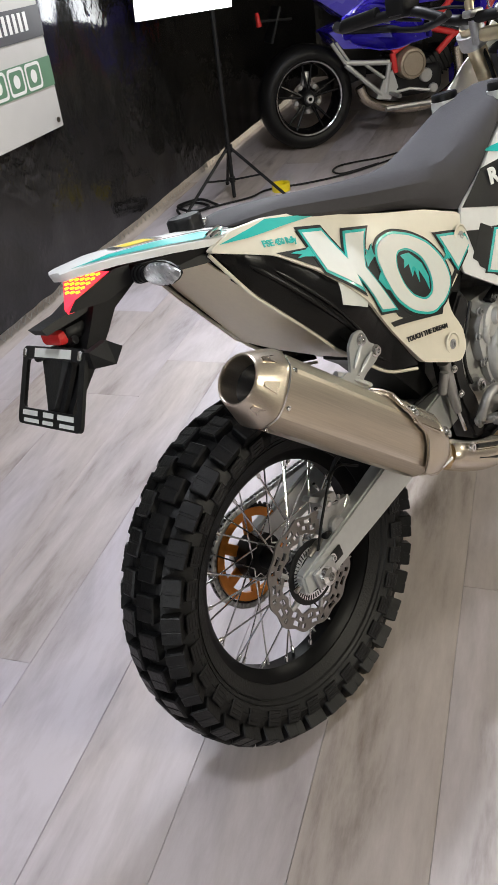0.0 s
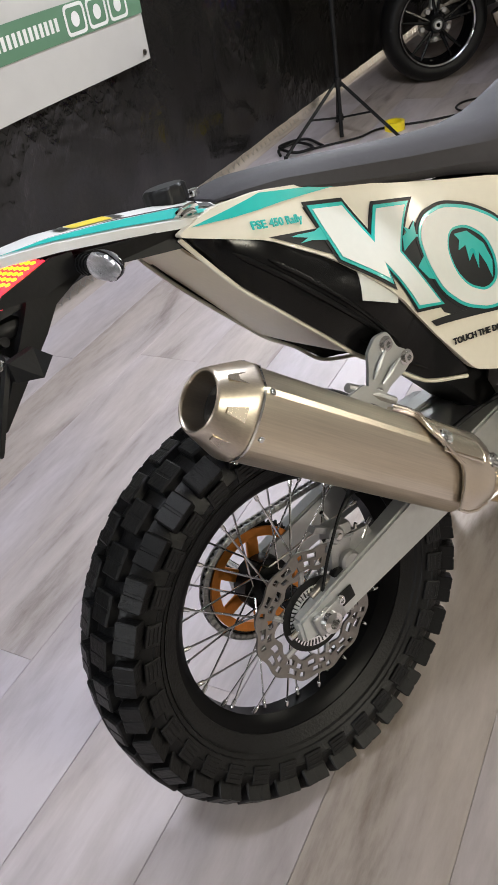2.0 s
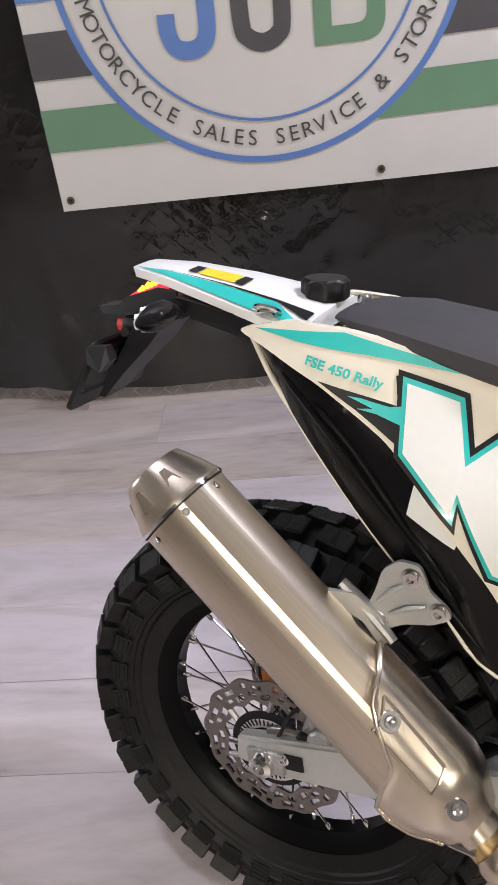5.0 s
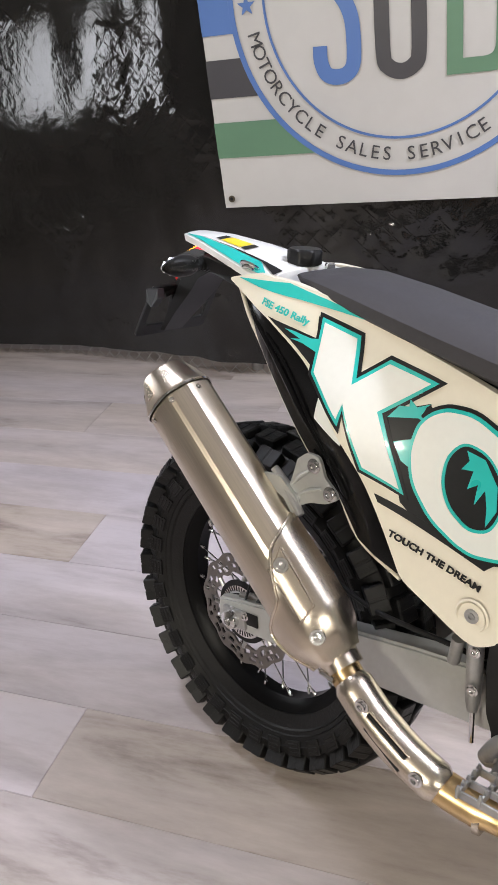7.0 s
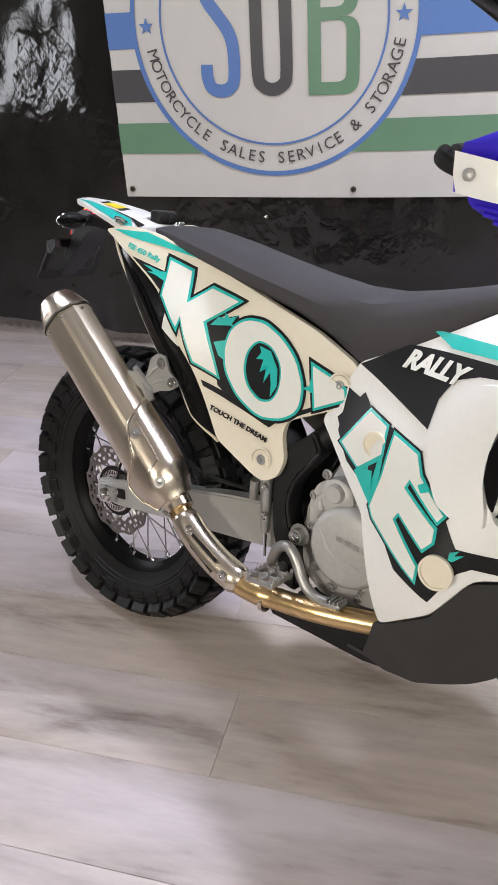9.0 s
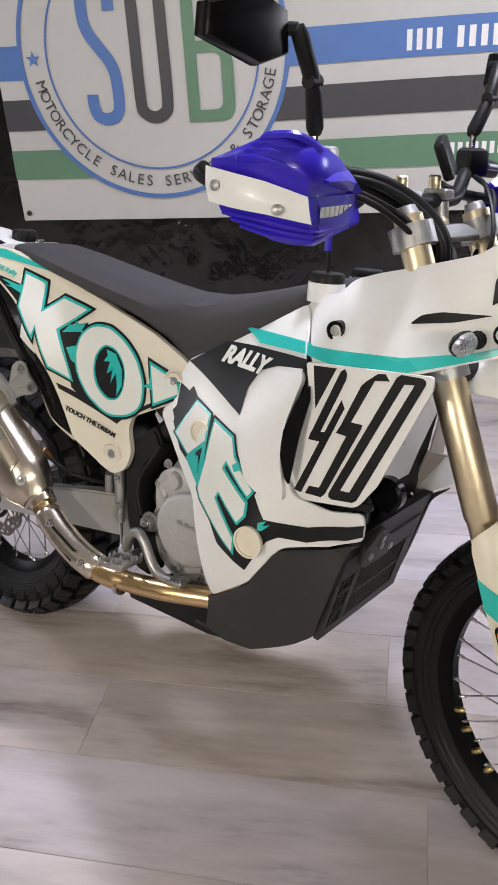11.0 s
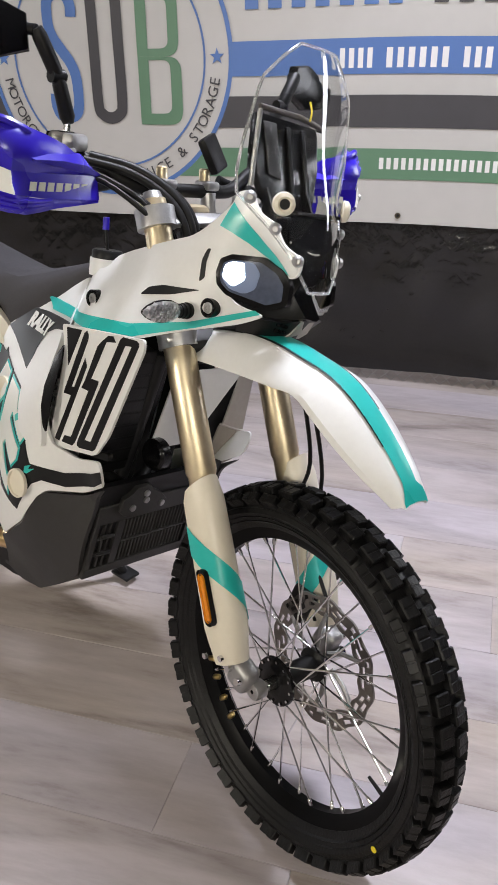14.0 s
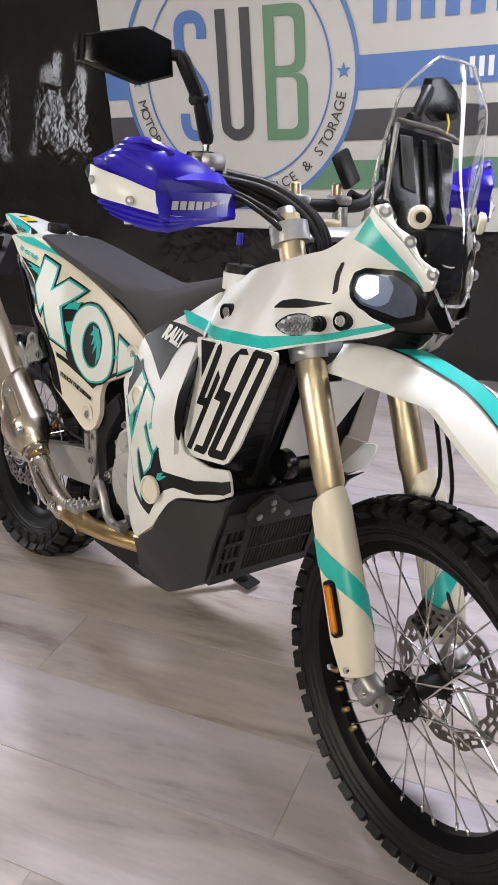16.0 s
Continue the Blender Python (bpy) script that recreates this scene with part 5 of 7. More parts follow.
# lower tank and shroud
shr = part("tank_shroud", sheet(rounded([(.625, .709), (.683, .835), (.797, .893), (.90, .955), (.950, .985), (.985, .94), (1.0, .908), (1.012, .882), (1.000, .845), (.990, .785), (.992, .750), (1.012, .710), (1.035, .672), (1.10, .660), (1.164, .676), (1.168, .655), (1.162, .620),
                                        (1.09, .580), (1.018, .570), (.958, .483), (.855, .405), (.846, .43), (.777, .588)], .012, 3), SHROUD, .006, 0, .012), WHITE, bike, "white tank shroud with teal and black graphics")
mirrored(shr, "tank_shroud_left")
bulge_poly = [(1.016, .888), (.955, .872), (.912, .842), (.882, .775), (.904, .719), (.936, .678), (.981, .661), (1.020, .664), (1.018, .690), (1.006, .730), (1.001, .765), (1.004, .805), (1.014, .845), (1.021, .874)]
part("shroud_bulge", sheet(rounded(bulge_poly, .007, 3), lambda x, z: SHROUD(x, z) - .012, .0135, 0, .012), WHITE, shr)
# opening drawn as a flat black sheet, its dark depth put into the colour
part("intake_mouth", sheet(rounded([(1.041, .872), (1.019, .841), (1.002, .785), (1.005, .743), (1.020, .708), (1.030, .697), (1.034, .736), (1.038, .787), (1.047, .847)], .004), lambda x, z: SHROUD(x, z) - .0135, .003, 0, .02), GLOSS_BLACK, shr)
part("shroud_lip", sheet(rounded([(.935, .962), (.955, .996), (1.03, 1.008), (1.06, 1.0), (1.06, .912), (1.0, .906)], .006), lambda x, z: max(SHROUD(x, z), FAIR(x, z)) + .007, .004, 0, .02), WHITE, shr)
part("decal_ground", sheet([(.685, .832), (.780, .889), (1.008, .905), (1.018, .891), (.940, .878), (.895, .860), (.876, .825), (.874, .775)], SHROUD, .001, .0020, .015), INK, shr)
words_on("RALLY", .047, .846, .865, SHROUD, 1, LETTER, shr, lift=.0052, squeeze=1.0, bold=.0022, shear=.25)
part("decal_stripe", sheet([(.812, .921), (.987, .929), (1.0, .912), (.866, .902)], SHROUD, .001, .0030, .015), TEAL, shr)
part("decal_ground", sheet([(.672, .785), (.730, .769), (.790, .757), (.871, .734), (.895, .712), (.888, .701), (.956, .657), (.984, .618), (1.059, .617), (1.134, .640), (1.168, .656), (1.1635, .630), (1.127, .607), (1.057, .585), (1.013, .590),
                            (.994, .578), (.955, .510), (.911, .527), (.881, .536), (.786, .631), (.712, .662), (.672, .705)], SHROUD, .001, .0016, .015), INK, shr)
wedge2 = [(.690, .690), (.741, .763), (.790, .752), (.796, .706), (.746, .664)]
slant = [(.813, .746), (.872, .733), (.890, .704), (.952, .662), (.944, .650), (.871, .692), (.864, .675), (.943, .637), (.945, .616), (.931, .599), (.866, .633), (.857, .617), (.927, .567), (.926, .541), (.808, .597), (.796, .612), (.810, .674)]
for shape in (wedge2, slant):
    part("decal_outline", sheet(grown(shape, .0085), SHROUD, .001, .0022, .015), INK, shr)
    part("decal_edge", sheet(grown(shape, .0048), SHROUD, .001, .0030, .015), TEAL, shr)
    part("decal_shape", sheet(shape, SHROUD, .001, .0044, .015), LETTER, shr)
part("decal_ground", sheet([(.738, .655), (.800, .704), (.803, .672), (.794, .612)], SHROUD, .001, .0026, .015), TEAL, shr)
part("decal_slash", sheet([(.772, .676), (.790, .690), (.788, .664), (.780, .640)], SHROUD, .001, .0036, .015), INK, shr)
part("decal_slash", sheet([(.682, .702), (.662, .727), (.714, .788), (.735, .772), (.694, .702)], SHROUD, .001, .0019, .015), INK, shr)
for sp in ([(.745, .665), (.785, .672), (.790, .640), (.76, .645)], [(.978, .612), (.992, .618), (.986, .608), (1.000, .612), (.985, .598), (.978, .600)], [(.905, .700), (.918, .690), (.900, .680), (.890, .690)]):
    part("decal_splash", sheet(sp, SHROUD, .001, .0056, .015), TEAL, shr)
for x, z, r in ((.776, .716, .024), (.964, .572, .030)):
    y = SHROUD(x, z)
    part("plug_ring", lathe([(r, 0), (r, -.007), (r - .004, -.008), (r - .004, -.003), (1e-4, -.003)], 32, (x, y, z), False), CREAM, shr)

# engine guard: charcoal tub with a slotted front
tub = part("skid_plate", sheet(rounded([(.806, .292), (.853, .274), (.915, .278), (1.03, .350), (1.072, .385), (1.125, .580), (1.160, .612), (1.091, .574), (1.021, .565), (1.008, .557), (.960, .478), (.860, .405), (.843, .400)], .012, 3),
                               lambda x, z: SHROUD(x, z) - .003, .010, 0, .03), SKID, bike, "charcoal composite engine guard with a slotted front")
mirrored(tub, "skid_plate_left")
PLACE[0] = Matrix()
belly = [(.60, .285), (.72, .262), (.853, .266), (.915, .274), (1.03, .348), (1.072, .385)]
bm = bmesh.new()
loft([[(x, -w, z + .012), (x, -w * .5, z - .004), (x, 0, z - .008), (x, w * .5, z - .004), (x, w, z + .012), (x, w, z + .02), (x, 0, z + .004), (x, -w, z + .02)] for (x, z), w in zip(belly, (.13, .135, .145, .147, .160, .165))], bm)
part("belly_pan", bm, SKID, bike)
PLACE[0] = SIDEWAYS
part("belly_side", sheet([(.556, .290), (.572, .262), (.80, .262), (.86, .272), (.86, .34), (.60, .325)], lambda x, z: -.175 - .02 * (x - .6), .006, 0, .05), BLACK, bike)
PLACE[0] = Matrix()
FRONT_A, FRONT_B = Vector((1.072, 0, .385)), Vector((1.122, 0, .600))
grille = part("guard_grille", loft([[tuple(FRONT_A + Vector((0, y, 0))), tuple(FRONT_B + Vector((.01, y * 1.02, 0))), tuple(FRONT_B + Vector((-.01, y * 1.02, 0))), tuple(FRONT_A + Vector((-.02, y, 0)))] for y in (-.168, .168)]), BLACK, bike)
slope = (FRONT_B - FRONT_A).normalized()
ahead = Vector((slope.z, 0, -slope.x))


def on_guard(y, f, out=.010):
    """A place on the guard's sloping front: across, and up as a share of its height."""
    p = FRONT_A.lerp(FRONT_B, f) + ahead * out
    return Vector((p.x, y, p.z))


def guard_plate(name, poly, out=.010, thick=.010, parent=grille, mat=SKID):
    bm = loft([[tuple(on_guard(y, f, o)) for y, f in poly] for o in (out - thick, out)])
    bmesh.ops.bevel(bm, geom=bm.edges[:], offset=.0012, segments=1, affect="EDGES")
    return part(name, bm, mat, parent)


for f0, f1 in ((.085, .300), (.335, .565)):
    for k in range(19):
        y = -.078 + k * .0098
        guard_plate("grille_rib", [(y, f0), (y + .0046, f0), (y + .0046, f1), (y, f1)], .011, .008)
for a, b, f0, f1 in ((-.166, .150, -.03, .075), (-.166, .150, .580, .790), (-.166, -.152, .075, .58), (-.104, -.084, .075, .58), (.112, .150, .075, .58), (-.084, .112, .305, .330), (-.152, -.104, .225, .250), (-.152, -.104, .400, .425)):
    guard_plate("grille_bar", [(a, f0), (b, f0), (b, f1), (a, f1)], .012, .012)
for f0, f1 in ((.08, .22), (.255, .395), (.43, .575)):
    for y in (-.139, -.124):
        guard_plate("grille_rib", [(y, f0), (y + .006, f0), (y + .006, f1), (y, f1)], .011, .008)
for f in (.22, .44):
    guard_plate("grille_bead", [(-.148, f), (-.108, f), (-.108, f + .02), (-.148, f + .02)], .0155, .005)
guard_plate("grille_mount", [(-.118, .72), (-.113, .86), (-.094, .90), (-.084, .96), (-.048, .96), (-.038, .90), (-.010, .84), (.012, .74), (.014, .66), (.002, .62), (-.084, .62), (-.104, .66)], .020, .012)
for y, f in ((-.086, .74), (-.056, .88), (-.052, .80), (-.004, .72)):
    q = on_guard(y, f, .020)
    part("grille_bolt", tube([q, q + ahead * .004, q + ahead * .005], [.0075, .0075, .005], 12), ALLOY, grille)

# number board
PLACE[0] = SIDEWAYS
board = part("number_board", sheet(rounded([(1.027, .908), (1.250, .925), (1.252, .905), (1.180, .728), (1.152, .686), (1.141, .680), (1.026, .664), (1.012, .668), (1.011, .684), (1.034, .821), (1.036, .868)], .006, 3), -.262, .006, 0, .05), WHITE, bike, "white side board with the number 450")
# black edge of the board; also stands in for the dark gap by the bulge
part("board_edge", sheet(rounded([(1.012, .90), (1.06, .90), (1.05, .668), (1.166, .688), (1.170, .674), (1.026, .660)], .01), -.246, .012, 0, .05), INK, board)


def stroke(pts, hole=None):
    """A flat slanted stroke of the number."""
    return part("number_stroke", sheet(pts, -.262, .001, .0012, 9, hole=hole), INK, board)


for quad in ([(1.042, .905), (1.085, .908), (1.053, .834)], [(1.093, .904), (1.100, .910), (1.105, .902), (1.104, .892), (1.066, .793), (1.049, .790)], [(1.049, .792), (1.079, .798), (1.071, .779), (1.045, .778)],
             [(1.100, .858), (1.107, .845), (1.041, .680), (1.027, .682)], [(1.056, .696), (1.077, .698), (1.081, .682), (1.049, .681)],
             [(1.132, .888), (1.141, .898), (1.159, .913), (1.172, .915), (1.180, .905), (1.155, .901), (1.121, .824), (1.098, .801)],
             [(1.121, .825), (1.142, .825), (1.141, .818), (1.088, .690), (1.080, .681), (1.076, .699), (1.116, .800), (1.096, .801), (1.103, .815)]):
    stroke(quad)
stroke([(1.198, .919), (1.233, .920), (1.239, .917), (1.240, .911), (1.148, .695), (1.141, .689), (1.102, .684), (1.095, .687), (1.095, .694), (1.191, .913)], [(1.205, .905), (1.222, .907), (1.133, .705), (1.116, .704)])

# front fairing
fair_poly = [(.960, 1.0), (1.022, 1.014), (1.044, 1.040), (1.090, 1.056), (1.165, 1.076), (1.219, 1.092), (1.262, 1.105), (1.285, 1.121), (1.314, 1.149), (1.331, 1.170), (1.334, 1.188), (1.352, 1.192), (1.366, 1.186), (1.371, 1.172), (1.381, 1.158), (1.392, 1.152), (1.404, 1.145), (1.408, 1.130), (1.416, 1.112), (1.428, 1.104), (1.440, 1.096), (1.442, 1.078), (1.436, 1.060), (1.405, 1.062),
             (1.330, 1.062), (1.340, 1.03), (1.360, 1.005), (1.400, .992), (1.368, .973), (1.280, .944), (1.202, .914), (1.080, .900), (1.02, .897), (.990, .940)]
fair = part("front_fairing", sheet(rounded(fair_poly, .012, 3), FAIR, .005, 0, .012), WHITE, bike, "white front fairing with a teal stripe")
mirrored(fair, "front_fairing_left")
part("decal_stripe", sheet([(.985, .930), (1.006, .926), (1.185, .940), (1.294, .964), (1.386, 1.0), (1.394, .994), (1.307, .956), (1.2, .920), (1.061, .908), (.995, .910)], FAIR, .001, .0022, .015), TEAL, fair)
part("decal_stripe", sheet([(1.333, 1.170), (1.316, 1.130), (1.340, 1.122), (1.368, 1.109), (1.396, 1.090), (1.428, 1.064), (1.405, 1.096), (1.380, 1.124)], FAIR, .001, .0022, .015), TEAL, fair)
# both vents are flat black sheets in place of shaded openings
part("vent", sheet(rounded([(1.180, .991), (1.196, 1.007), (1.228, 1.016), (1.304, 1.020), (1.250, 1.003)], .006), FAIR, .001, .0018, .015), BLACK, fair)
part("vent_slit", sheet(rounded([(1.299, 1.034), (1.297, 1.071), (1.303, 1.090), (1.309, 1.091), (1.306, 1.068), (1.308, 1.042)], .003), FAIR, .001, .0018, .015), BLACK, fair)
for x, z in ((1.049, .959), (1.322, .993)):
    y = FAIR(x, z)
    part("bolt_cup", lathe([(.0165, .012), (.0165, -.007), (.0148, -.0085), (.0128, -.007), (.0118, -.0045), (1e-4, -.0045)], 28, (x, y, z), False), GLOSS_BLACK, fair)
    bolt(x, y - .0045, z, .0065, .004, ALLOY, fair)
PLACE[0] = Matrix()
turn_lamp(1.291, -.150, .982, -1, bike, 1)
turn_lamp(1.291, .150, .982, 1, bike, 1)
# tank under the fairing, filler neck and caps
tank = part("fuel_tank", loft([[(x, -w, z0), (x, -w, z0 + (z1 - z0) * .6), (x, -w * .6, z1 - .01), (x, 0, z1), (x, w * .6, z1 - .01), (x, w, z0 + (z1 - z0) * .6), (x, w, z0)]
                               for x, w, z0, z1 in ((.72, .085, .80, .90), (.86, .095, .80, .975), (.98, .115, .89, 1.022), (1.06, .115, .91, 1.04), (1.12, .09, .93, 1.03), (1.15, .07, .94, .98))]), WHITE, bike)
for s in (-1, 1):
    part("filler_neck", tube([(.972, s * .075, 0.99), (.972, s * .075, 1.024)], .034, 24), WHITE, tank)
    fc = part("filler_cap", lathe([(1e-4, .018), (.028, .018), (.031, .014), (.031, 0), (1e-4, 0)], 28, (0, 0, 0), False), BLACK, tank)
    fc.matrix_basis = pose(.972, s * .075, 1.023, 90)
part("breather_hose", tube(smooth_line([(.972, -.075, 1.035), (.972, -.080, 1.065), (.972, -.084, 1.09)]), .003, 8), BLACK, tank)
part("breather_valve", tube([(.972, -.084, 1.080), (.972, -.085, 1.104)], .0065, 10), BLUE, tank, "blue breather valve")

# nose: headlight and windscreen
nose = part("headlight", loft([[(x, -w, zb), (x - .03, -w * 1.25, zm), (x - .01, -w, zt), (x, 0, zt + .004), (x - .01, w, zt), (x - .03, w * 1.25, zm), (x, w, zb), (x + .01, 0, zb - .004)]
                               for x, w, zb, zm, zt in ((1.28, .070, .985, 1.03, 1.055), (1.36, .070, .985, 1.03, 1.065), (1.42, .036, .988, 1.03, 1.075), (1.444, .020, .995, 1.03, 1.075))]), GLOSS_BLACK, bike, "black headlight unit with lit lamps")
PLACE[0] = SIDEWAYS
hl_poly = [(1.331, 1.056), (1.334, 1.078), (1.350, 1.088), (1.394, 1.090), (1.420, 1.072), (1.434, 1.050), (1.435, 1.016), (1.405, 1.003), (1.350, 1.020), (1.335, 1.036)]
HLS = lambda x, z: FAIR(x, z) - .007
for s in (1, -1):
    a = part("headlight_bezel", sheet(rounded(hl_poly, .004), HLS, .012, 0, .012), GLOSS_BLACK, nose)
    b = part("headlight_lens", sheet(rounded(grown(hl_poly, -.0085), .003), lambda x, z: HLS(x, z) - .0015, .001, 0, .02), material("smoked_lens", (.07, .085, .13), .12, vary=.3, coat=.5), nose, "smoked headlight lens")
    c = part("headlight_lamp", sheet(rounded([(1.345, 1.050), (1.346, 1.070), (1.355, 1.0765), (1.372, 1.077), (1.377, 1.050), (1.362, 1.036)], .005), lambda x, z: HLS(x, z) - .0036, .001, 0, .02), HEAD_GLOW, nose, "lit white headlight")
    # dim glowing sheet, no lamp: the headlight's spill is put into its colour
    d = part("headlight_bowl", sheet(rounded([(1.343, 1.050), (1.345, 1.072), (1.355, 1.078), (1.384, 1.079), (1.394, 1.062), (1.390, 1.036), (1.376, 1.026), (1.356, 1.032)], .006), lambda x, z: HLS(x, z) - .0026, .001, 0, .02), BOWL_GLOW, nose)
    if s < 0:
        for o in (a, b, c, d):
            o.data.transform(Matrix.Diagonal((1, -1, 1, 1)))
            o.data.flip_normals()
            o.matrix_basis = FLIP @ SIDEWAYS @ FLIP
    else:
        for o in (a, b, c, d):
            o.matrix_basis = SIDEWAYS
PLACE[0] = Matrix()
lower_nose = part("lower_nose", loft([[(1.36, -.10, .985), (1.425, -.055, .985), (1.44, 0, .99), (1.425, .055, .985), (1.36, .10, .985)],
                                      [(1.34, -.08, .955), (1.39, -.045, .950), (1.41, 0, .950), (1.39, .045, .950), (1.34, .08, .955)]]), BLACK, bike)
part("nose_lip", loft([[(1.366, y * 1.2, .962), (1.404, y, .950), (1.420, y, .962), (1.436, y * .8, .988), (1.428, y * .8, .992), (1.404, y, .972)] for y in (-.024, 0, .024)]), SHADE_GREY, lower_nose)
for k in range(3):
    for j in range(2):
        part("nose_vent", tube([(1.419 + .004 * j, -.046 - .011 * k, .968 + .010 * j + .002 * k), (1.424 + .004 * j, -.049 - .011 * k, .968 + .010 * j + .002 * k)], .0035, 6), GLOSS_BLACK, lower_nose)
# windscreen: a bowed clear sheet
bm = bmesh.new()
rows = []
bow = lambda q: .5 * q * q + .5 * (math.sqrt(q * q + .004) - .0632) / .9388  # a soft keel down the middle
S_Z = [1.040, 1.062, 1.090, 1.135, 1.187, 1.22, 1.26, 1.30, 1.345, 1.366, 1.402, 1.424]
S_W = [.030, .046, .062, .098, .140, .145, .142, .134, .124, .116, .078, .048]
S_EDGE = [1.448, 1.442, 1.432, 1.404, 1.356, 1.356, 1.358, 1.360, 1.362, 1.363, 1.368, 1.372]
S_MID = [1.456, 1.458, 1.454, 1.447, 1.436, 1.424, 1.411, 1.402, 1.395, 1.391, 1.386, 1.380]
for z in sorted(S_Z + [1.11, 1.16, 1.205, 1.24, 1.28, 1.32, 1.385]):
    wide, xe, xc = (np.interp(z, S_Z, v) for v in (S_W, S_EDGE, S_MID))
    rows.append([bm.verts.new((xc - (xc - xe) * bow(k / 12), wide * k / 12, z)) for k in range(-12, 13)])
for a, b in zip(rows, rows[1:]):
    for k in range(24):
        bm.faces.new((a[k], a[k + 1], b[k + 1], b[k]))
edge_loop = [v.co.copy() for v in [r[0] for r in rows] + rows[-1][1:-1] + [r[-1] for r in rows[::-1]] + rows[0][1:-1][::-1]]
bmesh.ops.recalc_face_normals(bm, faces=bm.faces)
bmesh.ops.solidify(bm, geom=bm.faces[:], thickness=.003)
screen = part("windscreen", bm, CLEAR, bike, "clear bowed acrylic windscreen")
screen.visible_shadow = False
part("screen_edge", tube(edge_loop, .0027, 8, close=True), SCREEN_EDGE, screen, "polished clear edge").visible_shadow = False
for x, y, z, r in ((1.374, -.125, 1.182, .0085), (1.408, -.092, 1.138, .0080), (1.438, -.058, 1.091, .0080)):
    for s in (1, -1):
        o = part("screen_bolt", lathe([(1e-4, -.006), (r * .5, -.006), (r * .6, -.008), (r, -.006), (r * 1.3, 0)], 16, (0, 0, 0), False), ALLOY, screen)
        o.matrix_basis = Matrix.Translation((x, y * s, z)) @ pose(0, 0, 0, 0, 0, 40 * s + (180 if s < 0 else 0))
for s in (1, -1):
    o = part("screen_grommet", lathe([(.008, -.009), (.012, -.012), (.018, -.008), (.0195, 0), (.015, .003)], 28, (0, 0, 0), False), CREAM, screen)
    o.matrix_basis = Matrix.Translation((1.412, -.084 * s, 1.178)) @ pose(0, 0, 0, 0, 0, 50 * s + (180 if s < 0 else 0))
    o = part("grommet_core", disc(.0095, 0, -.0095, (0, 0, 0), 16), BLACK, screen)
    o.matrix_basis = Matrix.Translation((1.412, -.084 * s, 1.178)) @ pose(0, 0, 0, 0, 0, 50 * s + (180 if s < 0 else 0))
# instrument tower behind the screen
tower = part("instrument_tower", box(.018, .055, .13, pose(1.395, .01, 1.075, 0, -10), .008), BLACK, bike, "black instrument tower behind the screen")


def tower_plate(name, poly, x0, thick, parent, mat, lean=.0, label=""):
    """An upright plate across the bike: outline in (y, z), leaning back as it rises."""
    bm = loft([[(x0 + d - lean * (z - 1.2), y, z) for y, z in poly] for d in (0, thick)])
    bmesh.ops.bevel(bm, geom=bm.edges[:], offset=.0015, segments=1, affect="EDGES")
    return part(name, bm, mat, parent, label)


display = tower_plate("display", [(-.052, 1.318), (.104, 1.312), (.112, 1.296), (.104, 1.240), (.090, 1.190), (.066, 1.150), (.010, 1.146), (-.036, 1.170), (-.060, 1.205), (-.070, 1.250)], 1.318, .020, tower, GLOSS_BLACK, .25, "charcoal navigation box")
tower_plate("display_bezel", [(-.048, 1.306), (-.014, 1.306), (-.008, 1.215), (-.042, 1.222)], 1.338, .004, display, SKID, .25)
for y0 in (.012, .054):
    tower_plate("display_rib", [(y0, 1.304), (y0 + .010, 1.304), (y0 + .014, 1.178), (y0 + .004, 1.178)], 1.338, .006, display, BLACK, .25)
part("display_post", tube([(1.330, -.078, 1.20), (1.318, -.064, 1.322)], .0045, 8), ALLOY, display)
part("tower_bar", tube([(1.318, -.066, 1.326), (1.330, .03, 1.322), (1.326, .108, 1.312)], .0050, 8), DISC, tower)
part("bar_end", box(.012, .020, .014, pose(1.322, .104, 1.314), .003), BLACK, tower)
# yellow sliver that stands in for a reflection in the screen
part("yellow_glint", tube(smooth_line([(1.336, .042, 1.350), (1.342, .043, 1.334), (1.340, .044, 1.318)], 3), .0016, 6), YELLOW, tower)
for s in (-1, 1):
    part("tower_arm", loft([[(1.348, s * y, 1.20), (1.372, s * y, 1.16), (1.385, s * y, 1.09), (1.38, s * y, 1.03), (1.36, s * y, 1.05), (1.342, s * y, 1.13)] for y in (.052, .058)]), BLACK, tower)
part("display_back", box(.036, .100, .090, pose(1.372, .018, 1.110, 0, -12), .006), BLACK, tower)
tower_plate("meter", [(-.045, 1.160), (.080, 1.160), (.086, 1.120), (.070, 1.060), (-.030, 1.060), (-.050, 1.10)], 1.392, .012, tower, GLOSS_BLACK, .15)
part("meter_hood", box(.030, .128, .006, pose(1.398, .018, 1.164, 0, -8), .002), BLACK, tower)
part("hood_clip", box(.004, .016, .006, pose(1.407, -.004, 1.132), .001), ALLOY, tower)
part("stay_wire", tube(smooth_line([(1.41, -.050, 1.118), (1.418, .015, 1.100), (1.405, .085, 1.118)], 4), .0022, 6), SHADE_GREY, tower)

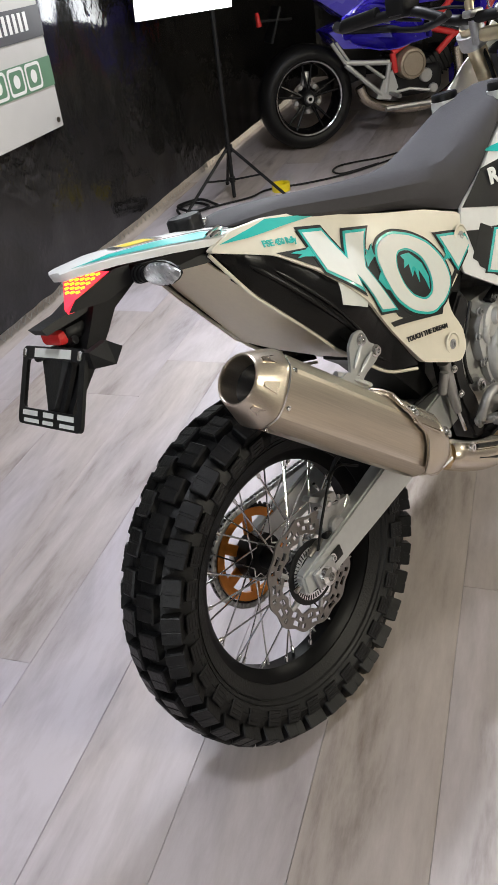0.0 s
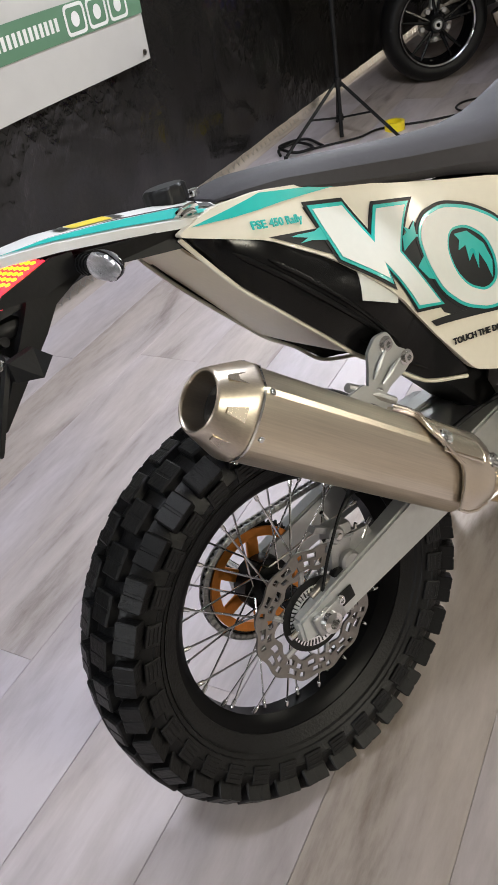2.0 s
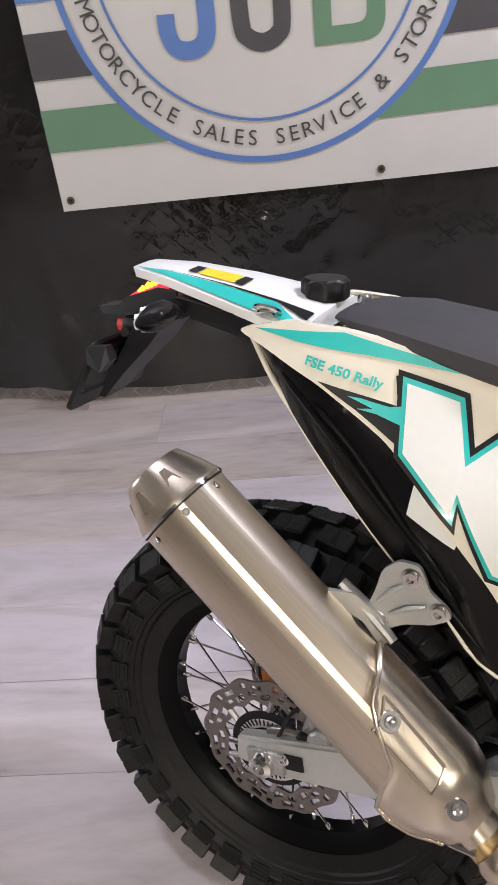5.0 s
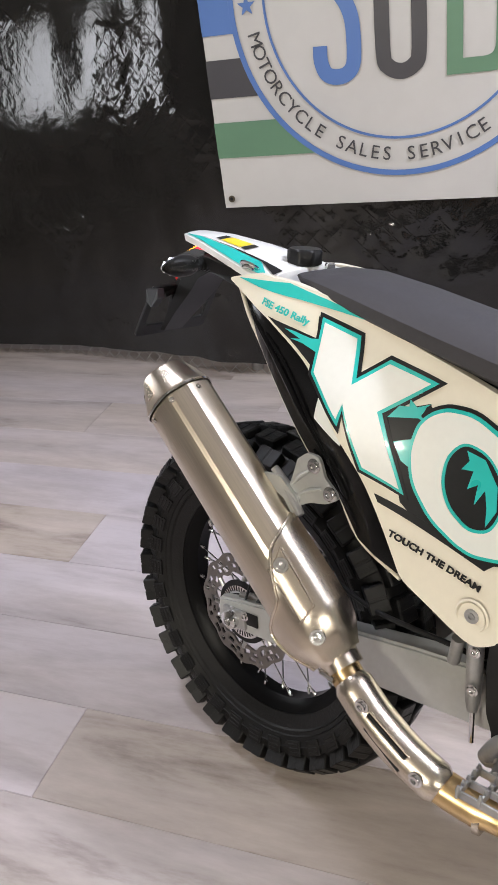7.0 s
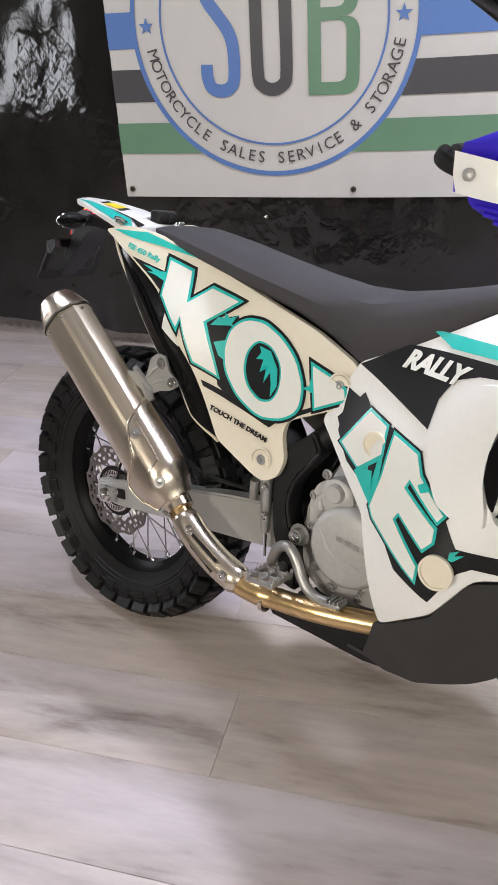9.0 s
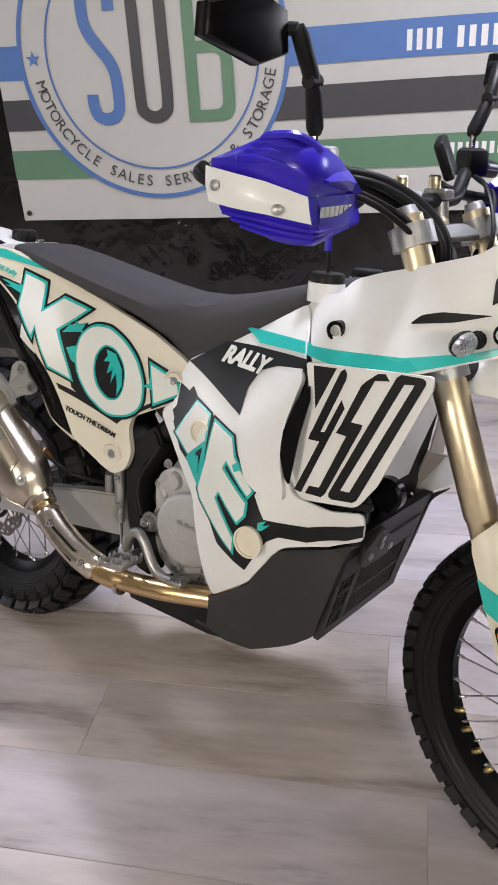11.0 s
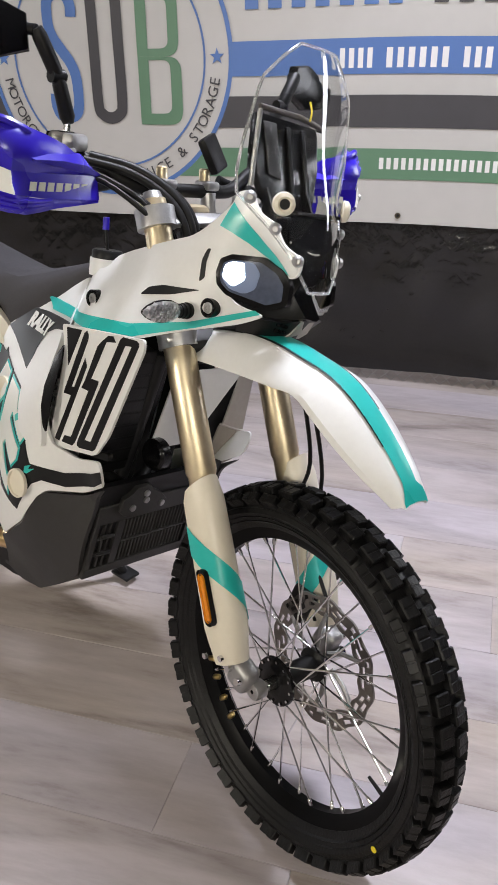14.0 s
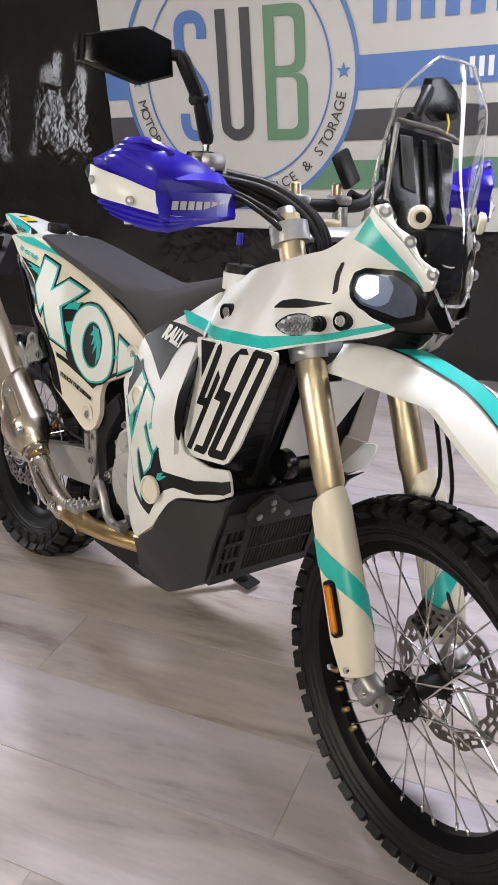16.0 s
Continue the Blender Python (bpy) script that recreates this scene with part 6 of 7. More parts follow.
# fork, guards, fender
PLACE[0] = STEER
F_TOP, F_BOT = Vector((1.157, 0, 1.130)), Vector((1.487, 0, .372))
fdir = (F_BOT - F_TOP).normalized()
for s, nm in ((-1, "fork_leg"), (1, "fork_leg")):
    off = Vector((0, s * .104, 0))
    at = lambda d: tuple(F_TOP + off + fdir * d)
    leg = part(nm, tube([at(-.03), at(.0), at(.16), at(.17), at(.47), at(.48), at(.55)], [.024, .025, .025, .029, .029, .026, .026], 28), GOLD, bike, "gold anodised fork leg")
    part("fork_cap", tube([at(-.045), at(-.026)], [.016, .022], 12), ALLOY, leg)
    part("slider", tube([at(.53), at(.56), at(.80)], [.028, .024, .024], 20), ALLOY, leg)
    lug = part("axle_lug", box(.052, .040, .058, pose(1.518, s * .108, .362, 0, 24), .014, 3), ALLOY, leg, "cast alloy axle clamp")
    for k in (-1, 1):
        part("pinch_bolt", tube([(1.520 + .014 * k, s * .132, .372 - .006 * k), (1.520 + .014 * k, s * .140, .374 - .006 * k)], .007, 10), CHROME, lug)
    # guard: a half sleeve in front of the slider
    bm = bmesh.new()
    rings = []
    for i in range(15):
        t = i / 14
        d = .496 + .324 * t
        w = np.interp(t, [0, .06, .4, .8, 1], [.040, .048, .050, .052, .040])
        row = []
        for k in range(11):
            a = radians(-100 + 200 * k / 10)
            side = Vector((fdir.z, 0, -fdir.x)) * -1
            row.append(bm.verts.new(Vector(at(d)) + side * (w * math.cos(a) * .95 + .006) + Vector((0, w * math.sin(a) * .78 + s * .012, 0)) + fdir * (-.02 * math.cos(a) if i == 0 else 0)))
        rings.append(row)
    for a, b in zip(rings, rings[1:]):
        for k in range(10):
            bm.faces.new((a[k], a[k + 1], b[k + 1], b[k]))
    band = [[v.co.copy() for v in r] for r in rings]
    bmesh.ops.recalc_face_normals(bm, faces=bm.faces)
    bmesh.ops.solidify(bm, geom=bm.faces[:], thickness=.003)
    guard = part("fork_guard", bm, CREAM, bike, "cream fork guard with a teal band")
    bm = bmesh.new()
    vs = []
    for i in range(12):
        t = i / 11
        row = []
        for k in range(11):
            f = min((.20 + .052 * (k if s < 0 else 10 - k) + .17 * t) * 14, 13.9)
            i0 = min(int(f), 13)
            p = band[i0][k].lerp(band[i0 + 1][k], f - i0)
            c = Vector(at(.496 + .324 * f / 14)) + Vector((0, s * .012, 0))
            row.append(bm.verts.new(p + (p - c).normalized() * .0022))
        vs.append(row)
    for a, b in zip(vs, vs[1:]):
        for k in range(10):
            bm.faces.new((a[k], a[k + 1], b[k + 1], b[k]))
    part("teal_band", bm, TEAL, guard)
    rp = Vector(at(.692)) + Vector((.020, s * .052, .009))
    rf = part("reflector", box(.024, .010, .104, Matrix.Translation(rp) @ pose(0, 0, 0, 0, -23.5), .010, 3), BLACK, guard)
    part("reflector_lens", box(.017, .008, .090, Matrix.Translation(rp + Vector((0, s * .003, 0))) @ pose(0, 0, 0, 0, -23.5), .008, 3), AMBER, guard, "amber side reflector")
    for k in (-1, 1):
        part("guard_bolt", tube([(1.478 + .022 * k, s * .148, .392 + .010 * k), (1.478 + .022 * k, s * .154, .392 + .010 * k)], .006, 8), CHROME, guard)
part("front_axle", tube([(FC[0], -.105, FC[2]), (FC[0], .125, FC[2])], .012, 16), CHROME, bike)
part("axle_end", lathe([(.004, -.108), (.016, -.108), (.018, -.104), (.018, -.085), (.010, -.085)], 20, FC, False), ALLOY, bike)
upper = part("top_clamp", box(.044, .190, .016, Matrix.Translation(F_TOP + fdir * .004) @ pose(0, 0, 0, 0, 23.5), .012), ALLOY, bike, "machined alloy fork clamp")
# plate in frame black: the shade below the fairing is put into its colour
low_clamp = part("bottom_clamp", box(.070, .240, .036, Matrix.Translation(F_TOP + fdir * .222) @ pose(0, 0, 0, 0, 23.5), .014), FRAME, bike)
for s in (-1, 1):
    for d, r, nm in ((.004, .037, "clamp_ring"), (.222, .037, "clamp_ring")):
        part(nm, tube([F_TOP + Vector((0, s * .104, 0)) + fdir * (d - .018), F_TOP + Vector((0, s * .104, 0)) + fdir * (d + .018)], r, 24), ALLOY, upper if d < .1 else low_clamp)
part("steering_head", tube([F_TOP + fdir * .03 + Vector((-.035, 0, 0)), F_TOP + fdir * .27 + Vector((-.035, 0, 0))], .034, 20), FRAME, bike)
# bar mounts and handlebar
for s in (-1, 1):
    mnt = part("bar_mount", tube([(1.115, s * .05, 1.118), (1.108, s * .05, 1.145), (1.104, s * .05, 1.172)], [.017, .015, .016], 16), ALLOY, bike, "machined bar mount with gold bolts")
    part("mount_cap", box(.05, .03, .018, pose(1.100, s * .05, 1.186, 0, 0), .006), ALLOY, mnt)
    part("mount_nut", tube([(1.092, s * .05, 1.186), (1.091, s * .05, 1.190), (1.089, s * .05, 1.214), (1.089, s * .05, 1.217)], [.012, .011, .011, .008], 16), GOLD, mnt, "gold anodised nut")
part("steering_damper", box(.050, .070, .032, pose(1.115, 0, 1.135), .010), GOLD, bike, "gold anodised damper block")
bar_line = [(1.102, 0, 1.175), (1.102, -.08, 1.175), (1.094, -.12, 1.182), (1.064, -.19, 1.216), (1.040, -.25, 1.222), (1.002, -.400, 1.216)]
full = [Vector((x, -y, z)) for x, y, z in bar_line[::-1]][:-1] + [Vector(p) for p in bar_line]
bar = part("handlebar", tube(smooth_line(full, 4), .013, 16), BLACK, bike, "black braced handlebar")
for s in (-1, 1):
    PLACE[0] = STEER
    part("grip", tube([(1.030, s * .290, 1.231), (1.004, s * .392, 1.221)], .0165, 16), BLACK, bar)
    part("control_housing", box(.045, .05, .045, pose(1.046, s * .235, 1.240, 0, 0, 14 * s), .008), CHROME if s < 0 else BLACK, bar)
    part("lever", tube(smooth_line([(1.085, s * .23, 1.230), (1.085, s * .30, 1.224), (1.055, s * .39, 1.212)]), [.006] * 12 + [.007], 8), ALLOY, bar)
    # hand guard: metal hoop, white band and blue shells
    PLACE[0] = SIDEWAYS if s < 0 else STEER_LEFT
    gd = part("hand_guard", tube(smooth_line([(.935, s * .445, 1.200), (.945, s * .466, 1.190), (.985, s * .470, 1.178), (1.055, s * .462, 1.165), (1.095, s * .42, 1.158), (1.085, s * .34, 1.156), (1.070, s * .25, 1.160), (1.055, s * .17, 1.178), (1.055, s * .14, 1.190)]), .010, 12), BLACK, bike, "blue and white hand guard")

    def guard_skin(rows, thick, mat, name, label=""):
        bm = bmesh.new()
        vs = [[bm.verts.new((x, s * y, z)) for x, y, z in r] for r in rows]
        for a, b in zip(vs, vs[1:]):
            for k in range(len(a) - 1):
                bm.faces.new((a[k], a[k + 1], b[k + 1], b[k]))
        bmesh.ops.recalc_face_normals(bm, faces=bm.faces)
        bmesh.ops.subdivide_edges(bm, edges=bm.edges[:], cuts=1, use_grid_fill=True, smooth=.25)
        bmesh.ops.solidify(bm, geom=bm.faces[:], thickness=thick)
        return part(name, bm, mat, gd, label, 48)

    guard_skin([[(.970, .474, 1.200), (1.060, .474, 1.187), (1.110, .444, 1.171), (1.096, .36, 1.174), (1.076, .25, 1.180)],
                [(.976, .482, 1.212), (1.062, .486, 1.212), (1.116, .446, 1.200), (1.108, .362, 1.192), (1.079, .25, 1.184)],
                [(.985, .475, 1.216), (1.060, .474, 1.240), (1.110, .440, 1.226), (1.104, .350, 1.210), (1.077, .25, 1.186)],
                [(.987, .460, 1.214), (1.056, .452, 1.252), (1.100, .420, 1.242), (1.098, .335, 1.222), (1.074, .25, 1.187)]], .004, BLUE, "upper_shell", "blue ribbed plastic shell")
    guard_skin([[(.965, .480, 1.202), (1.010, .490, 1.196), (1.064, .480, 1.187), (1.114, .448, 1.171)],
                [(.968, .482, 1.176), (1.014, .493, 1.170), (1.068, .484, 1.166), (1.119, .449, 1.152)],
                [(.974, .480, 1.155), (1.018, .489, 1.150), (1.069, .480, 1.145), (1.121, .444, 1.136)]], .005, WHITE, "white_band", "white plastic band")
    guard_skin([[(.985, .474, 1.155), (1.066, .472, 1.144), (1.117, .438, 1.136), (1.101, .36, 1.134), (1.088, .25, 1.140)],
                [(.992, .474, 1.143), (1.068, .464, 1.124), (1.114, .428, 1.118), (1.103, .36, 1.126), (1.089, .25, 1.137)],
                [(.998, .462, 1.136), (1.064, .448, 1.110), (1.106, .410, 1.106), (1.103, .35, 1.120), (1.088, .25, 1.135)]], .004, BLUE, "lower_shell", "blue plastic shell")
    guard_skin([[(1.112, .446, 1.171), (1.100, .36, 1.174), (1.079, .25, 1.180)], [(1.118, .442, 1.136), (1.104, .36, 1.134), (1.091, .25, 1.140)]], .004, BLUE, "inner_shell", "blue plastic shell")
    for x, y, z in ((.992, .491, 1.177), (1.085, .474, 1.152)):
        o = part("guard_screw", lathe([(1e-4, -.003), (.004, -.003), (.0075, -.001), (.0075, .002)], 16, (0, 0, 0), False), ALLOY, gd)
        o.matrix_basis = Matrix.Translation((x, s * (y + .002), z)) @ pose(0, 0, 0, 0, 0, (25 if x > 1.05 else -5) * (1 if s < 0 else -1) + (0 if s < 0 else 180))
    for k in range(7):
        f0, f1 = k / 7 + .02, (k + .72) / 7 + .02
        P = lambda f, up: (1.1105 + (1.083 - 1.1105) * f + .0035, s * (.412 + (.272 - .412) * f + .003), 1.144 + .006 * f + up * .014)
        part("maker_print", loft([[P(f0, 0), P(f1, 0), P(f1 + .012, 1), P(f0 + .012, 1)], [tuple(Vector(p) + Vector((.0015, 0, 0))) for p in (P(f0, 0), P(f1, 0), P(f1 + .012, 1), P(f0 + .012, 1))]]), LETTER, gd)
    for k in range(3):
        low = [(1.000 + .012 * k, s * (.481 - .005 * k), 1.143 - .008 * k), (1.066, s * (.472 - .006 * k), 1.136 - .009 * k), (1.114 - .002 * k, s * (.436 - .008 * k), 1.128 - .007 * k), (1.104, s * .36, 1.131 - .003 * k)]
        part("shell_rib", tube(smooth_line(low), .0035, 6), BLUE, gd)
    for k in range(4):
        rib = [(1.018 + .010 * k, s * (.484 - .004 * k), 1.214 + .009 * k), (1.064 + .008 * k, s * (.482 - .010 * k), 1.213 + .011 * k), (1.112 - .002 * k, s * (.444 - .012 * k), 1.196 + .012 * k)]
        part("shell_rib", tube(smooth_line(rib), [.002] + [.0062] * 11 + [.002], 6), BLUE, gd)
    part("shell_fin", loft([[(x + dx, s * y, z), (x + .012, s * y, z + h * .4), (x - .004, s * (y + .004), z + h), (x - .016, s * y, z)] for x, y, z, h, dx in ((1.112, .41, 1.190, .006, .002), (1.104, .35, 1.186, .026, .004), (1.090, .29, 1.182, .030, .004), (1.078, .25, 1.178, .012, .002))]), BLUE, gd)
    guard_skin([[(.960, .470, 1.200), (1.004, .478, 1.194), (1.054, .468, 1.185), (1.098, .436, 1.170), (1.084, .36, 1.172), (1.066, .25, 1.178)],
                [(.966, .470, 1.156), (1.010, .478, 1.151), (1.056, .468, 1.146), (1.102, .432, 1.137), (1.088, .36, 1.136), (1.072, .25, 1.140)]], .003, BLUE, "lining", "blue plastic lining")
    # mirror on a jointed arm
    if s > 0:
        PLACE[0] = Matrix.Translation((.081, -.038, .037))
    ball = part("mirror", tube([(1.003, s * .262, 1.230), (1.003, s * .262, 1.268)], .006, 10), CHROME, bike, "black folding mirror")
    j0, j1, j2 = Vector((1.001, s * .258, 1.262)), Vector((1.012, s * .294, 1.330)), Vector((1.005, s * .338, 1.398))
    part("lower_arm", tube([j0, j0.lerp(j1, .15), j0.lerp(j1, .85), j1], [.010, .014, .013, .010], 14), BLACK, ball)
    part("upper_arm", tube([j1, j1.lerp(j2, .15), j1.lerp(j2, .85), j2], [.010, .013, .013, .010], 14), BLACK, ball)
    part("head_joint", tube([j2 + Vector((0, 0, -.004)), (.985, s * .346, 1.396), (.978, s * .362, 1.394)], [.010, .009, .008], 12), BLACK, ball)
    part("arm_knob", tube([j1 + Vector((0, .012, .004)), j1 + Vector((0, -.016, .0))], .011, 10), BLACK, ball)
    shape = [(-.512, 1.398), (-.402, 1.430), (-.347, 1.418), (-.338, 1.362), (-.403, 1.338), (-.514, 1.358)]
    mid = Vector((.975, s * .428, 1.386))
    ring = lambda k, d: [(.975 - d + .10 * (y + .43) * k, mid.y + (s * -y - mid.y) * k if s > 0 else mid.y + (y - mid.y) * k, mid.z + (z - mid.z) * k) for y, z in shape]
    part("mirror_head", loft([ring(k, d) for k, d in ((.55, -.018), (.92, -.014), (1, -.006), (1, .004), (.96, .008))]), GLOSS_BLACK, ball, "six-sided black mirror shell")
    part("mirror_glass", loft([ring(k, d) for k, d in ((.94, .0085), (.93, .0095))]), CHROME, ball)

PLACE[0] = STEER
# cables, hoses and switchgear round the bars
for pts, r in (([(1.04, -.25, 1.21), (1.12, -.19, 1.19), (1.17, -.10, 1.13), (1.15, -.03, 1.03)], .006), ([(1.06, -.24, 1.205), (1.14, -.18, 1.175), (1.185, -.10, 1.10), (1.16, -.05, 1.0)], .005),
               ([(1.05, .25, 1.21), (1.13, .19, 1.18), (1.17, .10, 1.12), (1.16, .04, 1.0)], .005), ([(1.04, .24, 1.215), (1.15, .12, 1.20), (1.22, .04, 1.12), (1.2, .0, 1.0)], .004),
               ([(1.03, -.23, 1.215), (1.16, -.14, 1.16), (1.2, -.06, 1.05)], .004)):
    part("control_cable", tube(smooth_line(pts, 5), r, 8), BLACK, bike)
PLACE[0] = SIDEWAYS
for dy, dz, r in ((0, 0, .0095), (-.012, -.008, .008), (.014, -.004, .0085)):
    part("brake_hose", tube(smooth_line([(1.035, -.235 + dy, 1.212 + dz), (1.085, -.165 + dy, 1.200 + dz), (1.135, -.115 + dy, 1.165 + dz), (1.168, -.097 + dy, 1.120 + dz), (1.172, -.085 + dy, 1.06 + dz), (1.165, -.06 + dy, .98)], 6), r, 10), BLACK, bike)
PLACE[0] = STEER
part("switch_block", box(.05, .045, .05, pose(1.06, .215, 1.235, 0, 0, -20), .008), BLACK, bike)
part("switch_tab", box(.020, .05, .07, pose(1.10, .06, 1.245, 20, -20, 20), .006), BLACK, bike)
part("reservoir", box(.055, .045, .03, pose(1.055, -.225, 1.245, 0, 0, 22), .008), ALLOY, bike)

PLACE[0] = STEER
# front fender: a beak that droops at its tip
bm = bmesh.new()
# x, height of the ridge, half width, drop of the flank, half width of the flat top
spine = [(1.215, .932, .078, .050, .034), (1.32, .952, .078, .062, .034), (1.42, .953, .077, .060, .033), (1.50, .941, .076, .047, .032), (1.555, .930, .075, .036, .031), (1.60, .912, .075, .042, .030),
         (1.65, .880, .070, .042, .028), (1.70, .839, .058, .034, .026), (1.735, .803, .044, .022, .024), (1.752, .776, .034, .010, .022)]


def fender_row(x, z, w, drop, r):
    half = [(x - .022, w, z - drop), (x - .014, w * .97, z - drop * .80), (x - .006, r + (w - r) * .55, z - drop * .34), (x, r + .004, z - .005), (x, r - .003, z - .001)]
    return [(a, -y, c) for a, y, c in half] + [(x, 0, z + .0015)] + [(a, y, c) for a, y, c in half[::-1]]


lines = [smooth_line([fender_row(*r)[k] for r in spine], 4) for k in range(11)]
fr = [[bm.verts.new(ln[i]) for ln in lines] for i in range(len(lines[0]))]
for a, b in zip(fr, fr[1:]):
    for k in range(10):
        bm.faces.new((a[k], a[k + 1], b[k + 1], b[k]))
bmesh.ops.recalc_face_normals(bm, faces=bm.faces)
bmesh.ops.solidify(bm, geom=bm.faces[:], thickness=.004)
fender = part("front_fender", bm, WHITE, bike, "white beak fender with a teal stripe", 30)


def fender_strip(name, y0, y1, first, last, mat, flare=False):
    """A sticker along the fender's flat top; the two edges as shares of its half width, at the back and at the tip."""
    bm = bmesh.new()
    rows = []
    n = len(lines[0]) - 1
    for i in range(first, last):
        t = i / n
        a, b, c = lines[4][i], lines[5][i], lines[6][i]
        out = lines[3][i]
        row = []
        for k in range(5):
            f = (y0[0] + (y0[1] - y0[0]) * t) * (1 - k / 4) + (y1[0] + (y1[1] - y1[0]) * t) * k / 4
            if flare and i > n - 4:
                f += ((-2 + k) - f) * min((i - n + 4) / 3, 1)
            q = b.lerp(a, -f) if -1 < f < 0 else a.lerp(out, -f - 1) if f < 0 else b.lerp(c, f) if f < 1 else c.lerp(lines[7][i], f - 1)
            row.append(bm.verts.new(q + Vector((.3, 0, 1)).normalized() * .0028))
        rows.append(row)
    for a, b in zip(rows, rows[1:]):
        for k in range(4):
            bm.faces.new((a[k], a[k + 1], b[k + 1], b[k]))
    part(name, bm, mat, fender)


fender_strip("teal_stripe", (-.82, -1.0), (.85, .40), 6, len(lines[0]), TEAL, True)
fender_strip("black_pinstripe", (-1.30, -1.06), (-.84, -.94), 2, 28, INK)
fender_strip("black_pinstripe", (.87, .42), (.98, .50), 10, 24, INK)
fender_strip("black_patch", (-1.7, -1.7), (1.7, 1.7), 0, 6, INK)
part("fender_mount", box(.16, .10, .03, pose(1.27, 0, .915), .01), BLACK, fender)
for pts in ([(1.43, .05, .86), (1.445, .075, .72), (1.40, .10, .60), (1.47, .095, .45), (1.50, .085, .40)], [(1.44, .06, .86), (1.47, .085, .70), (1.45, .10, .55), (1.53, .09, .44)]):
    part("brake_hose", tube(smooth_line(pts, 5), .004, 8), BLACK, bike)
fcal = part("front_caliper", box(.055, .038, .080, pose(1.462, .085, .425, 0, 20), .012), FRAME, bike, "black front brake caliper")
part("caliper_pin", tube([(1.43, .108, .46), (1.47, .108, .40)], .006, 8), CHROME, fcal)

# frame, engine and controls
PLACE[0] = Matrix()
for s in (-1, 1):
    part("frame_spar", tube(smooth_line([(1.09, s * .045, .98), (.95, s * .085, .86), (.78, s * .075, .77), (.66, s * .070, .70), (.60, s * .085, .645)], 5), .024, 14), FRAME, bike)
    part("cradle_tube", tube(smooth_line([(1.12, s * .04, .86), (1.06, s * .06, .60), (1.02, s * .09, .42), (.93, s * .10, .33), (.62, s * .11, .31)], 5), .016, 12), FRAME, bike)
    part("subframe_tube", tube([(.66, s * .066, .77), (.30, s * .055, .89), (.02, s * .055, .955)], .011, 10), FRAME, bike)
part("shock", tube([(.50, 0, .42), (.62, .0, .74)], .032, 16), FRAME, bike)
PLACE[0] = SIDEWAYS
spar_poly = [(.606, .678), (.586, .659), (.540, .620), (.524, .571), (.526, .496), (.536, .428), (.548, .405), (.560, .33), (.61, .32), (.604, .40), (.596, .432), (.580, .457), (.567, .494), (.569, .543), (.586, .579), (.618, .618), (.630, .640)]
for grow, y0, name in ((0, -.150, "frame_plate"), (-.006, -.156, "frame_face")):
    plate = part(name, sheet(rounded(grown(spar_poly, grow), .014, 3), y0, .045 if grow == 0 else .007, 0, .5), FRAME, bike)
    mirrored(plate)
part("frame_rib", tube(smooth_line([(.630, -.158, .640), (.604, -.158, .601), (.576, -.158, .558), (.569, -.158, .508), (.581, -.158, .465)], 4), .004, 8), FRAME, bike)
bolt(.602, -.150, .452, .016, .018, ALLOY, bike)
bolt(.602, -.168, .452, .009, .006, CHROME, bike)
engine = part("engine", loft([[(x, y * .9, z0), (x, y, z0 + .04), (x, y, z1 - .03), (x, y * .8, z1), (x, -y * .8, z1), (x, -y, z1 - .03), (x, -y, z0 + .04), (x, -y * .9, z0)]
                              for x, y, z0, z1 in ((.60, -.13, .36, .54), (.66, -.155, .34, .62), (.78, -.160, .33, .62), (.90, -.155, .335, .56), (.97, -.13, .36, .50))]), CASE, bike, "grey painted engine")
part("cylinder", box(.15, .17, .20, pose(.855, 0, .67, 0, 12), .015), CASE, engine)
for k in range(4):
    part("cylinder_fin", box(.165, .185, .006, pose(.845 + .006 * k, 0, .62 + .028 * k, 0, 12), .002), CASE, engine)
cc = (.733, 0, .482)
part("clutch_cover", lathe([(1e-4, -.196), (.070, -.195), (.079, -.189), (.084, -.176), (.084, -.15), (.070, -.15)], 56, cc, False), CASE, engine, "grey clutch cover")
part("cover_flange", lathe([(.084, -.166), (.092, -.166), (.092, -.150), (.084, -.150)], 56, cc), CASE, engine)
for k in range(9):
    a = 2 * math.pi * k / 9 + .2
    bolt(cc[0] + .093 * math.cos(a), -.164, cc[2] + .093 * math.sin(a), .0055, .006, ALLOY, engine)
part("cover_crease", tube([(.664, -.188, .524), (.680, -.1955, .498), (.697, -.1962, .473), (.716, -.1962, .459), (.783, -.195, .455), (.802, -.190, .454)], .0035, 6), CASE, engine)
part("upper_cover", sheet(rounded([(.632, .495), (.626, .546), (.640, .585), (.671, .603), (.712, .606), (.748, .590), (.775, .56), (.76, .50), (.70, .46)], .014, 3), -.166, .03, 0, .5), CASE, engine)
part("cover_hook", tube(smooth_line([(.655, -.168, .536), (.651, -.170, .556), (.668, -.171, .571), (.686, -.171, .566), (.704, -.170, .560)], 5), .008, 10), CASE, engine)
for pts in ([(.715, .498), (.715, .508), (.728, .508), (.728, .498)], [(.735, .496), (.735, .506), (.747, .506), (.747, .496)], [(.754, .494), (.754, .504), (.766, .504), (.766, .494)], [(.773, .492), (.773, .502), (.785, .502), (.785, .492)]):
    part("cover_print", sheet(pts, -.1972, .0008, 0, 9), ALLOY, engine)
part("pump_cover", lathe([(1e-4, -.178), (.030, -.178), (.038, -.172), (.040, -.15)], 28, (.690, 0, .570), False), CASE, engine)
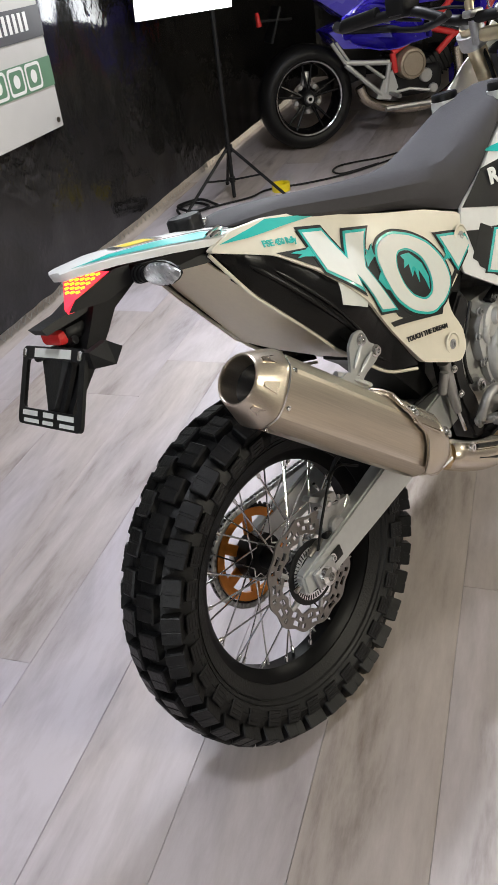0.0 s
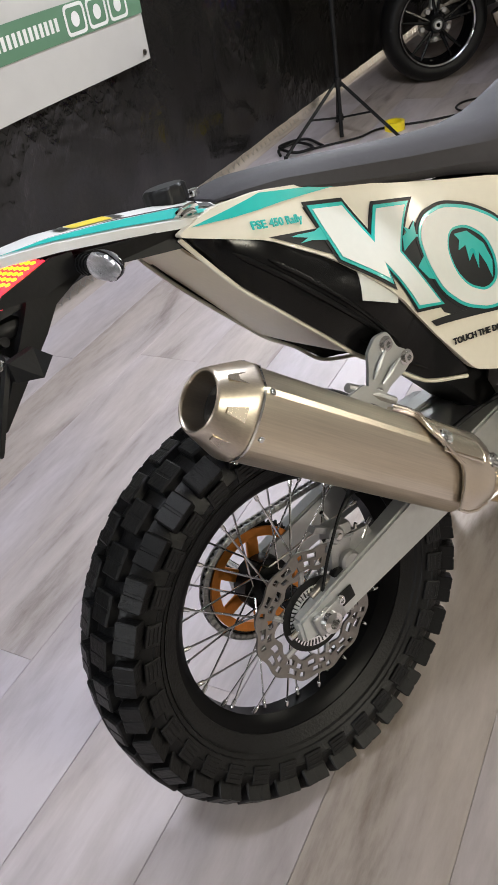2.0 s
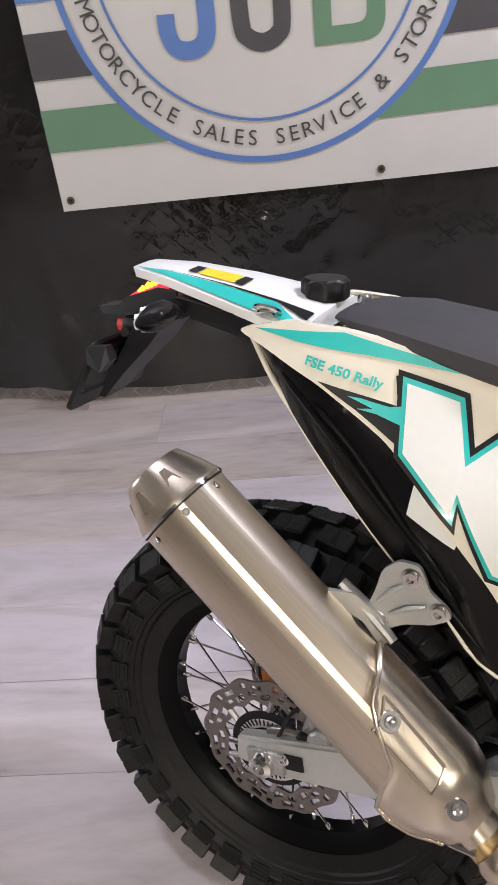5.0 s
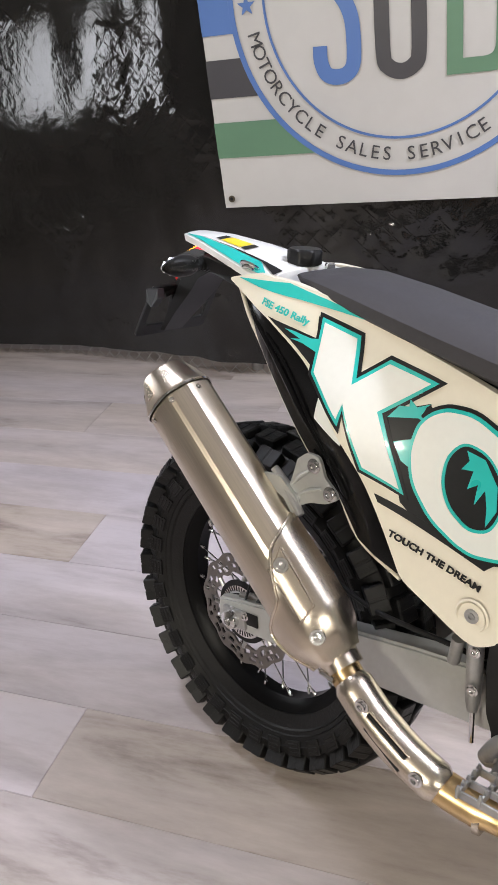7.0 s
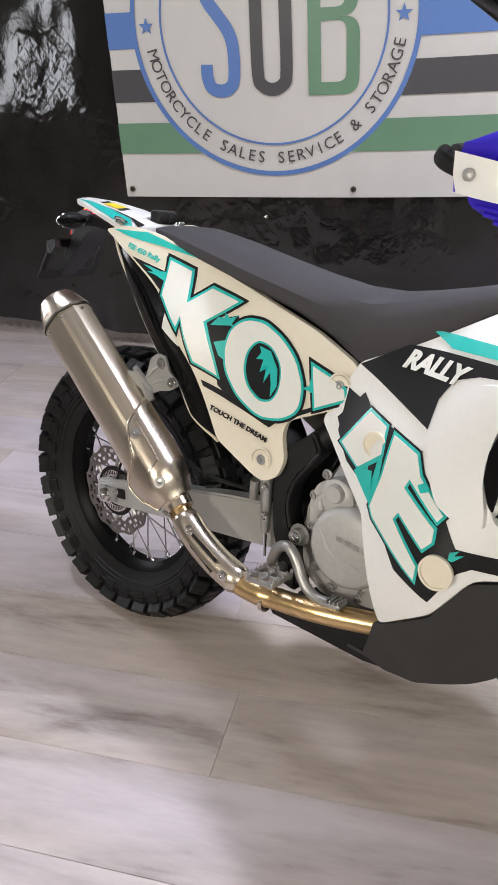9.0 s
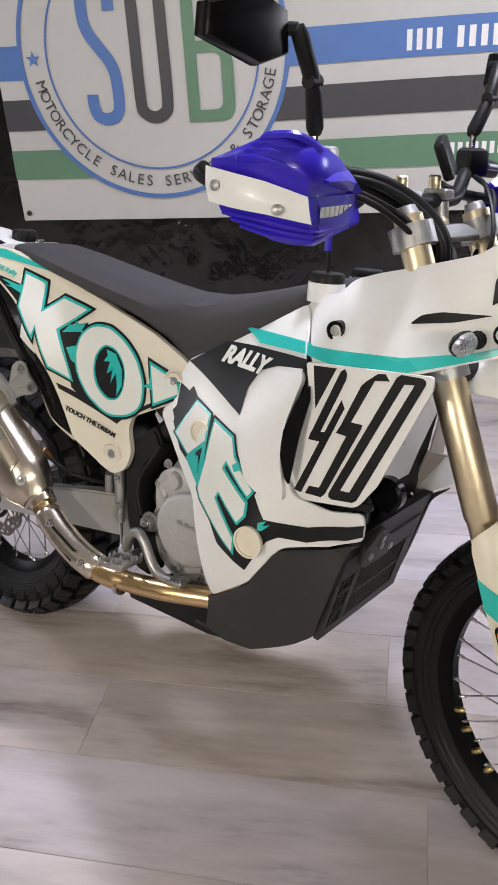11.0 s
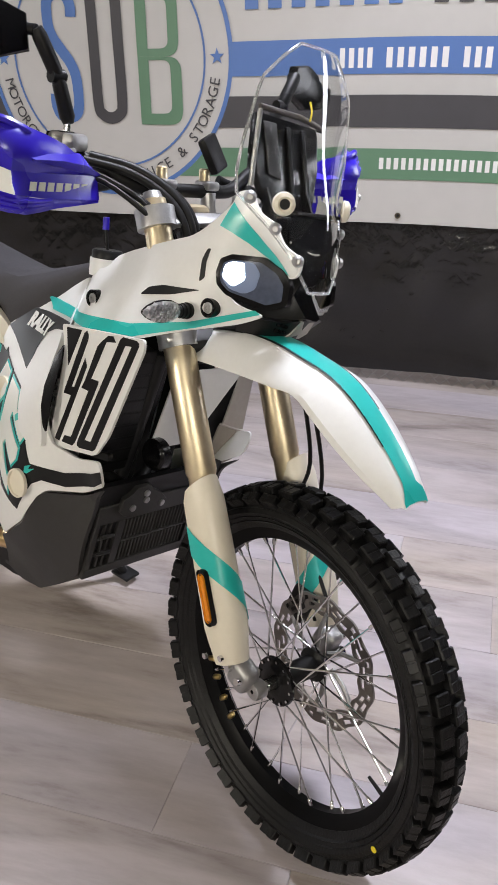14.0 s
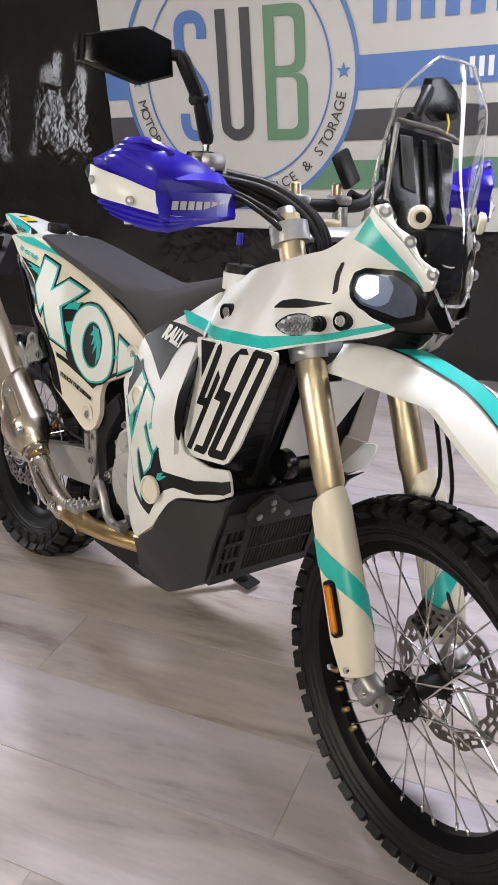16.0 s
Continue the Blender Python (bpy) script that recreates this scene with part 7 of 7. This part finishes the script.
part("pump_boss", lathe([(1e-4, -.188), (.016, -.188), (.020, -.180), (.020, -.172)], 24, (.690, 0, .582), False), CASE, engine)
part("water_hose", tube(smooth_line([(.715, -.15, .605), (.76, -.16, .628), (.82, -.15, .62)]), .013, 12), BLACK, engine)
for x, z in ((.655, .606), (.725, .612), (.765, .598), (.632, .555), (.634, .49), (.655, .405), (.70, .378), (.76, .375)):
    bolt(x, -.160, z, .007, .008, ALLOY, engine)
cyl = part("brake_cylinder", tube([(.500, -.150, .555), (.503, -.150, .548), (.508, -.150, .50), (.514, -.152, .44), (.516, -.153, .425)], [.016, .013, .013, .011, .008], 14), ALLOY, bike, "rear brake master cylinder")
part("push_rod", tube([(.516, -.153, .43), (.524, -.158, .375)], .004, 8), CHROME, cyl)
part("hose_banjo", tube([(.482, -.160, .538), (.474, -.150, .490)], .010, 10), ALLOY, cyl)
bolt(.512, -.165, .532, .006, .005, CHROME, cyl)
bolt(.518, -.167, .470, .006, .005, CHROME, cyl)
pedal = part("brake_pedal", tube(smooth_line([(.558, -.178, .385), (.570, -.185, .411), (.585, -.190, .432), (.608, -.195, .441), (.630, -.198, .425), (.647, -.200, .397), (.669, -.203, .375), (.702, -.206, .366), (.749, -.21, .376)], 5), [.0115] * 41, 12), ALLOY, bike, "forged alloy brake pedal")
part("pedal_tip", box(.040, .032, .006, pose(.744, -.218, .382, 0, -10), .002), ALLOY, pedal)
for k in range(4):
    part("tip_tooth", box(.003, .030, .008, pose(.731 + .009 * k, -.218, .386 + .0016 * k, 0, -10), .001), ALLOY, pedal)
bolt(.560, -.176, .380, .010, .006, ALLOY, pedal)
PEG_UP = .022
peg = part("foot_peg", tube([(.575, -.155, .370), (.59, -.205, .380)], .011, 10), ALLOY, bike, "toothed alloy foot peg")
for y in (-.210, -.240, -.268):
    part("peg_bar", box(.070, .0045, .013, pose(.598, y, .362 + PEG_UP, 0, -10, -6), .002), ALLOY, peg)
for x in (-.033, 0, .033):
    part("peg_rail", box(.0045, .066, .013, pose(.598 + x, -.239, .364 + PEG_UP + x * .18), .0015), ALLOY, peg)
for x in (-.033, 0, .033):
    for k in range(5):
        part("peg_tooth", lathe([(.0045, 0), (.002, .009), (1e-4, .009)], 6, (0, 0, 0), False), ALLOY, peg).matrix_basis = pose(.598 + x, -.210 - .0145 * k, .369 + PEG_UP + x * .18, 90)
PLACE[0] = Matrix()
# radiators, inner shroud and hoses behind the fork
for s in (-1, 1):
    rx = 1.065 - .02 * s
    rad = part("radiator", box(.035, .115, .27, pose(rx, s * .115, .74, 0, 12), .006), BLACK, bike)
    for k in range(9):
        part("radiator_fin", box(.038, .10, .004, pose(rx + .0057 * (k - 4), s * .115, .74 + .027 * (k - 4), 0, 12)), BLACK, rad)
def across_plate(name, poly, x0, thick, mat, lean=0.0):
    """A thin upright plate across the bike: outline in (y, z), at x0 where z is .7."""
    return part(name, loft([[(x0 + d + lean * (z - .7), y, z) for y, z in poly] for d in (0, thick)]), mat, bike)


across_plate("inner_panel", [(-.031, .650), (.098, .650), (.128, .688), (.190, .752), (.226, .788), (.226, .812), (.026, .812), (.012, .77)], 1.100, .004, WHITE)
# black plate put where there is only a dark gap beside the panel
across_plate("dark_gap", [(.085, .64), (.228, .79), (.236, .77), (.200, .66), (.170, .595), (.12, .59)], 1.085, .008, BLACK)
across_plate("inner_deflector", [(.224, .788), (.273, .792), (.257, .650), (.183, .672)], 1.104, .004, SHADE_GREY)
part("deflector_lip", loft([[(1.105, .178, .679 - d), (1.149, .236, .660 - d), (1.110, .258, .658 - d), (1.104, .240, .662 - d)] for d in (0, .004)]), SHADE_GREY, bike)
part("deflector_tray", loft([[(1.1055 - d, .178, .676), (1.148 - d, .235, .657), (1.137 - d, .230, .628), (1.113 - d, .232, .592), (1.088 - d, .190, .565), (1.088 - d, .170, .605)] for d in (0, .004)]), SHADE_GREY, bike)
part("duct_lip", tube([(1.105, .178, .680), (1.127, .207, .6705), (1.149, .236, .661)], .003, 6), SHADE_GREY, bike)
# added black sheet that stands in for the dark space behind the fork
part("dark_backing", sheet([(.80, .90), (1.15, .915), (1.115, .83), (1.085, .72), (1.068, .62), (1.066, .55), (.98, .52), (.90, .55), (.80, .70)], -.03, .02, 0, .5), BLACK, bike)
part("radiator_hose", tube(smooth_line([(1.06, -.12, .60), (1.08, -.05, .56), (1.05, .02, .60)]), .017, 12), BLACK, bike)
part("horn", disc(.034, -.02, .012, (1.12, -.02, .645), 28, .006), GLOSS_BLACK, bike)
part("side_stand", tube([(.62, .14, .33), (.66, .27, .15), (.68, .322, .083)], [.014, .012, .012], 12), FRAME, bike)
part("stand_foot", box(.07, .05, .010, pose(.683, .325, .078, 13), .003), FRAME, bike)
part("airbox", box(.30, .12, .18, pose(.47, 0, .78), .03), BLACK, bike)

# ---- light stand, softboxes, cables ----


def light_stand(m, top, spread=.33, label="black folding light stand"):
    st = empty("light_stand", m, label, "light stand")
    part("column", tube([(0, 0, .02), (0, 0, .75), (0, 0, top)], [.011, .013, .010], 12), BLACK, st)
    part("lower_collar", tube([(0, 0, .11), (0, 0, .14)], .018, 12), BLACK, st)
    part("upper_collar", tube([(0, 0, .28), (0, 0, .325)], .021, 12), BLACK, st)
    for k in range(3):
        a = 2 * math.pi * k / 3 + .35
        c, s = math.cos(a), math.sin(a)
        part("leg", tube([(c * .018, s * .018, .30), (c * spread, s * spread, .008)], .009, 8), BLACK, st)
        part("brace", tube([(c * .018, s * .018, .125), (c * spread * .52, s * spread * .52, .155)], .006, 6), BLACK, st)
        part("foot", tube([(c * spread, s * spread, 0), (c * spread, s * spread, .016)], .012, 8), RUBBER, st)
    part("clamp_knob", tube([(.012, 0, .74), (.035, 0, .74)], .011, 10), BLACK, st)
    return st


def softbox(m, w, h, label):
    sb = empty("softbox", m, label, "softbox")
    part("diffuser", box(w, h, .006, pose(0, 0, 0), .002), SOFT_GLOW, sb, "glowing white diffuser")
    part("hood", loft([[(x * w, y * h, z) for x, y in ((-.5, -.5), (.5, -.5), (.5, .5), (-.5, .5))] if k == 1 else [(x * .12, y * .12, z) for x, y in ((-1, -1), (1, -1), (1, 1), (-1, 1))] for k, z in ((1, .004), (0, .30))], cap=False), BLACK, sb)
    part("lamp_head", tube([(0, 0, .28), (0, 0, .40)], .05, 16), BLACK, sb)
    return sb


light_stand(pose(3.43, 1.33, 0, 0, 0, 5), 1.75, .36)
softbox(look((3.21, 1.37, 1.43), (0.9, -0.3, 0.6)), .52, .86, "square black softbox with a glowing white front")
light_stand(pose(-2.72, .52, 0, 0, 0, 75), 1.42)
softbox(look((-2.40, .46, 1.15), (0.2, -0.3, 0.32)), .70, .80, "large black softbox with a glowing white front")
for x, y, _, _ in CEILING:
    cl = empty("ceiling_light", pose(x, y, 2.70), "unseen square ceiling light with a white diffuser", "ceiling light", group="lights along the ceiling")
    part("housing", box(.42, .38, .05, pose(0, 0, .025), .01), PAINT, cl)
    part("diffuser", box(.36, .32, .012, pose(0, 0, -.008), .004), SOFT_GLOW, cl)
# bodies for the added fill lamps; none are known on this wall
for x, _ in FILL_LIGHTS:
    wl = empty("wall_light", pose(x, -3.50, 2.05), "unseen long fill light with a white diffuser, added on the south wall", "wall light", group="lights along the wall")
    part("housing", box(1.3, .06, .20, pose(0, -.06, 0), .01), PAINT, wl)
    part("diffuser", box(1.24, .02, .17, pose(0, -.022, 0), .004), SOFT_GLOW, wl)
cable_pts = [(3.22, 1.50, .008), (3.33, 1.38, .008), (3.46, 1.24, .008), (3.60, 1.17, .008), (3.72, .95, .008), (3.84, .79, .008), (4.0, .64, .008), (4.3, .45, .008), (4.8, .30, .008)]
tagged(part("floor_cable", tube(smooth_line(cable_pts, 8), .006, 8), BLACK), "black power cable lying across the floor", "cable")
loop_pts = [(4.75, .10, .008), (4.45, .38, .008), (4.24, .58, .008), (4.14, .74, .008), (4.05, .83, .010), (3.94, .84, .012), (3.88, .78, .012), (3.95, .70, .010), (4.10, .58, .008)]
tagged(part("floor_cable", tube(smooth_line(loop_pts, 8), .006, 8), BLACK), "black cable curling back on the floor", "cable")
tagged(part("cable_coil", tube(smooth_line([(3.16, 1.58, .01), (3.24, 1.62, .015), (3.34, 1.56, .02), (3.28, 1.44, .015), (3.18, 1.50, .02), (3.24, 1.62, .03), (3.40, 1.54, .02), (3.32, 1.40, .012)], 8), .008, 8), BLACK), "black power cable bunched by the light stand", "cable")
roll = empty("tape_roll", pose(3.61, 1.09, 0), "roll of yellow tape lying on the floor", "tape")
part("tape", lathe([(.040, 0), (.055, 0), (.055, .045), (.040, .045)], 28, (0, 0, 0)), YELLOW, roll).matrix_basis = pose(0, 0, 0, 90)

# ---- the sports bike in the background ----
sport = empty("sports_motorcycle", pose(4.60, 1.125, 0, 0, 0, -56), "blue sports motorcycle with black wheels and red frame", "motorcycle")


def road_wheel(x, parent):
    c = (x, 0, .330)
    w = part("wheel", lathe([(.222, -.078), (.240, -.088), (.246, -.084), (.246, .084), (.240, .088), (.222, .078), (.205, .03), (.205, -.03)], 56, c), GLOSS_BLACK, parent, "black cast wheel")
    prof = [(.236, -.080), (.262, -.094), (.290, -.090), (.314, -.066), (.330, -.028), (.330, .028), (.314, .066), (.290, .090), (.262, .094), (.236, .080)]
    part("tyre", lathe(prof, 64, c), RUBBER, w)
    part("rim_line", lathe([(.226, -.0805), (.230, -.0835), (.234, -.0855), (.231, -.080)], 56, c), CHROME, w)
    part("hub", lathe([(.02, -.09), (.040, -.09), (.055, -.05), (.055, .06), (.02, .06)], 28, c), BLACK, w)
    part("axle_nut", lathe([(.012, -.100), (.024, -.100), (.030, -.088), (.030, -.07)], 24, c, False), SILVER, w)
    for k in range(5):
        for d in (-.16, .16):
            a = 2 * math.pi * k / 5 + .3
            part("wheel_spoke", tube([(x + .05 * math.cos(a + d * .6), -.055, .330 + .05 * math.sin(a + d * .6)), (x + .215 * math.cos(a + d), -.060, .330 + .215 * math.sin(a + d))], [.011, .008], 8), GLOSS_BLACK, w)
    part("brake_disc", lathe([(.075, -.030), (.105, -.030), (.105, -.025), (.075, -.025)], 48, c), DISC, w)
    for k in range(5):
        a = 2 * math.pi * k / 5 + .9
        part("sprocket_boss", disc(.016, -.030, -.050, (x + .085 * math.cos(a), 0, .330 + .085 * math.sin(a)), 14, .003), ALLOY, w)
    return w


road_wheel(-.03, sport)
road_wheel(1.42, sport)
part("swingarm", loft([[(x, .09, z - h), (x, .09, z + h), (x, .13, z + h), (x, .13, z - h)] for x, z, h in ((-.03, .330, .03), (.25, .37, .04), (.46, .42, .05))]), BLACK, sport)
part("caliper", box(.06, .04, .09, pose(-.03, -.03, .45, 0, 10), .01), ALLOY, sport)
for a, b, r in (((.10, .66), (.19, .53), .013), ((.13, .66), (.22, .53), .009), ((.19, .53), (.50, .49), .017), ((.19, .52), (.44, .30), .016), ((.50, .49), (.47, .30), .018), ((.33, .50), (.46, .40), .011)):
    part("hanger_strut", tube([(a[0], -.20, a[1]), (b[0], -.20, b[1])], r, 8), SILVER, sport, "bare alloy footrest hanger")
part("hanger_plate", loft([[(.40, y, .28), (.50, y, .26), (.56, y, .33), (.52, y, .44), (.45, y, .38)] for y in (-.21, -.19)]), SILVER, sport)
part("foot_peg", tube([(.50, -.20, .30), (.53, -.30, .29)], .014, 10), ALLOY, sport)
part("gear_lever", tube([(.52, -.21, .30), (.64, -.22, .31), (.78, -.23, .28)], .010, 8), SILVER, sport)
part("crankcase", box(.38, .24, .20, pose(.76, 0, .33), .06, 3), FRAME, sport, "dark grey crankcase")
for cx, cz, tilt in ((.66, .53, -28), (.93, .42, 62)):
    cyl = part("cylinder", box(.15, .17, .20, pose(cx, 0, cz, 0, tilt), .02), FRAME, sport, "finned dark cylinder")
    for k in range(4):
        part("cooling_fin", box(.17, .19, .008, pose(cx, 0, cz, 0, tilt) @ pose(0, 0, -.05 + .034 * k), .003), BLACK, cyl)
for cx, cz, r in ((.80, .36, .045), (.86, .27, .030)):
    part("case_cover", disc(r, -.10, -.150, (cx, 0, cz), 20, .006), CASE, sport)
part("clutch_cover", lathe([(1e-4, -.235), (.070, -.235), (.074, -.228), (.078, -.235), (.092, -.230), (.100, -.20), (.100, -.12)], 36, (.66, 0, .46), False), BEIGE, sport, "beige clutch cover")
part("exhaust_pipe", tube(smooth_line([(1.05, -.10, .50), (1.05, -.12, .28), (.80, -.13, .17), (.52, -.12, .20), (.36, -.14, .27), (.31, -.14, .36)]), .035, 14), STEEL, sport)
part("lower_rail", tube([(.48, -.18, .20), (.82, -.18, .19)], .018, 8), ALLOY, sport)
for a, b in (((.53, .54), (.78, .66)), ((.78, .66), (.98, .60)), ((.98, .60), (.86, .50)), ((.98, .60), (1.16, .56)), ((.53, .54), (.55, .42)), ((.80, .67), (.95, .80)), ((1.16, .56), (1.30, .86))):
    part("frame_tube", tube([(a[0], -.185, a[1]), (b[0], -.185, b[1])], .021, 10), RED, sport, "red painted frame tube")
part("wiring_loom", tube(smooth_line([(.40, -.17, .60), (.52, -.19, .66), (.62, -.17, .60), (.74, -.19, .58)]), .012, 8), BLACK, sport)
part("side_fairing", loft([[(.12, y * .8, .71), (.20, y, .61), (.54, y * 1.1, .57), (.80, y * 1.1, .65), (.62, y, .76), (.40, y * .8, .78)] for y in (-.15, .15)]), BLUE, sport, "blue side fairing")
part("fairing_crease", tube([(.24, -.166, .645), (.50, -.172, .625), (.56, -.170, .645)], .006, 6), BLUE, sport)
part("tail_fairing", loft([[(.24, y, .78), (.62, y, .80), (.60, y * .8, .88), (.20, y * .6, .98), (.05, y * .4, .92)] for y in (-.12, .12)]), BLUE, sport, "blue tail fairing")
part("seat", box(.50, .24, .07, pose(.55, 0, .88, 0, 6), .03), BLACK, sport)
part("tank", loft([[(x, -w, z0), (x, -w, z1 - .05), (x, -w * .5, z1), (x, w * .5, z1), (x, w, z1 - .05), (x, w, z0)] for x, w, z0, z1 in ((.74, .11, .80, .90), (.90, .15, .80, 1.02), (1.12, .15, .80, 1.04), (1.22, .10, .84, .98))]), BLUE, sport)
part("front_fairing", loft([[(1.15, y, .60), (1.45, y * .9, .78), (1.62, y * .5, .92), (1.45, y * .7, 1.08), (1.18, y, .95)] for y in (-.19, .19)]), BLUE, sport)
for s in (-1, 1):
    part("fork_leg", tube([(1.20, s * .10, .95), (1.42, s * .10, .318)], .027, 14), GOLD, sport)
    part("handlebar", tube([(1.20, s * .06, .98), (1.12, s * .32, .96)], .013, 10), BLACK, sport)
    part("grip", tube([(1.15, s * .22, .965), (1.11, s * .34, .955)], .018, 12), RUBBER, sport)
part("front_fender", lathe([(.335, -.07), (.345, 0), (.335, .07), (.330, .07), (.338, 0), (.330, -.07)], 40, (1.42, 0, .318)), BLUE, sport)
part("indicator_stalk", tube([(-.10, -.04, .82), (-.34, -.10, .84)], .008, 8), BLACK, sport)
part("indicator", tube([(-.34, -.10, .81), (-.35, -.10, .89)], [.018, .012], 10), RED_LENS, sport)
part("plate_holder", box(.02, .16, .22, pose(-.22, 0, .80, 0, 20), .01), BLACK, sport)

# ---- floor planks ----
W, LEN = 0.2425, 1.50
rows_y = [(0.255 - W * (k + 1), 0.255 - W * k) for k in range(-8, 16)]
shared = {}
for r, (y0, y1) in enumerate(rows_y):
    off = 1.18 if abs(y0 + .715) < .01 else -.416 if abs(y0 + .23) < .01 else ((r - 2) * .62 + .17 * ((r - 2) % 3)) % LEN - .4
    y1 = min(y1, 2.1)
    k0 = math.floor((X0 - off) / LEN)
    for k in range(k0, math.ceil((X1 - off) / LEN)):
        a, b = max(off + k * LEN, X0), min(off + (k + 1) * LEN, X1)
        if b - a < .05:
            continue
        key = (round(b - a, 3), round(y1 - y0, 3))
        if key not in shared:
            bm = bmesh.new()
            L2, W2 = key[0] / 2 - .0003, key[1] / 2 - .0003
            c = .0007
            top = [bm.verts.new((sx * (L2 - c), sy * (W2 - c), 0)) for sx, sy in ((-1, -1), (1, -1), (1, 1), (-1, 1))]
            low = [bm.verts.new((sx * L2, sy * W2, -.0008)) for sx, sy in ((-1, -1), (1, -1), (1, 1), (-1, 1))]
            bas = [bm.verts.new((sx * L2, sy * W2, -.006)) for sx, sy in ((-1, -1), (1, -1), (1, 1), (-1, 1))]
            bm.faces.new(top)
            for u, v in ((top, low), (low, bas)):
                for i in range(4):
                    bm.faces.new((u[i], u[(i + 1) % 4], v[(i + 1) % 4], v[i]))
            me = mesh_of(bm, "plank", 0)
            me.materials.append(PLANK)
            shared[key] = me
        o = new("plank", shared[key])
        o.location = ((a + b) / 2, (y0 + y1) / 2, 0)
        o.parent = bpy.data.objects["floor"]
